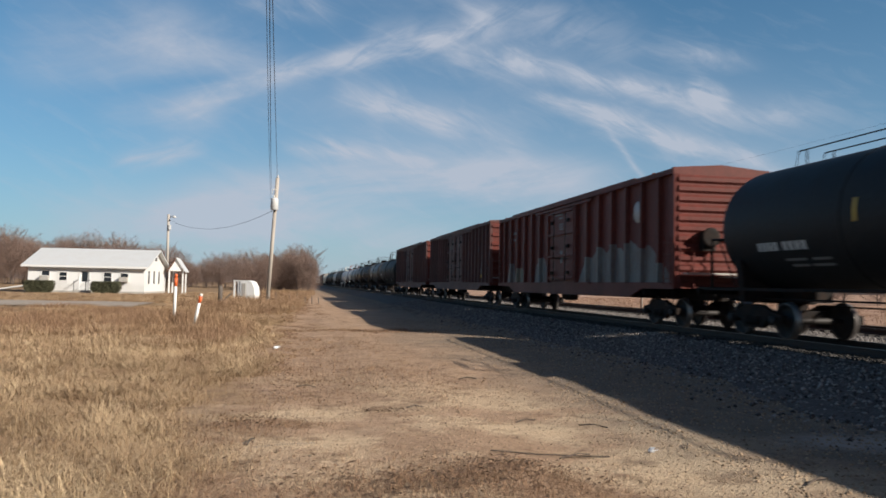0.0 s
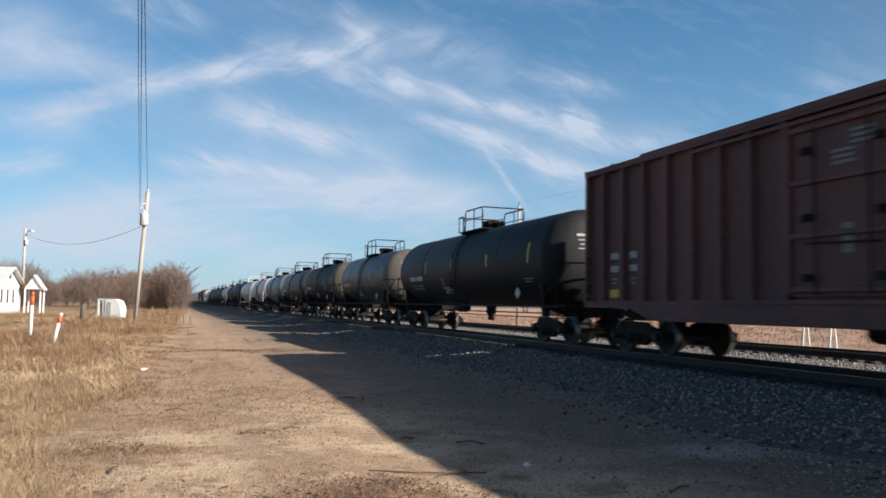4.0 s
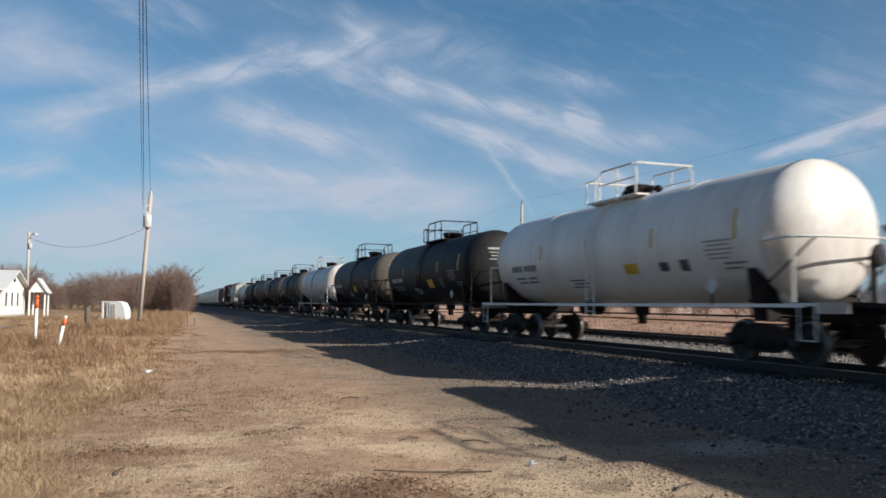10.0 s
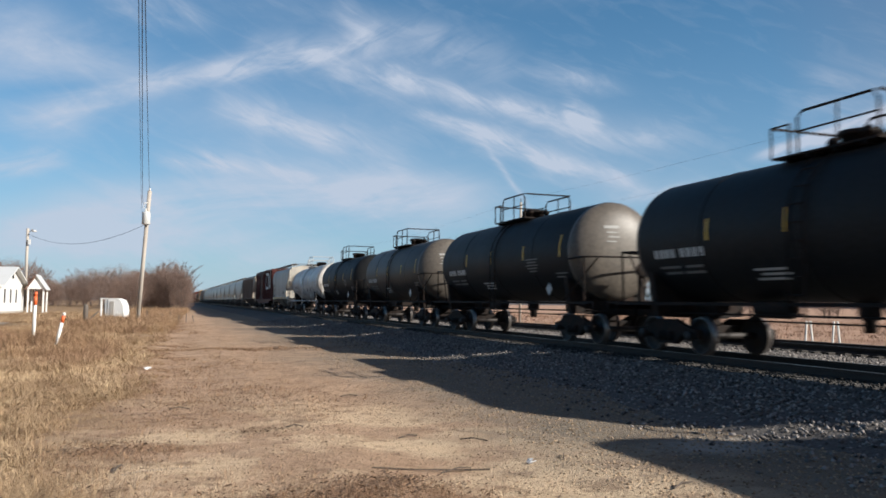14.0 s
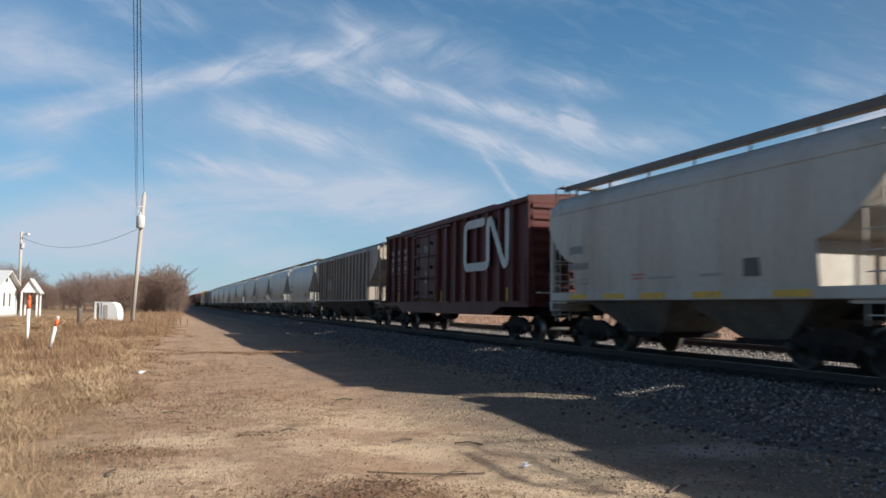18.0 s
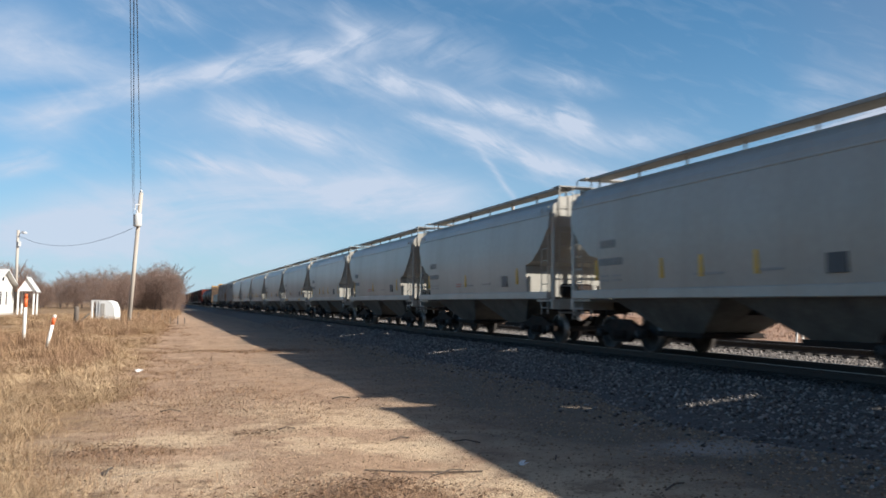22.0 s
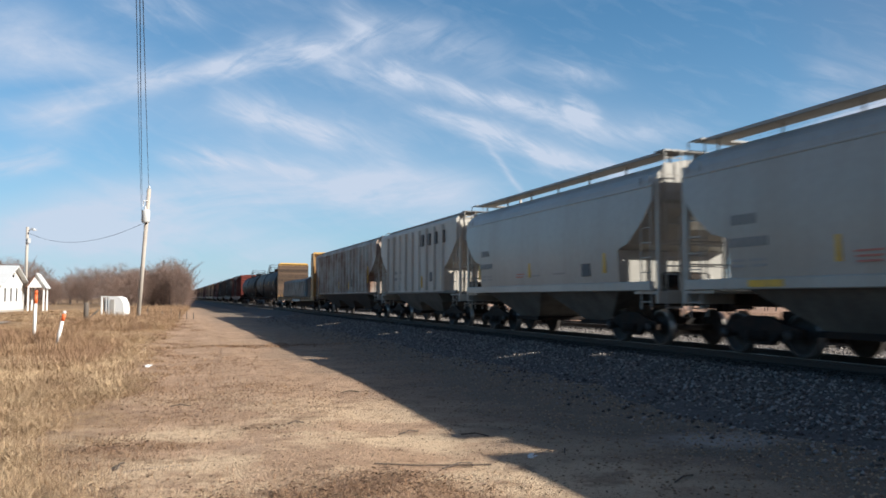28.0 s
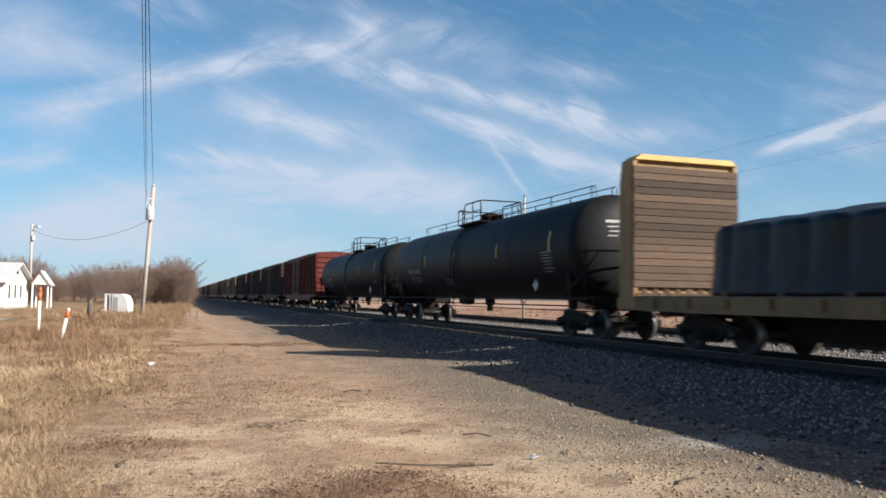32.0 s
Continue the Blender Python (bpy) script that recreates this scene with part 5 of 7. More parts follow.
def make_flatcar(hl):
    car = thing("bulkhead_flatcar", "faded yellow bulkhead flatcar with plank-faced end walls", "flatcar", "freight cars of the train")
    for sx in (-1, 1):
        a = hl - 3.4
        part("side_sill", G().prism([(-hl, 0.78), (-hl, 1.06), (hl, 1.06), (hl, 0.76), (a, 0.72), (-a, 0.72)], 0, sx * 1.46 - 0.05, sx * 1.46 + 0.05), "sillshade", car)
        for k in range(16):
            part("stake_pocket", G().box((sx * 1.54, -hl + 1.6 + k * (2 * hl - 3.2) / 15, 0.93), (0.08, 0.14, 0.2)), "sillshade", car)
    part("deck", G().box((0, 0, 1.06), (2.9, 2 * hl, 0.06)), "deck", car)
    part("centre_sill", G().prism([(-hl, 0.6), (-hl, 1.02), (hl, 1.02), (hl, 0.6), (hl - 4.2, 0.6), (hl - 5.0, 0.22), (-hl + 5.0, 0.22), (-hl + 4.2, 0.6)], 0, -0.32, 0.32), "steel", car, "deep soot-black centre sill")
    part("panel", G().box((-1.52, -2.0, 0.80), (0.02, 4.4, 0.24)), "faintlabel", car, "faded dark panel with bars")
    stencil(car, "label", -1.535, -2.4, 0.80, [[(-1.2, 0.5), (-0.5, 0.4), (0.1, 0.5), (0.9, 0.45), (1.6, 0.5)]], 0.13, 0, 0.005)
    top = 4.42
    for s in (-1, 1):
        yi = s * (hl - (0.75 if s > 0 else 1.3))               # planked face, towards the load
        bh = part("bulkhead", G().box((0, yi + s * 0.12, (1.09 + top) / 2), (2.9, 0.1, top - 1.09)), "flatyellow", car)
        n = 17
        for k in range(n):
            h = (top - 0.15 - 1.3) / n
            part("plank", G().box((random.uniform(-0.01, 0.01), yi, 1.3 + h * (k + 0.5)), (3.06, 0.09, h - 0.012), 0.008), "plank", bh)
        for sx in (-1, 1):
            dp = 0.62 if s > 0 else 1.0
            part("corner_post", G().prism([(yi - s * 0.02, 0.8), (yi + s * dp, 0.8), (yi + s * dp, top - 0.55), (yi + s * (dp - 0.12), top), (yi - s * 0.02, top)], 0, sx * 1.47 - 0.05, sx * 1.47 + 0.05), "flatyellow", bh)
            part("inner_brace", G().prism([(yi + s * 0.15, 1.1), (yi + s * 0.75, 1.1), (yi + s * 0.28, top - 0.1), (yi + s * 0.15, top - 0.1)], 0, sx * 0.5 - 0.04, sx * 0.5 + 0.04), "flatyellow", bh)
        part("top_cap", G().prism([(-1.5, top), (1.5, top), (1.32, top + 0.13), (-1.32, top + 0.13)], 1, min(yi - s * 0.06, yi + s * 0.5), max(yi - s * 0.06, yi + s * 0.5)), "sunyellow", bh)
        for xx in (-0.95, -0.2, 0.5, 1.0):
            part("back_rib", G().prism([(yi + s * 0.17, 1.1), (yi + s * 0.45, 1.1), (yi + s * 0.3, top - 0.02), (yi + s * 0.17, top - 0.02)], 0, xx - 0.05, xx + 0.05), "sunyellow", bh)
        part("cross_beam", G().box((0, yi + s * 0.35, 2.9), (2.9, 0.3, 0.1)), "flatyellow", bh)
        ladder(bh, "flatyellow", -1.05, yi + s * 0.66, 0.9, top, 0.42, "x", 10)
        part("bottom_rail", G().box((0, yi - s * 0.08, 1.13), (2.86, 0.06, 0.05)), "plank", bh, "weathered batten")
        for k in range(9):
            part("batten_block", G().box((-1.3 + k * 0.325, yi - s * 0.08, 1.215), (0.13, 0.06, 0.11)), "plank", bh)
        part("end_platform", G().box((0, s * (hl - 0.3), 1.0), (2.9, 0.6, 0.05)), "flatyellow", car)
        g = G().tube([(-1.4, s * (hl + 0.05), 1.0), (-1.4, s * (hl + 0.05), 2.1), (1.4, s * (hl + 0.05), 2.1), (1.4, s * (hl + 0.05), 1.0)], 0.022, 5)
        part("hand_rail", g, "flatyellow", car)
        make_truck(car, s * (hl - (2.9 if s > 0 else 3.0)))
    make_couplers(car, hl + 0.1)
    return car


def make_load(L):
    """Stacked lumber under a black tarpaulin: pleated sides, a crumpled prow that narrows at the leading end."""
    h = L / 2
    rings = []
    m = 56
    stops = [-h + 0.016 * i for i in range(44)] + [-h + 0.70 + 0.045 * i for i in range(20)]
    y = stops[-1]
    while y < h:
        y = min(h, y + 0.09)
        stops.append(y)
    for y in stops:
        prow = max(0.0, 1 - (y + h) / 1.5)
        tail = max(0.0, 1 - (h - y) / 0.5)
        nose = min(1.0, (y + h) / 0.62 + 0.01)         # the leading face leans back
        drop = 1 - (1 - nose) ** 1.6
        half = 1.32 * (1 - 0.14 * prow ** 2 - 0.10 * tail ** 2)
        side_top = 1.12 + (1.36 - 0.25 * tail ** 3) * drop
        crown = (0.26 + 0.20 * max(0, 1 - abs(y + h - 1.2) / 3.0)) * drop * (1 - 0.6 * tail ** 2)
        ph = (y + 0.25 * noise.noise((y * 0.6, 1.0, 2.0))) / 0.92
        pleat = math.exp(-(((ph - math.floor(ph)) - 0.5) / 0.13) ** 2)
        ring = []
        for k in range(m):
            t = k / (m - 1)
            if t < 0.34:
                u = t / 0.34
                x, z = -half, 1.10 + u * (side_top - 1.10)
                flare = 0.06 * (1 - u) ** 2 + 0.10 * prow * (1 - u)
            elif t > 0.66:
                u = (1 - t) / 0.34
                x, z = half, 1.10 + u * (side_top - 1.10)
                flare = 0.06 * (1 - u) ** 2 + 0.10 * prow * (1 - u)
            else:
                q = (t - 0.34) / 0.32
                x, z = -half + 2 * half * q, side_top + crown * math.sin(math.pi * q)
                u, flare = 1.0, 0.0
            sgn = -1 if x < 0 else 1
            rough = 0.4 + 0.2 * smooth_step(0.0, 0.4, prow)
            fold = 1 - abs(noise.noise((x * 0.8 + 5, y * 1.0 + z * 0.6, z * 0.55 - y * 0.3))) * 2.2
            fine = 1 - abs(noise.noise((x * 2.2, y * 3.6 - z * 2.0, z * 2.4 + 7))) * 2.2
            lump = (0.055 * fold + 0.014 * fine) * rough - 0.06 * pleat * (1 - prow) * (0.3 + 0.7 * u) + 0.05 * noise.noise((x * 0.5, y * 0.55, z * 0.5 + 3))
            nx, nz = (sgn, 0.0) if t < 0.34 or t > 0.66 else (0.25 * sgn, 1.0)
            ring.append((x + sgn * flare + nx * lump, y + (0.05 + 0.10 * prow ** 2) * rough * noise.noise((x * 1.1, 3.1, z * 0.7)) + 0.035 * prow ** 2 * abs(noise.noise((x * 3.1 + z, 9.0, z * 3.3 - x))), max(1.095, z + nz * lump)))
        rings.append(ring)
    load = thing("covered_load", "lumber load wrapped in creased black plastic tarpaulin", "freight load")
    part("tarpaulin", G().loft(rings, True), "tarp", load)
    for k in range(9):
        yy = -h + 0.6 + k * (L - 1.2) / 8
        part("deck_block", G().box((-1.30, yy, 1.13), (0.24, 0.14, 0.09)), "deck", load)
    return load


def red_box_graffiti(car, W, hl, z0, zt):
    """Faded spray paint of uneven outline low on the side, on the sheet and on the posts."""
    for yc, w, h, pm, seed in ((-5.55, 7.6, 1.36, "graffiti", 1.0), (2.9, 1.9, 1.15, "graffiti", 5.0), (6.0, 1.3, 0.75, "graffitiwarm", 9.0), (7.7, 1.5, 1.0, "graffiti", 13.0)):
        def top(y):
            e = max(0.0, 1 - abs(2 * (y - yc) / w) ** 4)
            return z0 + 0.2 + h * e * (0.72 + 0.22 * abs(math.sin(y * 2.3 + seed)) + 0.12 * noise.noise((y * 3, seed, 0)))
        n = int(w / 0.06)
        ys = [yc - w / 2 + w * k / n for k in range(n + 1)]
        vs = [(-W + SHEET - 0.004, y, z0 + 0.17) for y in ys] + [(-W + SHEET - 0.004, y, top(y)) for y in ys]
        part("spray_paint", G().add(vs, [(k, k + 1, n + 2 + k, n + 1 + k) for k in range(n)]), pm, car, "faded spray-painted lettering")
        posts = box_posts(hl, 0.0, 1.62, 1.17)
        for y in posts:
            if abs(y - yc) < w / 2 and abs(y) < hl - 0.3:
                part("spray_paint", G().prism([(-(W - SHEET), y - 0.089), (-(W + 0.0), y - 0.063), (-(W + 0.0), y + 0.063), (-(W - SHEET), y + 0.089)], 2, z0 + 0.17, top(y)), pm, car)
    part("round_emblem", G().lathe([(0.34, 0), (0.34, 0.012)], 0, (-W + SHEET - 0.013, -7.07, zt - 0.98), 24), "label", car, "pale round emblem")


def emblem_ribbon(car, W, hl, z0, zt):
    """A continuous pale ribbon emblem, wide bends, on the half towards the leading end."""
    # drawn from the rear towards the leading end: y falls as the line runs on
    y0, zc, r = -2.8, 3.17, 0.28
    top, bot = zc + 0.79, zc - 0.79
    line = [(y0 - 1.75, top), (y0 - 0.35, top)]
    for k in range(7):
        a = math.pi / 2 * k / 6
        line.append((y0 - r * 1.2 + r * 1.2 * math.sin(a), top - r * 1.2 + r * 1.2 * math.cos(a)))
    for k in range(7):
        a = math.pi / 2 * k / 6
        line.append((y0 - r * 1.2 + r * 1.2 * math.cos(a), bot + r * 1.2 - r * 1.2 * math.sin(a)))
    line += [(y0 - 1.9, bot)]
    for k in range(7):
        a = math.pi / 2 * k / 6
        line.append((y0 - 1.9 - r * math.sin(a), bot + r - r * math.cos(a)))
    x1 = y0 - 1.9 - r
    # up the second letter's first stroke, slanting down across, and up again
    x2 = x1 - 1.62
    line += [(x1, top - 0.22), (x1 - 0.06, top - 0.06), (x1 - 0.22, top - 0.02), (x1 - 0.36, top - 0.14)]
    line += [(x2 + 0.36, bot + 0.14), (x2 + 0.22, bot + 0.02), (x2 + 0.06, bot + 0.06), (x2, bot + 0.22), (x2, top + 0.12)]
    P = [(np.array(a), np.array(b)) for a, b in zip(line, line[1:])]
    cell = 0.03
    ys, zs = np.arange(x2 - 0.4, y0 + 0.4, cell), np.arange(bot - 0.3, top + 0.4, cell)
    yy, zz = np.meshgrid(ys, zs, indexing="ij")
    near = np.full(yy.shape, 9.0)
    for a, b in P:
        d = b - a
        t = np.clip(((yy - a[0]) * d[0] + (zz - a[1]) * d[1]) / max(1e-6, float(d @ d)), 0, 1)
        near = np.minimum(near, np.hypot(yy - a[0] - t * d[0], zz - a[1] - t * d[1]))
    g = G()
    for i in range(len(ys)):
        x = -W - 0.002
        for j in range(len(zs)):
            if near[i, j] < 0.15:
                y, z = float(ys[i]), float(zs[j])
                g.add([(x, y, z), (x, y + cell, z), (x, y + cell, z + cell), (x, y, z + cell)], [(0, 3, 2, 1)])
    part("ribbon_emblem", g, "label", car, "pale grey continuous ribbon emblem")
    glyph = [(k * 0.2 - 0.2, 0.13) for k in range(3)]
    for col in (7.35, 6.3, 5.25):
        stencil(car, "midlabel", -W + SHEET - 0.003, col, 3.55, [glyph, glyph], 0.2, 0.14, 0.005)
        stencil(car, "midlabel", -W + SHEET - 0.003, col, 2.76, [glyph], 0.22, 0.1, 0.005)
        stencil(car, "midlabel", -W + SHEET - 0.003, col, 2.98, [[(0, 0.72)]], 0.03, 0.1, 0.005)
        stencil(car, "midlabel", -W + SHEET - 0.003, col, 2.55, [[(0, 0.72)]], 0.03, 0.1, 0.005)
        stencil(car, "faintlabel", -W + SHEET - 0.003, col, 2.3, [[(0.05, 0.4)], [(0, 0.5)], [(0.1, 0.3)], [(0, 0.45)]], 0.05, 0.12, 0.005)


# body of each car: its leading and its rear end along the track at the start of the clip
REARS = [18.5, 40.1, 61.8, 83.3, 101.4, 115.1, 128.9, 142.6, 156.1, 171.3, 187.4, 201.8, 216.0, 230.1, 243.7, 257.9, 271.2, 284.8, 298.7, 312.1, 329.95,
         348.9, 362.3, 375.6, 388.8, 402.1, 415.5, 428.6, 441.8, 455.2, 468.1, 481.4, 493.85, 513.3, 536.0, 557.2, 577.9]
train = []


def span(i):
    """Half length and middle of the body of car i."""
    tank = i in TANKS
    after_tank = i - 1 in TANKS
    gap = 2.4 if tank and after_tank else (2.1 if tank or after_tank else (2.0 if i in (1, 2, 3) else (1.5 if i in (20, 21) else (1.0 if i >= 32 else 1.28))))
    lead = REARS[i - 1] + gap if i else REARS[0] - 19.0
    return (REARS[i] - lead) / 2, (REARS[i] + lead) / 2


def put(car, y):
    car.matrix_basis = pose(TRACK_X, y, BODY_Z)
    train.append((car, y))
    return car


TANKS = {
    0: dict(paint="black", mark_z=-0.52, mark_y=0.7, long_rail=True, R=1.5, zc=2.52, label="glossy black tank car with long top handrail", fitting="black"),
    4: dict(paint="black", R=1.5, zc=2.5, label="long black tank car with white stencils", patches=((0.2, -0.6, 0.5, 0.4, "faintlabel", ""),)),
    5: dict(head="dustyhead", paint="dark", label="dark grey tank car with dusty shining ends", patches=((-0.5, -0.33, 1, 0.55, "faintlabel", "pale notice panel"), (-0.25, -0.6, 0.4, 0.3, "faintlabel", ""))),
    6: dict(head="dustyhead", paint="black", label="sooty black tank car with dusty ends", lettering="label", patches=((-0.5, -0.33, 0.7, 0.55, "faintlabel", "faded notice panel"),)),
    7: dict(stripes=((-0.85, -0.1, 0.62), (-0.5, -0.6, 0.4), (-0.2, -0.6, 0.4), (0.85, -0.3, 0.4)), paint="dark", label="dark grey tank car with brown patches", patches=((0.42, 0.2, 0.7, 0.75, "rustpatch", "rust-brown patch"), (-0.46, 0.42, 2.2, 0.52, "rustpatch", "rust-brown patch"))),
    8: dict(paint="grey", label="grey tank car with pale weld band", lettering="faintlabel", bands=((0.35, 0.75, "lightgrey", "pale grey band"),), patches=((-0.15, -0.6, 0.7, 0.35, "yellow", "yellow placard"), (-0.6, 0.55, 1.2, 0.9, "dark", "dark notice panel"))),
    9: dict(head="stainedhead", paint="white", rail="redband", label="white tank car with red-brown centre band", lettering="greylabel", bands=((-1.25, 1.25, "redband", "red-brown painted band"),), fitting="steel", frame="steel",
            patches=((-0.5, -0.6, 0.34, 0.25, "darklabel", "dark placard"), (-0.36, -0.6, 0.4, 0.22, "yellow", ""), (-0.68, -0.33, 1, 0.5, "greylabel", "grey notice panel"))),
    10: dict(head="stainedhead", paint="white", rail="white", frame="white", label="white tank car with white rails and dusty ends", lettering="faintlabel",
             patches=((-0.25, -0.6, 0.6, 0.25, "yellow", "yellow placard"), (-0.45, -0.6, 0.35, 0.2, "darklabel", ""), (-0.56, -0.6, 0.32, 0.25, "darklabel", ""), (-0.74, -0.33, 1, 0.45, "greylabel", "grey notice panel"))),
    11: dict(paint="black", label="black tank car with dull brown-black ends", patches=((-0.2, -0.6, 0.7, 0.35, "yellow", "yellow placard"), (-0.45, -0.6, 0.6, 0.4, "faintlabel", ""), (-0.68, -0.33, 1, 0.55, "faintlabel", "notice panel"))),
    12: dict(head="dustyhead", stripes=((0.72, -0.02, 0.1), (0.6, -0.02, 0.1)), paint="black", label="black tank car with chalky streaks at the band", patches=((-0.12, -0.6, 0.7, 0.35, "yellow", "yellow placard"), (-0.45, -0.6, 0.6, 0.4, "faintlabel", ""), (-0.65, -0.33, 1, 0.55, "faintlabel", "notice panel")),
             bands=((0.25, 0.33, "grey", "chalky streak"), (0.55, 0.62, "grey", "chalky streak"))),
    13: dict(head="stainedhead", paint="lightgrey", rail="lightgrey", frame="lightgrey", label="light grey tank car with white end", lettering="greylabel", patches=((-0.55, -0.6, 0.33, 0.24, "darklabel", "dark placard"),)),
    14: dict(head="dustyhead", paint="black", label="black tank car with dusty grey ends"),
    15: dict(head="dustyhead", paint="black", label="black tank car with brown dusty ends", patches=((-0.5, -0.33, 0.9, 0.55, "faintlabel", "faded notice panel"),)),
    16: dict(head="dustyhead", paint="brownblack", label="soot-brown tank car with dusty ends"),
    17: dict(paint="black", label="black tank car with white stencils and yellow marks", patches=((-0.5, -0.33, 0.7, 0.45, "faintlabel", ""),)),
    18: dict(jacket=0.55, head="stainedhead", paint="lightgrey", rail="lightgrey", frame="lightgrey", label="light grey tank car with bright white head", lettering="greylabel",
             patches=((-0.52, -0.6, 0.3, 0.24, "darklabel", "dark placard"), (-0.27, -0.6, 0.34, 0.2, "darklabel", ""), (-0.7, -0.6, 0.9, 0.4, "greylabel", "grey notice panel"))),
    35: dict(paint="black", R=1.5, zc=2.55, long_rail=True, label="long black tank car with top handrail", lettering="faintlabel", dome=0.5,
             patches=((-0.8, -0.33, 0.8, 0.55, "faintlabel", "notice panel"),)),
    36: dict(paint="black", R=1.5, zc=2.55, long_rail=True, label="long black tank car with top handrail", lettering="faintlabel"),
}
HOP_MARKS = [(4.05, 2.53, [[(-0.28, 0.13), (-0.1, 0.13), (0.08, 0.13), (0.26, 0.12)]], 0.2, 0.2, "midgrey"), (3.9, 2.09, [[(-0.4, 0.13), (-0.22, 0.13), (-0.04, 0.13), (0.14, 0.13), (0.32, 0.13), (0.5, 0.12)]], 0.18, 0.2, "midgrey"),
             (3.9, 1.74, [[(-0.2, 0.4), (0.35, 0.35)], [(-0.2, 0.35), (0.35, 0.35)]], 0.05, 0.06, "greylabel"), (0.3, 1.68, [[(0, 0.9)]], 0.05, 0.1, "greylabel"), (-1.4, 1.7, [[(0, 0.7)]], 0.05, 0.1, "greylabel")]


def build_train():
    # a car ahead of those in view, so that its shade falls where it should
    put(make_tank(dict(TANKS[0], half=8.4)), REARS[0] - 19.0 - 2.4 - 8.4)
    for i in (0, 4, 5, 6, 7, 8, 9, 10, 11, 12, 13, 14, 15, 16, 17, 18, 35, 36):
        half, y = span(i)
        put(make_tank(dict(TANKS[i], half=half)), y)
    # boxcars behind the first tank
    half, y = span(1)
    put(make_boxcar(dict(half=half, paint="redbox", door=1.62, doors=1, door_y=0.0, pitch=1.17, top=4.4, end_ribs=11, dressing=red_box_graffiti, label="faded red boxcar with spray-painted lower side",
                         stencils=((0.3, 3.95, [[(0, 0.9)], [(-0.2, 0.5)]], 0.07, 0.08, "faintlabel"), (7.6, 3.6, [[(-0.4, 0.5), (0.3, 0.4)], [(-0.3, 0.6)]], 0.12, 0.2, "faintlabel")),
                         patches=((-7.4, 1.55, 0.5, 0.6, "faintlabel", "notice panel"),), reflectors=())), y)
    for i in (2, 3):
        half, y = span(i)
        put(make_boxcar(dict(half=half, paint="brownbox", door=2.55, doors=2, door_y=0.0, pitch=0.9, top=4.55, end_ribs=7, endpaint="redbox", label="dull brown boxcar with double sliding doors", tall_ladder=False,
                             stencils=((0.9, 4.0, [[(0, 0.5)], [(0, 0.45)], [(0, 0.5)]], 0.05, 0.05, "faintlabel"),
                                       (8.1, 2.3, [[(-0.42, 0.3), (0.42, 0.36)], [(-0.42, 0.3), (0.42, 0.36)]], 0.16, 0.16, "midlabel"), (8.1, 1.72, [[(-0.42, 0.25), (0.42, 0.25)], [(-0.42, 0.2), (0.42, 0.22)]], 0.05, 0.05, "faintlabel"), (-7.45, 2.75, [[(0, 0.42)]] * 6, 0.05, 0.1, "faintlabel")),
                             patches=((-7.45, 1.85, 0.42, 0.32, "faintlabel", "notice panel"), (-7.45, 1.55, 0.42, 0.22, "yellow", ""), (8.5, 1.36, 0.4, 0.2, "yellow", ""), (-3.05, 1.3, 0.4, 0.1, "rustpatch", ""), (-4.9, 1.3, 0.4, 0.1, "rustpatch", "")))), y)
    half, y = span(20)
    put(make_boxcar(dict(half=half, paint="cnbox", door=1.55, doors=1, door_y=2.0, pitch=1.05, top=4.38, end_ribs=9, endpaint="cnbox", dressing=emblem_ribbon, label="oxide red boxcar with pale ribbon emblem",
                         reflectors=(-6.3, -2.4, 0.2, 4.0, 6.2), stencils=((2.4, 3.5, [[(-0.5, 0.45), (0.6, 0.5)], [(-0.5, 0.4), (0.6, 0.4)]], 0.05, 0.06, "faintlabel"),),
                         patches=((-1.2, 1.7, 0.6, 0.5, "darkbox", "dark patch"),))), y)
    # covered hoppers
    half, y = span(19)
    put(make_hopper(dict(half=half, paint="gatx", round=True, walk=0.2, skirt=0.16, walkpaint="walkway", label="pale cream two-bay covered hopper with brown stencils", stencils=HOP_MARKS + [(1.2, 1.78, [[(0, 0.5)], [(0, 0.45)]], 0.04, 0.05, "redlabel")],
                         patches=((-2.6, 1.8, 0.4, 0.34, "darklabel", "dark placard"),), sill_marks=(-3.6, -1.3, 0.6, 2.2, 4.0))), y)
    half, y = span(21)
    put(make_hopper(dict(half=half, paint="hopperdull", round=False, walk=0.12, skirt=0.14, walkpaint="walkway", posts=17, bays=3, overhang=1.75, eave=3.95, ridge=4.2, label="dull grey ribbed three-bay covered hopper", hatches=10,
                         stencils=((6.4, 2.5, [[(-0.4, 0.3), (0.3, 0.4)], [(0, 0.8)]], 0.16, 0.2, "faintlabel"),), patches=((-5.4, 1.95, 0.6, 0.5, "faintlabel", "pale placard"), (3.6, 2.3, 0.9, 0.6, "lightgrey", "pale repainted patch")),
                         reflectors=((-3.2, 1.8, 0.5), (0.2, 1.8, 0.5), (2.8, 1.8, 0.5), (5.6, 1.8, 0.5)), baypaint="deepbayshade", postpaint="rustpost")), y)
    variants = []
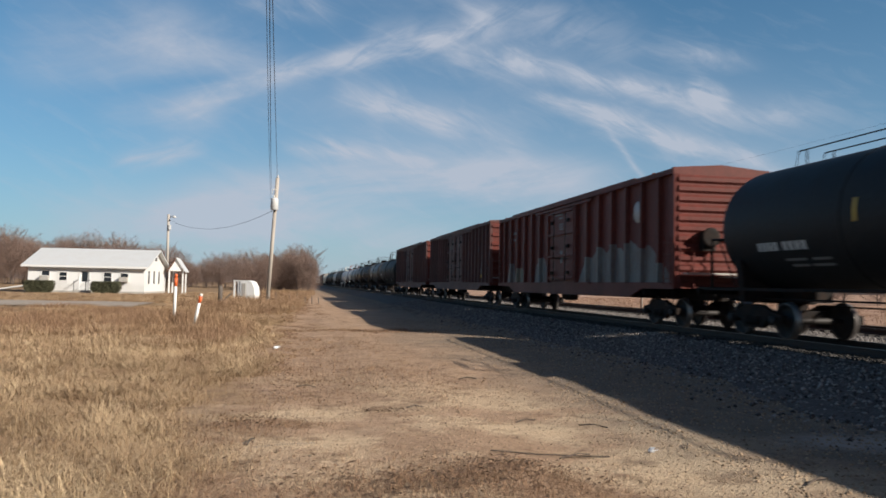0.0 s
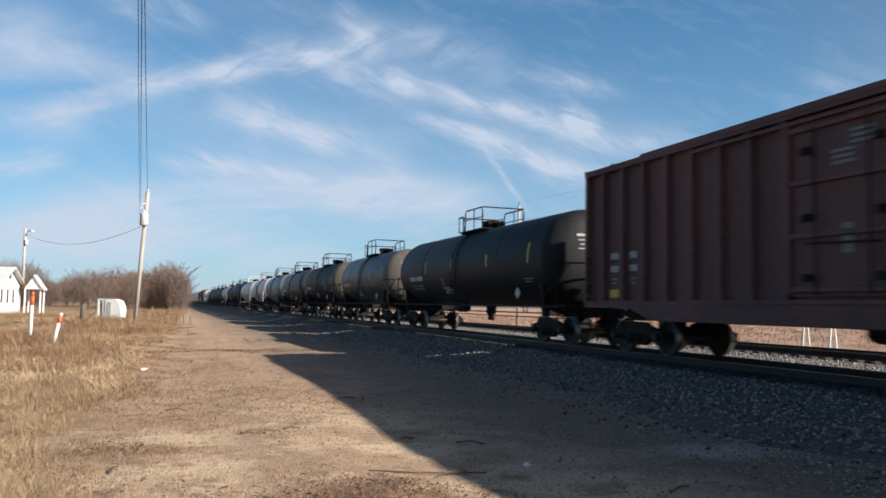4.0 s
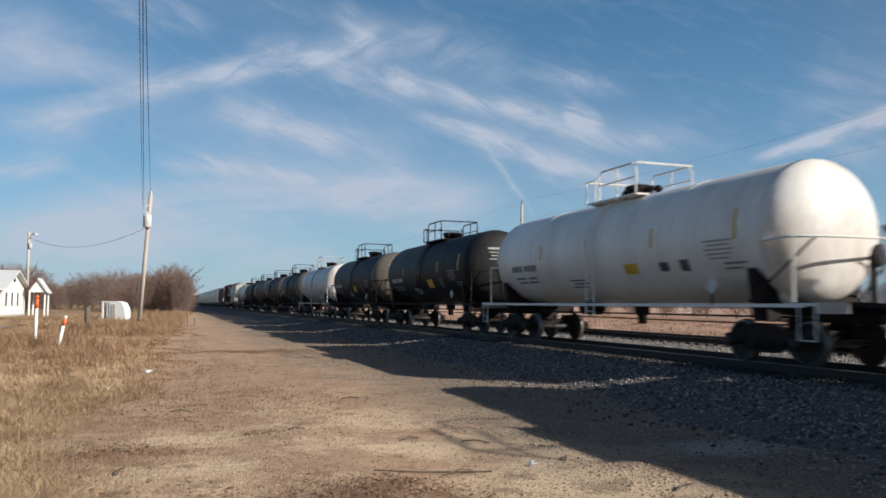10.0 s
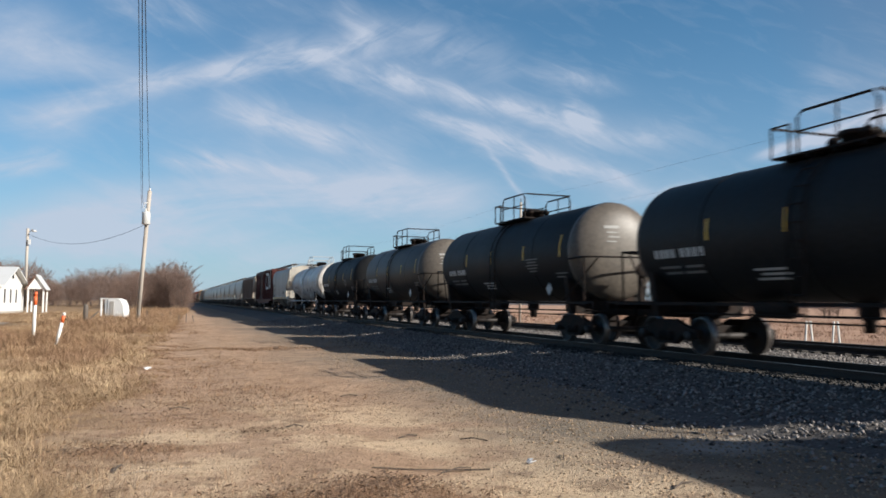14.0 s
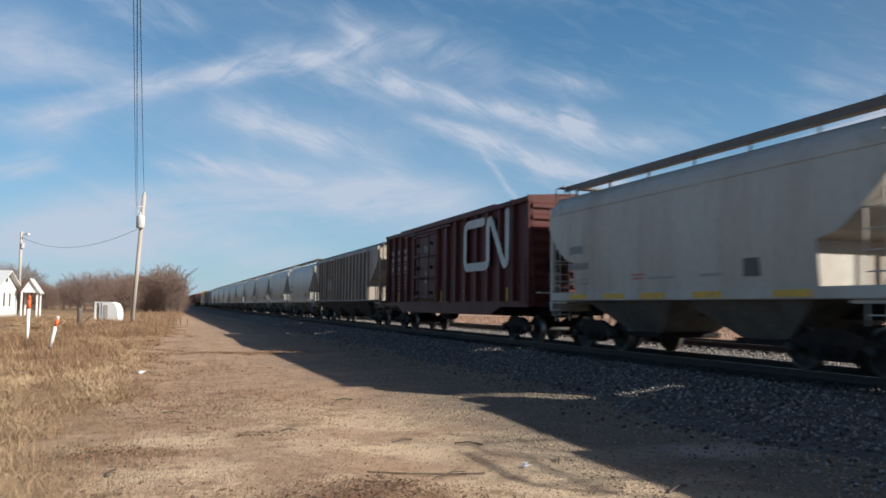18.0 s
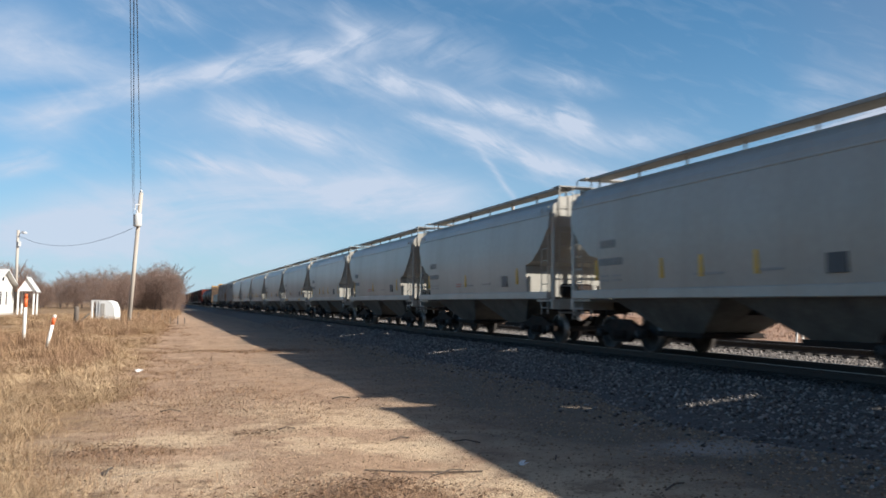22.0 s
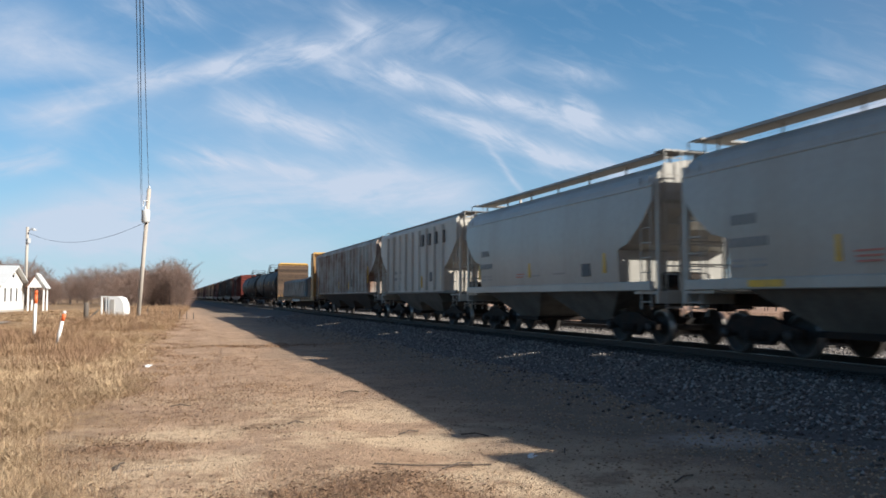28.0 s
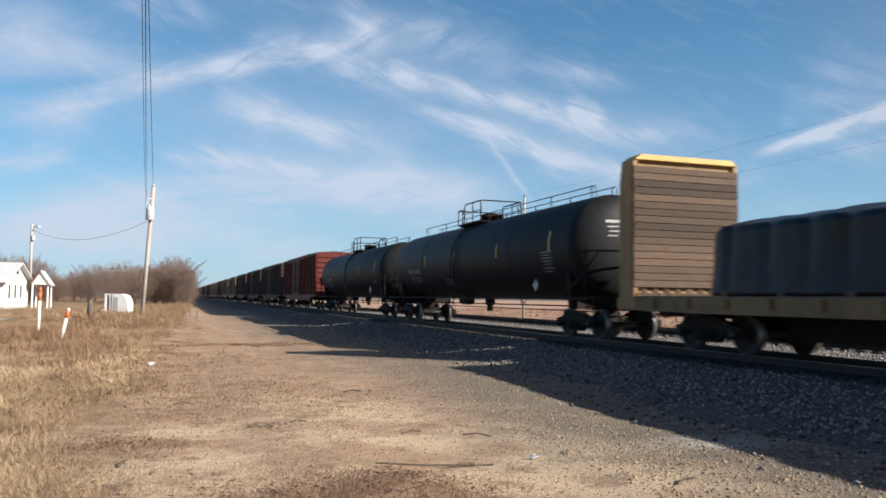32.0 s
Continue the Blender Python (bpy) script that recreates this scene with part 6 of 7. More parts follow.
    for k in range(3):
        half, y = span(22 + k)
        extra = [[(1.2, 1.78, [[(0, 0.55)], [(0, 0.5)], [(0, 0.45)]], 0.035, 0.05, "redlabel")], [], [(1.2, 1.75, [[(0, 0.5)], [(0.05, 0.45)]], 0.035, 0.05, "redlabel")]][k]
        refl = [((-4.0, 1.9, 0.5), (1.8, 1.85, 0.45)), ((-4.2, 1.85, 0.45), (-1.1, 1.85, 0.45), (0.5, 1.85, 0.45), (1.85, 1.85, 0.45), (4.6, 1.9, 0.5)), ((-3.9, 1.9, 0.5), (0.5, 1.85, 0.42), (4.6, 1.9, 0.5))][k]
        variants.append(put(make_hopper(dict(half=5.98, paint="hopper", round=True, label=["pale grey two-bay covered hopper with red stencils", "pale grey two-bay covered hopper with yellow reflectors", "pale grey two-bay covered hopper with dark stencils"][k],
                                             stencils=HOP_MARKS + extra, patches=((-2.95, 1.75, 0.42, 0.34, "darklabel", "dark placard"),), reflectors=refl, sill_marks=(-3.0, 3.5) if k == 0 else ())), y))
    for i in range(25, 32):
        half, y = span(i)
        put(copy_thing(variants[(i * 2) % 3], pose(TRACK_X, y, BODY_Z)), y)
    half, y = span(32)
    h = make_hopper(dict(half=half, paint="gatx", round=False, walk=0.12, skirt=0.1, walkpaint="walkway", posts=9, bays=2, eave=4.0, ridge=4.25, label="cream ribbed covered hopper with dark block lettering bars",
                         stencils=((2.2, 2.2, [[(0, 0.5), (0.7, 0.5)], [(0, 0.5), (0.7, 0.5)]], 0.14, 0.16, "faintlabel"),), patches=((-2.7, 1.9, 0.5, 0.4, "darklabel", "dark placard"),),
                         reflectors=((-4.0, 1.9, 0.8), (-1.4, 1.7, 0.5), (1.2, 1.7, 0.5)), baypaint="bayshade"))
    stencil(h, "darklabel", -1.585, -2.85, 3.5, [[(-1.4, 0.3), (-0.45, 0.3), (0.45, 0.32), (1.4, 0.34)]], 0.5, 0, 0.045, "dark block letter shapes", "block_marks")
    put(h, y)
    half, y = span(33)
    put(make_hopper(dict(half=half, paint="rusty", round=False, walk=0.12, skirt=0.14, walkpaint="walkway", posts=18, bays=3, overhang=1.9, eave=3.95, ridge=4.2, label="rust-stained pale ribbed three-bay covered hopper", hatches=10,
                         stencils=((7.1, 2.2, [[(-0.5, 0.35), (0.4, 0.45)], [(-0.5, 0.5), (0.4, 0.5)]], 0.16, 0.18, "faintlabel"),), patches=((-4.6, 1.95, 0.5, 0.42, "faintlabel", "pale placard"), (-3.4, 1.9, 0.7, 0.5, "dark", "dark patch"), (0.6, 1.7, 0.9, 0.4, "hopperdull", "dull patch")),
                         reflectors=((-7.4, 2.3, 0.9), (-2.6, 1.75, 0.5), (0.4, 1.75, 0.5), (3.2, 1.75, 0.5), (5.6, 1.75, 0.5)), baypaint="deepbayshade")), y)
    half, y = span(34)
    put(make_flatcar(half), y)
    put(make_load(13.7), 525.85)
    # the tail: boxcars into the distance
    rear = REARS[-1] + 0.1
    kinds = {}
    order = ["redbox", "darkbox", "darkbox", "brownbox", "tanbox", "tanbox", "brownbox", "tanbox"]
    for k in range(20):
        pm = order[k] if k < len(order) else ("tanbox", "brownbox")[k % 2]
        y = rear + 2.0 + 9.5
        if pm not in kinds:
            kinds[pm] = make_boxcar(dict(half=9.5, paint=pm, door=2.4, doors=2, door_y=1.5, pitch=1.2, top=4.4, end_ribs=8, endpaint=pm,
                                         label={"redbox": "bright red boxcar with corrugated ends", "darkbox": "dark sooty boxcar with sliding doors", "brownbox": "brown boxcar with sliding doors", "tanbox": "faded tan boxcar with sliding doors"}[pm]))
            put(kinds[pm], y)
        else:
            put(copy_thing(kinds[pm], pose(TRACK_X, y, BODY_Z)), y)
        rear += 21.0


build_train()

# ---- buildings and fixtures on the left ----
def build_house():
    """Single-storey white cottage with a low gable roof, seen from its long side."""
    L, D, eave, ridge = 10.05, 8.0, 2.42, 3.98
    x1, y0 = -13.55, 75.0
    gz = ground_z(-18, 76)
    h = thing("cottage", "white-sided single-storey cottage with pale metal roof", "house", m=pose(x1, y0, gz, 0, 0, -4))
    # walls with openings: the front wall is built from pieces round its windows and door
    openings = [(-8.55, 1.0, 1.95, 0.75), (-7.05, 1.05, 1.85, 0.72), (-5.2, 0.05, 1.95, 0.8), (-3.2, 1.0, 1.9, 0.75), (-1.75, 1.0, 1.85, 0.75)]

    def wall_x(name, y, openings):
        g = G()
        edge = -L
        for xc, zb, zt, w in sorted(openings):
            g.box(((edge + xc - w / 2) / 2, y, eave / 2), (xc - w / 2 - edge, 0.16, eave))
            if zb > 0.1:
                g.box((xc, y, zb / 2), (w, 0.16, zb))
            g.box((xc, y, (zt + eave) / 2), (w, 0.16, eave - zt))
            edge = xc + w / 2
        g.box((edge / 2, y, eave / 2), (-edge, 0.16, eave))
        return part(name, g, "siding", h)

    wall_x("front_wall", 0.08, openings)
    part("back_wall", G().box((-L / 2, D, eave / 2), (L, 0.16, eave)), "siding", h)
    for xx in (-L + 0.08, -0.08):
        part("gable_wall", G().prism([(0.16, 0), (D - 0.08, 0), (D - 0.08, eave), (D / 2, ridge - 0.05), (0.16, eave)], 0, xx - 0.08, xx + 0.08), "siding", h)
    for k in range(12):
        part("siding_board", G().box((-L / 2, -0.012, 0.1 + k * 0.07), (L, 0.02, 0.012)), "siding", h)
    for s in (0, 1):
        ya, yb = (-0.45, D / 2) if s == 0 else (D + 0.45, D / 2)
        za = eave - 0.12
        part("roof_slope", G().prism([(ya, za), (ya, za + 0.12), (yb, ridge + 0.14), (yb, ridge)], 0, -L - 0.45, 0.45), "roof", h)
    part("fascia", G().box((-L / 2, -0.47, eave - 0.08), (L + 0.9, 0.04, 0.17)), "siding", h)
    for k, (xc, zb, zt, w) in enumerate(openings):
        if zb < 0.1:
            d = part("door", G().box((xc, 0.1, (zb + zt) / 2), (w, 0.05, zt - zb)), "siding", h, "white door with dark pane")
            part("pane", G().box((xc, 0.07, 1.45), (w * 0.6, 0.02, 0.9)), "glass", d)
            part("door_frame", G().box((xc - w / 2 - 0.04, -0.01, 1.03), (0.08, 0.05, 2.1)).box((xc + w / 2 + 0.04, -0.01, 1.03), (0.08, 0.05, 2.1)), "siding", d)
            continue
        wn = part("window", G().box((xc, 0.10, (zb + zt) / 2), (w, 0.02, zt - zb)), "glass", h, "dark window pane")
        g = G()
        for s in (-1, 1):
            g.box((xc + s * w / 2, -0.01, (zb + zt) / 2), (0.09, 0.06, zt - zb + 0.1)).box((xc, -0.01, (zb + zt) / 2 + s * (zt - zb) / 2), (w + 0.1, 0.06, 0.09))
        part("window_frame", g, "siding", wn)
        part("sash_bar", G().box((xc, 0.06, (zb + zt) / 2), (w, 0.04, 0.05)), "siding", wn)
        if k in (0, 4):
            part("air_conditioner", G().box((xc, -0.2, zb + 0.25), (0.72, 0.5, 0.45), 0.03), "concrete", wn, "boxy window air conditioner")
    for k in range(3):
        yy = 1.5 + k * 1.9
        wn = part("window", G().box((0.005, yy, 1.5), (0.02, 0.65, 1.2)), "glass", h, "narrow dark gable window")
        part("window_frame", G().box((0.02, yy - 0.36, 1.5), (0.05, 0.08, 1.3)).box((0.02, yy + 0.36, 1.5), (0.05, 0.08, 1.3)).box((0.02, yy, 2.13), (0.05, 0.8, 0.08)), "siding", wn)
    part("vent", G().box((0.02, D / 2, 3.3), (0.05, 0.5, 0.45)), "glass", h, "dark gable vent")
    part("foundation", G().box((-L / 2, D / 2, 0.02), (L + 0.06, D + 0.06, 0.3)), "concrete", h)
    part("entry_steps", G().box((-5.2, -0.55, 0.1), (1.3, 0.9, 0.3)).box((-5.2, -1.1, 0.02), (1.3, 0.4, 0.2)), "concrete", h)
    part("step_rail", G().tube([(-5.7, -1.2, 0), (-5.7, -1.2, 1.0), (-5.7, -0.1, 1.15)], 0.03).tube([(-4.7, -1.2, 0), (-4.7, -1.2, 1.0), (-4.7, -0.1, 1.15)], 0.03), "wire", h)
    part("ramp", G().prism([(-L - 3.2, 0.02), (-L - 0.05, 0.55), (-L - 0.05, 0.65), (-L - 3.2, 0.12)], 1, -0.2, 1.0), "siding", h, "white sloping ramp")
    # small gabled porch beyond the gable end
    p = thing("porch_shelter", "small white gabled shelter on posts beside the cottage", "shelter", m=pose(-12.46, 82.0, gz))
    for xx in (0.0, 1.3):
        for yy in (0.0, 2.2):
            part("post", G().box((xx, yy, 1.1), (0.14, 0.14, 2.2), 0.02), "siding", p)
    for s in (0, 1):
        xa, xb = ((-0.25, 0.65), (1.55, 0.65))[s]
        part("roof_slope", G().prism([(xa, 2.1), (xa, 2.2), (xb, 3.55), (xb, 3.43)], 1, -0.3, 2.5), "rustpatch" if s == 0 else "roof", p, "rusty brown roofing" if s == 0 else "")
    part("gable", G().prism([(-0.1, 2.2), (1.4, 2.2), (0.65, 3.4)], 1, -0.1, -0.04), "siding", p)
    # clipped hedges
    for xx, w in ((-8.35 - 13.55, 2.3), (-2.9 - 13.55, 2.4)):
        rng = random.Random(int(w * 10) + int(xx))
        hd = thing("hedge_shrub", "clipped dark green hedge shrub by the cottage wall", "shrub", "hedges by the cottage", pose(xx, y0 - 1.6, gz))
        g = G().prism([(-w * 0.36, 0.02), (w * 0.36, 0.02), (w * 0.46, 0.35), (w * 0.47, 0.8), (w * 0.42, 0.95), (-w * 0.42, 0.95), (-w * 0.47, 0.8), (-w * 0.46, 0.35)], 1, -0.45, 0.45)
        part("branches", g, "hedge", hd)
        vs, fs = [], []
        for k in range(2600):
            side = rng.random()
            px, py, pz = rng.uniform(-w / 2, w / 2), rng.uniform(-0.55, 0.55), rng.uniform(0.02, 1.02)
            if side < 0.45:
                py = -0.5 + rng.uniform(-0.06, 0.04)
            elif side < 0.85:
                pz = 0.97 + rng.uniform(-0.05, 0.07)
            else:
                px = rng.choice((-1, 1)) * w / 2 + rng.uniform(-0.05, 0.05)
            px *= 0.74 + 0.26 * smooth_step(0.0, 0.45, pz) - 0.08 * smooth_step(0.8, 1.0, pz)
            a, b = Vector((rng.uniform(-1, 1), rng.uniform(-1, 1), rng.uniform(-1, 1))).normalized() * 0.06, Vector((rng.uniform(-1, 1), rng.uniform(-1, 1), rng.uniform(-1, 1))).normalized() * 0.05
            c = Vector((px, py, pz))
            i = len(vs)
            vs += [c - a, c + b, c + a, c - b]
            fs.append((i, i + 1, i + 2, i + 3))
        part("leaves", G().add(vs, fs), "hedge", hd)
    # paved lane before the cottage
    g = Geo()
    xs = stations([(-70, -7.4, 1.5)])
    g.v = [(x, y + 0.02 * x, ground_z(x, y) + 0.05) for x in xs for y in (43.5, 46.5, 50.8)]
    g.f = [(i * 3 + j, (i + 1) * 3 + j, (i + 1) * 3 + j + 1, i * 3 + j + 1) for i in range(len(xs) - 1) for j in range(2)]
    g.s = [True] * len(g.f)
    solid("lane", g, "lane", "pale grey paved lane before the cottage", "road", kind="structure")


build_house()


def catenary(a, b, sag, n=18):
    a, b = Vector(a), Vector(b)
    return [a.lerp(b, k / n) - Vector((0, 0, 4 * sag * (k / n) * (1 - k / n))) for k in range(n + 1)]


def build_poles():
    base = (-2.0, 58.0, ground_z(-1.9, 58) - 0.2)
    top = (-1.52, 58.0, 9.15)
    p = thing("utility_pole", "leaning weathered wooden utility pole with transformer", "utility pole", "utility poles")
    part("pole_shaft", G().tube([base, top], 0.14, 10), "pole", p)
    tx = part("transformer", G().lathe([(0.05, 0.92), (0.27, 0.85), (0.28, 0.8), (0.28, 0.05), (0.24, 0)], 2, (-1.68, 57.62, 6.75), 16), "xfmr", p, "pale grey transformer can")
    part("bushing", G().lathe([(0.05, 0), (0.07, 0.05), (0.04, 0.22)], 2, (-1.72, 57.6, 7.65), 8), "xfmr", tx)
    part("fuse_cutout", G().tube([(-1.6, 57.85, 8.3), (-1.85, 57.7, 8.25), (-1.87, 57.7, 7.9)], 0.04), "xfmr", p)
    part("insulator", G().lathe([(0.04, 0), (0.08, 0.08), (0.05, 0.2)], 2, (-1.52, 58, 9.15), 8), "xfmr", p)
    for k, (z, x) in enumerate(((9.2, -1.54), (8.3, -1.95), (7.6, -1.98))):
        solid("overhead_wire", G().tube(catenary((x, 58, z), ((-0.25, 0.0, -0.04)[k], -8, z + 0.5), 0.45 + 0.12 * k), (0.012, 0.012, 0.008)[k], 5), "wire", "black overhead wire strung between poles", "wire", "overhead wires")
    q = thing("utility_pole", "short weathered service pole behind the cottage", "utility pole", "utility poles")
    part("pole_shaft", G().tube([(-13.3, 86, 0.4), (-13.35, 86, 8.45)], 0.13, 10), "pole", q)
    part("lamp_arm", G().tube([(-13.35, 86, 8.0), (-12.9, 85.7, 8.3), (-12.7, 85.6, 8.25)], 0.04), "pole", q)
    part("lamp_head", G().lathe([(0.08, 0.2), (0.2, 0.1), (0.22, 0)], 2, (-12.7, 85.6, 8.1), 10), "xfmr", q)
    part("meter_box", G().box((-13.15, 85.8, 7.1), (0.25, 0.2, 0.5), 0.02), "xfmr", q)
    solid("service_wire", G().tube(catenary((-13.3, 86, 7.9), (-1.8, 58, 6.75), 1.15), 0.014, 5), "wire", "black service wire sagging between poles", "wire", "overhead wires")
    # line of poles beyond the track
    r = thing("utility_pole", "thin dark utility pole beyond the track", "utility pole", "utility poles")
    part("pole_shaft", G().tube([(25.0, 54.0, 0), (25.05, 54.0, 9.3)], 0.1, 8), "pole", r)
    part("pin", G().tube([(25.05, 54, 9.3), (25.05, 54, 9.6)], 0.03), "darkpole", r)
    rr = thing("utility_pole", "thin dark utility pole beyond the track", "utility pole", "utility poles")
    part("pole_shaft", G().tube([(25.0, -2.0, 0), (25.0, -2.0, 9.5)], 0.12, 8), "darkpole", rr)
    for z, x in ((9.5, 25.0), (8.2, 25.1)):
        solid("overhead_wire", G().tube(catenary((x, 54, z), (x, -2, z), 0.5), 0.0035, 5), "wire", "thin wire strung beyond the track", "wire", "overhead wires")
        solid("overhead_wire", G().tube(catenary((x, 54, z), (x, 114, z), 0.5), 0.0035, 5), "wire", "thin wire strung beyond the track", "wire", "overhead wires")


build_poles()


def build_markers():
    for (x, y, lean, tilt, h) in ((-4.62, 32.0, 0.5, 0, 1.85), (-3.37, 27.7, 11, 3, 1.24)):
        m = thing("marker_post", "white plastic marker post with orange band" + (", leaning" if lean > 3 else ""), "marker post", "marker posts", pose(x, y, ground_z(x, y) - 0.05, tilt, lean, 0))
        w = 0.055 if h > 1.5 else 0.05
        part("shaft", G().lathe([(w, 0), (w, h * 0.74)], 2, (0, 0, 0), 14), "postwhite", m)
        part("orange_band", G().lathe([(w + 0.004, h * 0.74), (w + 0.004, h * 0.92)], 2, (0, 0, 0), 14), "postorange", m, "orange reflective band")
        part("cap", G().lathe([(w, h * 0.92), (w, h * 0.985), (w * 0.6, h)], 2, (0, 0, 0), 14), "postwhite" if lean > 3 else "postorange", m)
    x, y = -4.55, 50.0
    g = ground_z(x, y)
    p = thing("wooden_post", "squat weathered wooden post with leaning brace", "post")
    part("post_shaft", G().lathe([(0.14, -0.1), (0.135, 0.95), (0.12, 1.12), (0.05, 1.15)], 2, (x, y, g), 12), "darkpole", p)
    part("brace", G().tube([(x + 0.7, y, g + 0.75), (x + 0.1, y, g + 0.2)], 0.05), "darkpole", p)
    # row of thin fence stakes near the pole
    for k in range(9):
        xx, yy = -2.6 + k * 0.55, 60.0 + 1.2 * (k % 3)
        hh = (0.9, 0.7, 1.0, 0.6, 0.8, 0.95, 0.7, 0.75, 0.6)[k]
        gz = ground_z(xx, yy)
        solid("fence_stake", G().tube([(xx, yy, gz - 0.1), (xx + random.uniform(-0.1, 0.1), yy, gz + hh * 0.8)], 0.035), "darkpole", "thin grey weathered fence stake", "stake", "fence stakes")
    # white cabinet with an open frame beside it
    x, y = -4.45, 61.0
    g = ground_z(x, y)
    c = thing("roadside_cabinet", "white rounded utility cabinet with an open frame", "cabinet", m=pose(x, y, g, 0, 0, -20))
    part("cabinet_body", G().prism([(0.35, 0), (1.55, 0), (1.45, 0.9), (1.25, 1.3), (0.95, 1.42), (0.35, 1.42)], 1, 0, 1.0), "siding", c)
    part("frame", G().box((-0.15, 0.1, 0.68), (0.1, 0.1, 1.36)).box((0.2, 0.1, 0.68), (0.1, 0.1, 1.36)).box((0.02, 0.1, 1.38), (0.5, 0.1, 0.1)), "siding", c)
    part("door_panel", G().box((0.65, -0.015, 0.65), (0.3, 0.03, 1.1)), "concrete", c)
    part("grey_back", G().box((-0.02, 0.6, 0.65), (0.35, 0.05, 1.25)), "concrete", c)
    # white stake pairs beyond the track
    for bx, by in ((21.96, 22.58), (22.37, 21.75)):
        s = thing("white_stakes", "pair of white painted stakes leaning together beyond the track", "stakes", "white stakes beyond the track")
        for d in (-0.14, 0.14):
            part("stake", G().box((bx + d, by, 0.55), (0.06, 0.06, 1.1), 0.01, Euler((0, radians(-d * 40), 0)).to_matrix()), "postwhite", s)


build_markers()


# ---- trees: bare, brown, twiggy ----
def bare_tree(seed, height, spread, twigs):
    """Meshes of one leafless tree: tapered trunk and limbs, and a crown of very many fine twigs."""
    rng = random.Random(seed)
    limbs, lines = G(), []
    for stem in range(rng.choice((2, 3, 4))):
        base = Vector((rng.uniform(-0.7, 0.7), rng.uniform(-0.7, 0.7), -0.2))
        h = height * rng.uniform(0.55, 0.8)
        lean = Vector((rng.uniform(-0.16, 0.16), rng.uniform(-0.16, 0.16), 1)).normalized()
        pts, p, d = [base], base.copy(), lean.copy()
        for k in range(7):
            d = (d + Vector((rng.uniform(-0.13, 0.13), rng.uniform(-0.13, 0.13), 0.05))).normalized()
            p = p + d * h / 7
            pts.append(p.copy())
        for k in range(7):
            limbs.tube([pts[k], pts[k + 1]], height * 0.008 * (1 - k / 7.6), 4)
        for _ in range(17):
            t = rng.uniform(0.12, 0.97)
            k = min(6, int(t * 7))
            q = pts[k].lerp(pts[k + 1], t * 7 - k)
            a = rng.uniform(0, 2 * math.pi)
            out = Vector((math.cos(a), math.sin(a), rng.uniform(0.35, 1.3))).normalized()
            ln = height * spread * rng.uniform(0.22, 0.42) * (0.45 + 1.1 * math.sin(math.pi * min(1, t * 0.8 + 0.12)))
            m1 = q + out * ln * 0.55
            e = m1 + (out + Vector((rng.uniform(-0.4, 0.4), rng.uniform(-0.4, 0.4), 0.35))).normalized() * ln * 0.45
            limbs.tube([q, m1, e], height * 0.0022, 3)
            lines += [(q, m1), (m1, e), (m1, e)]
        lines.append((pts[5], pts[7]))
    vs, fs = [], []
    for n in range(twigs):
        p, q = rng.choice(lines)
        a = p.lerp(q, rng.random())
        if n % 5 > 1:                   # fine brush that rounds the crown out
            u = Vector((rng.gauss(0, 1), rng.gauss(0, 1), rng.gauss(0, 1))).normalized() * rng.random() ** 0.45
            a = Vector((u.x * height * spread * 0.40, u.y * height * spread * 0.40, height * (0.46 + 0.44 * u.z) + rng.gauss(0, 0.03) * height))
            q = a + Vector((u.x * 0.5, u.y * 0.5, 1.3 + u.z))
            p = a
        d = ((q - p).normalized() * 0.7 + Vector((rng.uniform(-1, 1), rng.uniform(-1, 1), rng.uniform(-0.3, 1.0)))).normalized()
        ln = rng.uniform(0.25, 0.9) * height * 0.075
        w = d.cross(Vector((rng.uniform(-1, 1), rng.uniform(-1, 1), rng.uniform(-1, 1)))).normalized() * rng.uniform(0.006, 0.013) * height / 8
        i = len(vs)
        vs += [a - w, a + w, a + d * ln]
        fs.append((i, i + 1, i + 2))
    return limbs.mesh("trunk", M["bark"]), G().add(vs, fs).mesh("crown", M["twigs"])


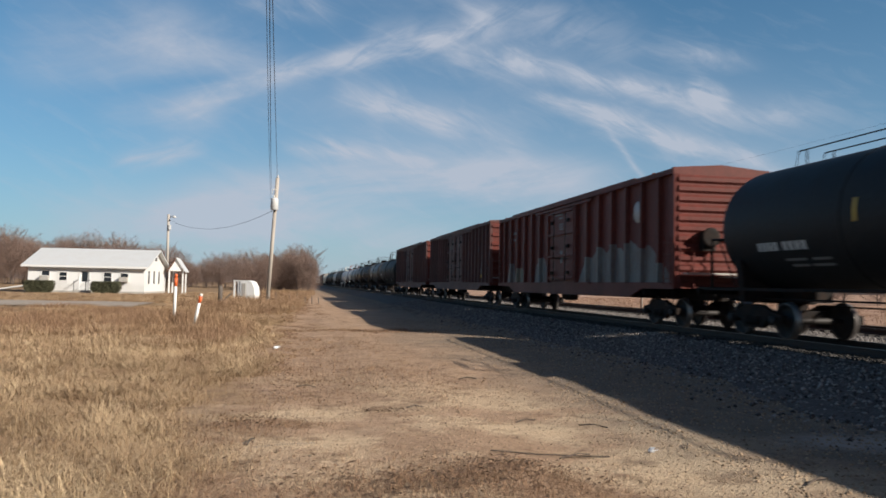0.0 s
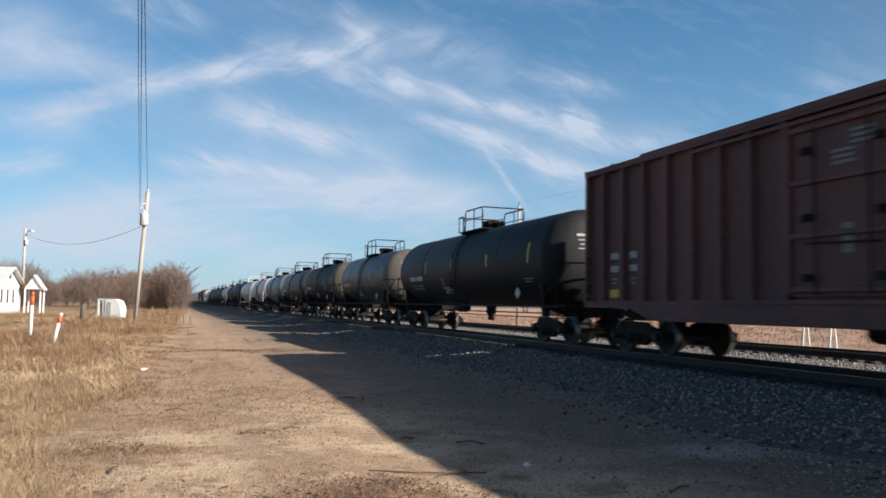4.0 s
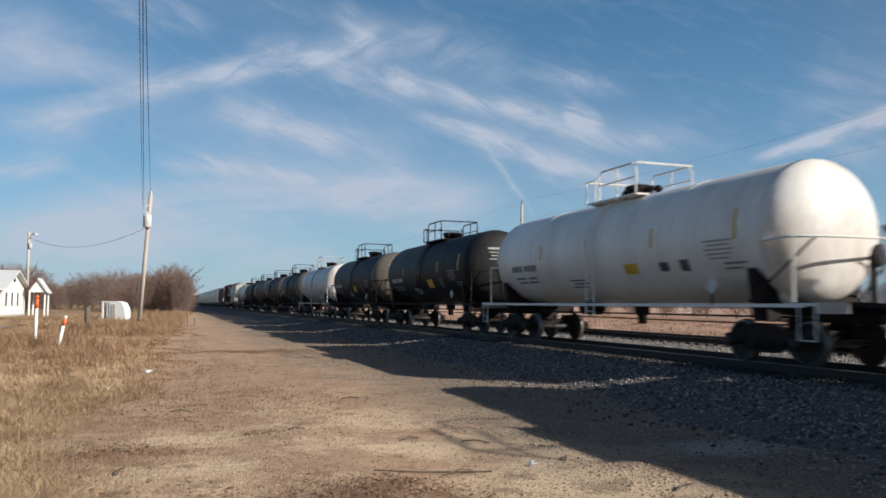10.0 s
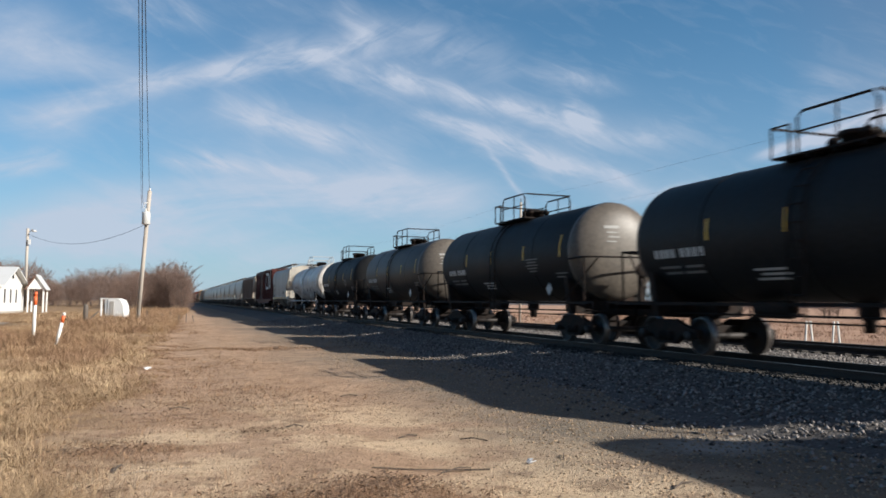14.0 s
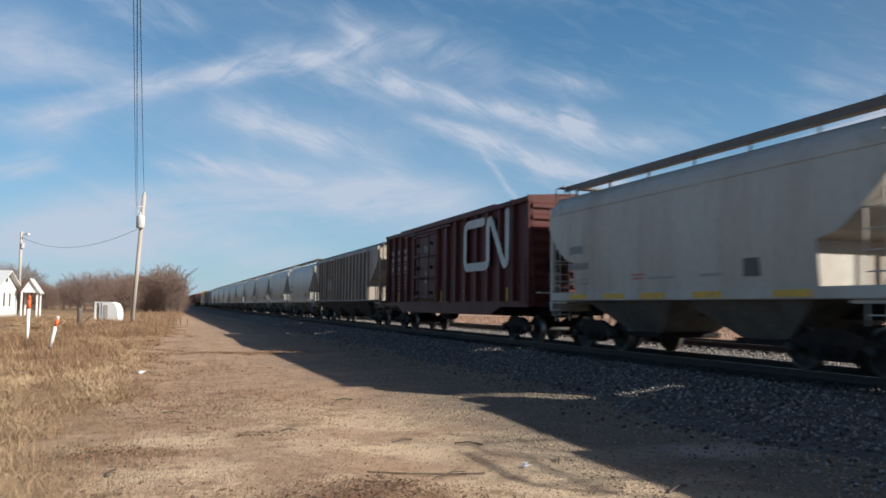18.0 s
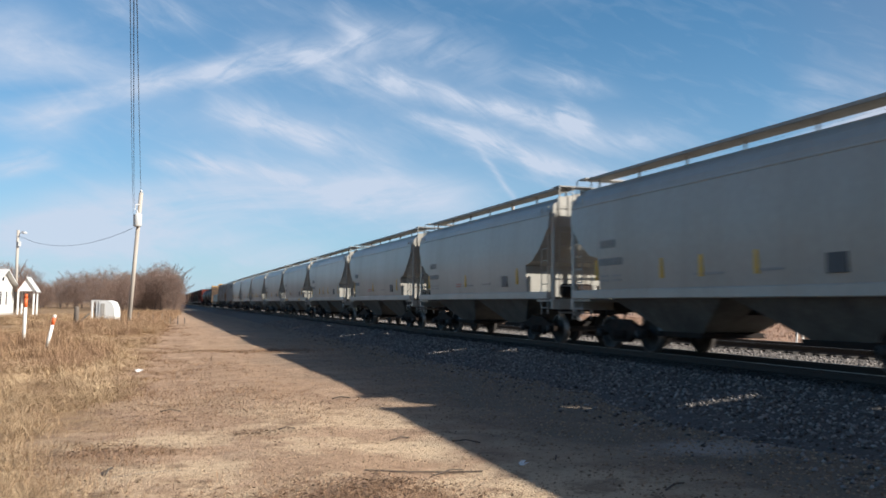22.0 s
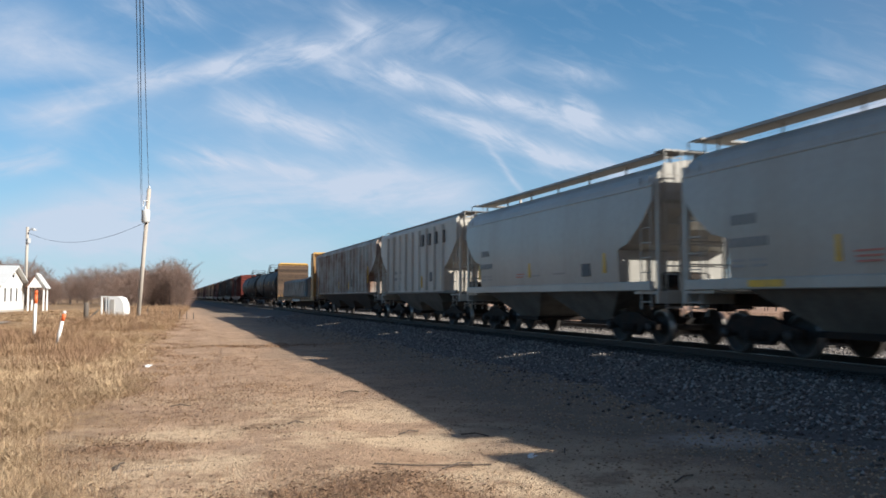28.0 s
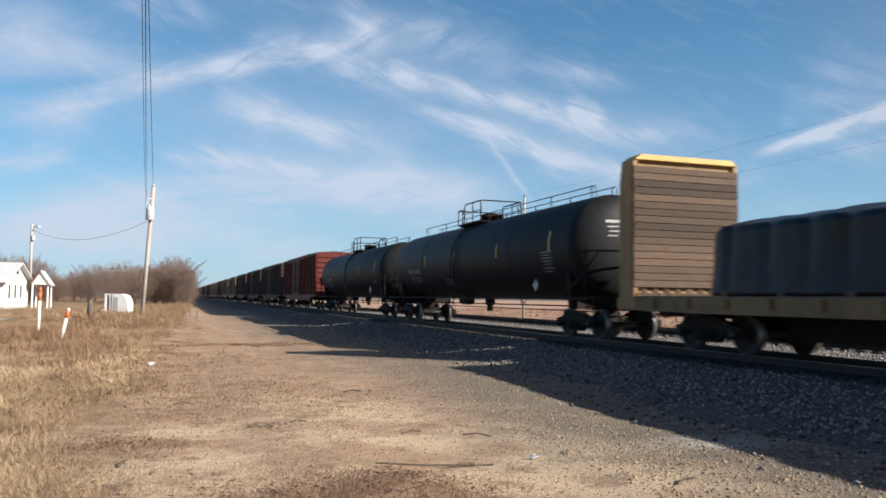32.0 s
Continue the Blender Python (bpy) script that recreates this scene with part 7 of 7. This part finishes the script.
def build_trees():
    kinds = []
    for k in range(5):
        tr, cr = bare_tree(40 + k, 9.0, (0.75, 0.95, 0.7, 1.0, 0.85)[k], 11000)
        kinds.append((tr, cr))
    rng = random.Random(8)

    def plant(x, y, s, k, label, group):
        t = thing("bare_tree", label, "tree", group, pose(x, y, ground_z(x, y) - 0.1, 0, 0, rng.uniform(0, 360)) @ Matrix.Diagonal((s, s, s * rng.uniform(0.9, 1.1), 1)))
        part("trunk", kinds[k][0], "bark", t)
        part("crown", kinds[k][1], "twigs", t)

    lab = ("leafless brown tree with dense fine twigs", "leafless brown tree of the field edge", "rounded leafless brown thicket tree")
    # row behind the cottage
    skyline = ((-34, 3.2), (-19, 3.3), (-18, 3.6), (-16.4, 3.05), (-14, 3.15), (-10.5, 2.9), (-8, 2.5), (-7.2, 1.95), (-5.3, 1.95), (-3.4, 2.25), (-1.8, 2.3))

    def tall(a):
        """Height in degrees of the trees' tops along the bearing a."""
        for (a0, e0), (a1, e1) in zip(skyline, skyline[1:]):
            if a0 <= a <= a1:
                return e0 + (e1 - e0) * (a - a0) / (a1 - a0)
        return 2.2

    for k in range(118):
        a = -33 + (k % 59) * 0.53 + rng.uniform(-0.35, 0.35)           # bearing, degrees left of the track is negative
        d = 150 + rng.uniform(-12, 12) + (16 if k > 58 else 0)
        x, y = d * math.tan(radians(a)), d
        s = (math.hypot(x, y) * math.tan(radians(tall(a))) + 1.6) / 9.2 * rng.choice((0.72, 0.82, 0.9, 0.96, 1.06))
        plant(x, y, s, rng.randrange(5), lab[k % 2], "trees behind the cottage")
    # thicket by the track
    for k in range(22):
        a = -2.4 + k * 0.165
        d = 122 + rng.uniform(-6, 10)
        top = 2.2 + 0.65 * math.exp(-((a - 0.05) / 0.85) ** 2) - 1.5 * smooth_step(0.7, 1.35, a)
        plant(d * math.tan(radians(a)), d, (d * math.tan(radians(top)) + 1.6) / 9.0 * rng.uniform(0.86, 1.04), rng.randrange(5), lab[2], "thicket beside the track")
    # far side of the track
    for k in range(26):
        a = 30 + k * 1.15 + rng.uniform(-0.5, 0.5)
        d = rng.uniform(105, 135)
        plant(d * math.sin(radians(a)), d * math.cos(radians(a)), rng.uniform(0.55, 0.8), rng.randrange(5), lab[1], "trees beyond the track")
    for k in range(10):
        plant(24 + rng.uniform(0, 30), 190 + k * 22, rng.uniform(0.8, 1.1), rng.randrange(5), lab[0], "trees beyond the track")
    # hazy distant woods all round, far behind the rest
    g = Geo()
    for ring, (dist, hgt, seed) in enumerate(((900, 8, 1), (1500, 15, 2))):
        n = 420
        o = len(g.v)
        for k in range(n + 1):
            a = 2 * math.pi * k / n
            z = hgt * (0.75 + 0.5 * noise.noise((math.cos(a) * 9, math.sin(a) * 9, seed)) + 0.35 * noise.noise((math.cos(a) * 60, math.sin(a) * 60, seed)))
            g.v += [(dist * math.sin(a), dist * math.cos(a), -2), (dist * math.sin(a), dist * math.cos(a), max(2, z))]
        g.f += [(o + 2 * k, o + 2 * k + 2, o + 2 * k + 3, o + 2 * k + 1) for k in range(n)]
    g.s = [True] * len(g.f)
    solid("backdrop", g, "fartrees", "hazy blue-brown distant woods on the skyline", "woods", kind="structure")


build_trees()


# ---- grass, stones, sticks ----
def scatter_blades(name, mat, spots, rng, blades, hgt, wid, lean, spread, label, category, lay=0.05):
    """Bent blades about each spot, laid over in drifts."""
    n = len(spots) * blades
    P = np.repeat(np.array(spots, dtype=float), blades, axis=0)
    r = np.random.default_rng(rng)
    ang = np.repeat(r.uniform(0, 2 * np.pi, len(spots)), blades) + r.normal(0, 0.8, n)
    off = r.normal(0, spread, (n, 2))
    h = r.uniform(0.35, 1.2, n) * hgt * P[:, 3]
    ln = r.uniform(lay, 1.0, n) * lean
    w = r.uniform(0.5, 1.2, n) * wid * np.clip(P[:, 1] / 16, 0.5, 1.8)
    dx, dy = np.cos(ang), np.sin(ang)
    bx, by, bz = P[:, 0] + off[:, 0], P[:, 1] + off[:, 1], P[:, 2] - 0.015
    vs = np.empty((n, 5, 3))
    for k, (t, ww) in enumerate(((0, 1), (0, -1), (0.55, 0.8), (0.55, -0.8), (1.0, 0))):
        bend = ln * h * t * t
        vs[:, k, 0] = bx + dx * bend - dy * w * ww
        vs[:, k, 1] = by + dy * bend + dx * w * ww
        vs[:, k, 2] = bz + h * (t - np.minimum(0.26 * ln, 0.85) * t * t)
    me = bpy.data.meshes.new(name)
    base = (np.arange(n) * 5)[:, None]
    quads = base + np.array([[0, 1, 3, 2]])
    tris = base + np.array([[2, 3, 4]])
    me.vertices.add(n * 5)
    me.vertices.foreach_set("co", vs.reshape(-1))
    loops = np.concatenate([quads.reshape(-1), tris.reshape(-1)])
    me.loops.add(len(loops))
    me.loops.foreach_set("vertex_index", loops.astype(np.int32))
    starts = np.concatenate([np.arange(n) * 4, n * 4 + np.arange(n) * 3])
    me.polygons.add(2 * n)
    me.polygons.foreach_set("loop_start", starts.astype(np.int32))
    me.update(calc_edges=True)
    me.materials.append(M[mat])
    tagged(new(name, me), label, category, kind="stuff")


def edge_of_turf(y):
    """Where the turf ends towards the dirt, along the track."""
    stops = ((3.0, -0.6), (6.9, -0.85), (8.0, -1.25), (10.0, -1.65), (12.0, -1.6), (14.6, -0.85), (25.0, -0.75), (51.0, -0.1), (120.0, 2.4), (200.0, 2.6))
    y = min(199.0, max(3.0, y))
    for (ya, xa), (yb, xb) in zip(stops, stops[1:]):
        if ya <= y <= yb:
            return xa + (xb - xa) * (y - ya) / (yb - ya) + 0.12 * math.sin(y * 1.9) + 0.1 * math.sin(y * 0.8 + 1)
    return stops[-1][1]


def build_grass():
    rng = random.Random(21)
    low, tall, brown = [], [], []

    def clear(x, y):
        """Not on the lane, under the cottage or far out of the way."""
        return x > -0.75 * y - 4 and not (44.0 < y + 0.02 * x < 51 and x < -6.5) and not (73 < y < 84 and -27 < x < -10)

    # matted straw, thickest near
    for _ in range(15500):
        y = 3.6 + 13 * rng.random()
        x = edge_of_turf(y) - abs(rng.gauss(0, 1)) * 4.0 + rng.uniform(-0.3, 0.5)
        c = noise.noise((x * 1.1, y * 0.9, 2.0)) + 0.6 * noise.noise((x * 2.6, y * 2.2, 5.0))
        if c > -0.15 or rng.random() < 0.18:
            low.append((x, y, ground_z(x, y), (0.55 + 0.75 * max(0, c) + 0.25 * rng.random()) * (0.7 + 0.3 * smooth_step(5, 9, y))))
    for _ in range(14000):
        y = 14 + 72 * rng.random() ** 1.5
        x = edge_of_turf(y) - abs(rng.gauss(0, 1)) * (3.0 + y * 0.18) + rng.uniform(-0.3, 0.5)
        if clear(x, y):
            c = noise.noise((x * 0.35, y * 0.3, 2.0))
            low.append((x, y, ground_z(x, y), 0.8 + 0.5 * c))
    # standing clumps of straw: sparse near, thicker about the posts and the pole
    for _ in range(9000):
        y = rng.uniform(9, 64)
        x = edge_of_turf(y) - 0.3 - abs(rng.gauss(0, 1)) * (1.8 + y * 0.09)
        c = noise.noise((x * 0.55, y * 0.4, 12.0))
        if clear(x, y) and c > 0.12 - 0.1 * smooth_step(14, 26, y):
            tall.append((x, y, ground_z(x, y), (0.45 + 0.75 * c + 0.3 * rng.random()) * (0.3 + 0.7 * smooth_step(11, 25, y)) * (1 - 0.35 * smooth_step(30, 42, y) * smooth_step(-5, -8, x))))
    # golden bank of grass between the pole and the thicket
    for _ in range(4200):
        y = 42 + 84 * rng.random() ** 1.2
        x = edge_of_turf(y) + 0.2 - abs(rng.gauss(0, 1)) * 2.6
        if clear(x, y):
            (tall if rng.random() < 0.7 else brown).append((x, y, ground_z(x, y), rng.uniform(0.9, 1.6)))
    # brown weeds through the middle of the verge
    for _ in range(9500):
        y = 18 + 34 * rng.random() ** 1.2
        x = edge_of_turf(y) - 0.8 - abs(rng.gauss(0, 1)) * (2.5 + y * 0.22)
        c = noise.noise((x * 0.3, y * 0.3, 8.0))
        if clear(x, y) and c > -0.05:
            brown.append((x, y, ground_z(x, y), (0.45 + 0.9 * c + 0.35 * rng.random()) * smooth_step(15, 25, y) * (1 - 0.5 * smooth_step(29, 40, y) * smooth_step(-5, -8, x))))
    scatter_blades("dry_grass", "grass", low, 1, 17, 0.25, 0.0031, 2.5, 0.13, "matted dry straw-coloured grass over the verge", "grass", 0.25)
    scatter_blades("tall_dry_grass", "grass", tall, 2, 20, 0.44, 0.0028, 2.0, 0.13, "standing dry straw-coloured grass clumps", "grass", 0.15)
    scatter_blades("dry_weeds", "weeds", brown, 3, 18, 0.56, 0.0028, 1.2, 0.16, "dead brown weed stalks among the grass", "weeds")
    loose = []
    for _ in range(8500):
        y = 4.5 + 24 * rng.random() ** 1.5
        x = edge_of_turf(y) - 0.1 - abs(rng.gauss(0, 1)) * (2.2 + 0.16 * y) + rng.uniform(-0.2, 0.35)
        if noise.noise((x * 0.9, y * 0.7, 41.0)) > -0.12:
            loose.append((x, y, ground_z(x, y) + 0.02, rng.uniform(0.5, 1.2)))
    scatter_blades("loose_straw", "straw", loose, 7, 7, 0.30, 0.0036, 2.6, 0.16, "long loose pale straws tangled over the turf", "grass", 0.3)
    mat = []
    for _ in range(5200):
        y = 4 + 60 * rng.random() ** 1.5
        x = edge_of_turf(y) + abs(rng.gauss(0, 1.0))
        if x < 3.5 and noise.noise((x * 0.9, y * 0.7, 31.0)) > 0.08:
            mat.append((x, y, ground_z(x, y), 0.5 + 0.5 * rng.random()))
    for cx, cy, sx, sy, n in ((2.6, 27.2, 1.5, 0.5, 420), (1.0, 6.2, 0.9, 0.35, 300), (2.0, 5.6, 0.5, 0.3, 300), (-2.0, 6.0, 1.2, 1.0, 260), (0.9, 13.2, 1.3, 1.6, 900), (-0.4, 9.2, 0.5, 0.22, 220), (1.3, 6.4, 0.8, 0.35, 700), (0.6, 20, 1.2, 2.5, 500)):
        for _ in range(n):
            x, y = rng.gauss(cx, sx), rng.gauss(cy, sy)
            mat.append((x, y, ground_z(x, y), rng.uniform(0.4, 1.0)))
    scatter_blades("matted_weeds", "weeds", mat, 4, 10, 0.11, 0.0045, 3.0, 0.10, "flattened brown weeds on the dirt", "weeds")
    far = []
    for _ in range(3600):
        x, y = rng.uniform(21.8, 60), rng.uniform(6, 110)
        far.append((x, y, ground_z(x, y), rng.uniform(0.6, 1.3)))
    scatter_blades("field_grass", "fieldweeds", far, 5, 12, 0.24, 0.008, 1.8, 0.25, "tan dry grass beyond the track", "grass")


build_grass()


def rock_shapes(seed, count):
    """Small angular stones: squashed, jittered octahedra."""
    rng = np.random.default_rng(seed)
    base = np.array([(1, 0, 0), (0, 1, 0), (-1, 0, 0), (0, -1, 0), (0, 0, 1), (0, 0, -1)], float)
    v = base[None] * rng.uniform(0.6, 1.15, (count, 6, 1)) + rng.normal(0, 0.16, (count, 6, 3))
    faces = np.array([(0, 1, 4), (1, 2, 4), (2, 3, 4), (3, 0, 4), (1, 0, 5), (2, 1, 5), (3, 2, 5), (0, 3, 5)])
    return v, faces


def scatter_rocks(name, mat, spots, sizes, seed, label, category):
    n = len(spots)
    v, faces = rock_shapes(seed, n)
    r = np.random.default_rng(seed + 1)
    a = r.uniform(0, 2 * np.pi, n)
    c, s = np.cos(a)[:, None], np.sin(a)[:, None]
    x, y = v[:, :, 0] * c - v[:, :, 1] * s, v[:, :, 0] * s + v[:, :, 1] * c
    v = np.stack([x, y, v[:, :, 2] * 0.7], -1) * np.array(sizes)[:, None, None] + np.array(spots)[:, None, :]
    f = (np.arange(n) * 6)[:, None, None] + faces[None]
    me = bpy.data.meshes.new(name)
    me.vertices.add(n * 6)
    me.vertices.foreach_set("co", v.reshape(-1))
    me.loops.add(n * 24)
    me.loops.foreach_set("vertex_index", f.reshape(-1).astype(np.int32))
    me.polygons.add(n * 8)
    me.polygons.foreach_set("loop_start", (np.arange(n * 8) * 3).astype(np.int32))
    me.update(calc_edges=True)
    me.materials.append(M[mat])
    tagged(new(name, me), label, category, kind="stuff")


def build_stones():
    rng = random.Random(33)
    spots, sizes = [], []
    shaded, shaded_sizes = [], []
    for _ in range(70000):
        y = 3 + 62 * rng.random() ** 1.8
        x = 5.6 + 11.2 * rng.random() ** 0.85
        if x < 8.2 and rng.random() > ((x - 5.4) / 2.8) ** 1.7:
            continue
        z = max(ballast_z(x) if x > 6.4 else -0.1, ground_z(x, y)) + rng.uniform(-0.01, 0.025)
        # stones about the rails get the colour with the train's shade in it
        if 10.35 < x + 0.15 * noise.noise((x, y, 3.0)) < 13.3:
            shaded.append((x, y, z))
            shaded_sizes.append(rng.uniform(0.02, 0.045))
            continue
        spots.append((x, y, z))
        sizes.append(rng.uniform(0.02, 0.05))
    scatter_rocks("oily_stones", "shadestones", shaded, shaded_sizes, 5, "ballast stones coloured dark for the shade under the train", "stones")
    for _ in range(9000):
        y, x = 9 + 60 * rng.random(), rng.uniform(13.5, 17.2)
        spots.append((x, y, ballast_z(x) + rng.uniform(-0.005, 0.03)))
        sizes.append(rng.uniform(0.025, 0.055))
    scatter_rocks("ballast_stones", "stones", spots, sizes, 3, "grey crushed ballast stones along the track", "stones")
    spots, sizes = [], []
    for _ in range(26000):
        y = 3 + 34 * rng.random() ** 1.9
        x = -1.5 + 9.5 * rng.random() ** 0.65
        z = ground_z(x, y)
        spots.append((x, y, z + 0.002))
        sizes.append(rng.uniform(0.006, 0.022) * (1.2 if x > 4 else 0.8))
    scatter_rocks("gravel", "pebbles", spots, sizes, 9, "scattered tan gravel on the dirt track", "gravel")


build_stones()


def build_sticks():
    def stick(pts, r, label="dead bare stick lying on the dirt"):
        solid("stick", G().tube([(x, y, ground_z(x, y) + z) for x, y, z in pts], r, 5), "twig", label, "stick", "sticks on the ground")
    stick([(1.95, 7.64, 0.012), (2.4, 7.61, 0.02), (2.8, 7.57, 0.028), (3.16, 7.53, 0.012)], 0.008, "long straight dead stick on the dirt")
    stick([(2.62, 7.5, 0.015), (2.85, 7.62, 0.04), (3.0, 7.66, 0.015)], 0.008)
    stick([(2.72, 7.66, 0.015), (2.95, 7.5, 0.03)], 0.009)
    for x, y, a, ln in ((2.9, 9.6, 20, 0.3), (3.6, 9.1, -30, 0.35), (1.6, 10.4, 5, 0.22), (4.2, 7.9, 60, 0.25), (0.2, 12.5, 15, 0.3), (3.0, 13.5, -10, 0.3), (4.6, 6.3, 30, 0.4), (-0.4, 8.1, 80, 0.3)):
        c, s = math.cos(radians(a)) * ln / 2, math.sin(radians(a)) * ln / 2
        stick([(x - c, y - s, 0.015), (x, y, 0.04), (x + c, y + s, 0.015)], 0.009)
    for x, y, s in ((-0.42, 19.4, 0.10), (3.72, 7.7, 0.07)):
        rng = random.Random(int(y))
        v = [Vector((rng.uniform(-1, 1), rng.uniform(-0.6, 0.6), rng.uniform(0, 0.8))) * s for _ in range(14)]
        g = G()
        for k in range(12):
            g.add([v[k], v[(k + 1) % 14], v[(k + 2) % 14]], [(0, 1, 2)])
        ob = solid("litter", g, "litter", "crumpled scrap of white litter on the ground", "litter", "litter on the ground")
        ob.location = (x, y, ground_z(x, y) + 0.01)


build_sticks()


def build_leaf_litter():
    """Curled dead leaves at the turf's edge and on the near dirt; a line of tyre treads pressed into it."""
    rng = random.Random(61)
    vs, fs = [], []
    spots = []
    for cx, cy, sx, sy, n in ((-1.9, 6.1, 0.6, 0.4, 700), (-2.6, 5.2, 0.8, 0.5, 700), (1.2, 6.5, 0.8, 0.4, 900), (2.1, 7.0, 0.3, 0.2, 260), (-0.6, 9.3, 0.5, 0.25, 300), (-1.4, 7.6, 0.5, 0.7, 500),
                              (0.9, 13.0, 1.4, 1.6, 900), (1.2, 10.2, 0.35, 0.12, 120), (2.7, 27.1, 1.3, 0.4, 500)):
        spots += [(rng.gauss(cx, sx), rng.gauss(cy, sy)) for _ in range(n)]
    for x, y in spots:
        z = ground_z(x, y) + rng.uniform(0.004, 0.03)
        a, s = rng.uniform(0, 6.28), rng.uniform(0.012, 0.032)
        c, d = math.cos(a) * s, math.sin(a) * s
        lift = rng.uniform(0, 0.8) * s
        i = len(vs)
        vs += [(x - c, y - d, z), (x + d * 0.5, y - c * 0.5, z + lift * 0.4), (x + c, y + d, z + lift), (x - d * 0.5, y + c * 0.5, z + lift)]
        fs += [(i, i + 1, i + 2), (i, i + 2, i + 3)]
    solid("dead_leaves", G().add(vs, fs), "leaves", "curled brown dead leaves on the dirt", "leaves", kind="stuff")
    g = G()
    for k in range(26):
        x, y = -0.35 + k * 0.024, 7.86 + k * 0.0105
        g.box((x, y, ground_z(x, y) + 0.002), (0.009, 0.03, 0.012), 0.003)
    solid("tyre_treads", g, "lane", "line of tyre tread clods in the dirt", "tyre track", kind="stuff")


build_leaf_litter()


# ---- what moves ----
def motions():
    for car, y in train:
        walk(car, [(t, pose(TRACK_X, y - SPEED * t, BODY_Z)) for t in (0, 8, 16, 24, 32)])
    turn = math.degrees(SPEED / WHEEL_R)
    first = {}
    for ob in scene.objects:
        if not ob.name.startswith("wheelset"):
            continue
        k = round(ob["axle"], 2)
        if k not in first:
            walk(ob, [(f / FPS, pose(0, ob["axle"], WHEEL_R, (turn * f / FPS) % 360)) for f in range(32 * FPS + 1)])
            first[k] = ob.animation_data
        else:
            ob.rotation_mode = "QUATERNION"
            ob.animation_data_create()
            ob.animation_data.action = first[k].action
            ob.animation_data.action_slot = first[k].action_slot


motions()
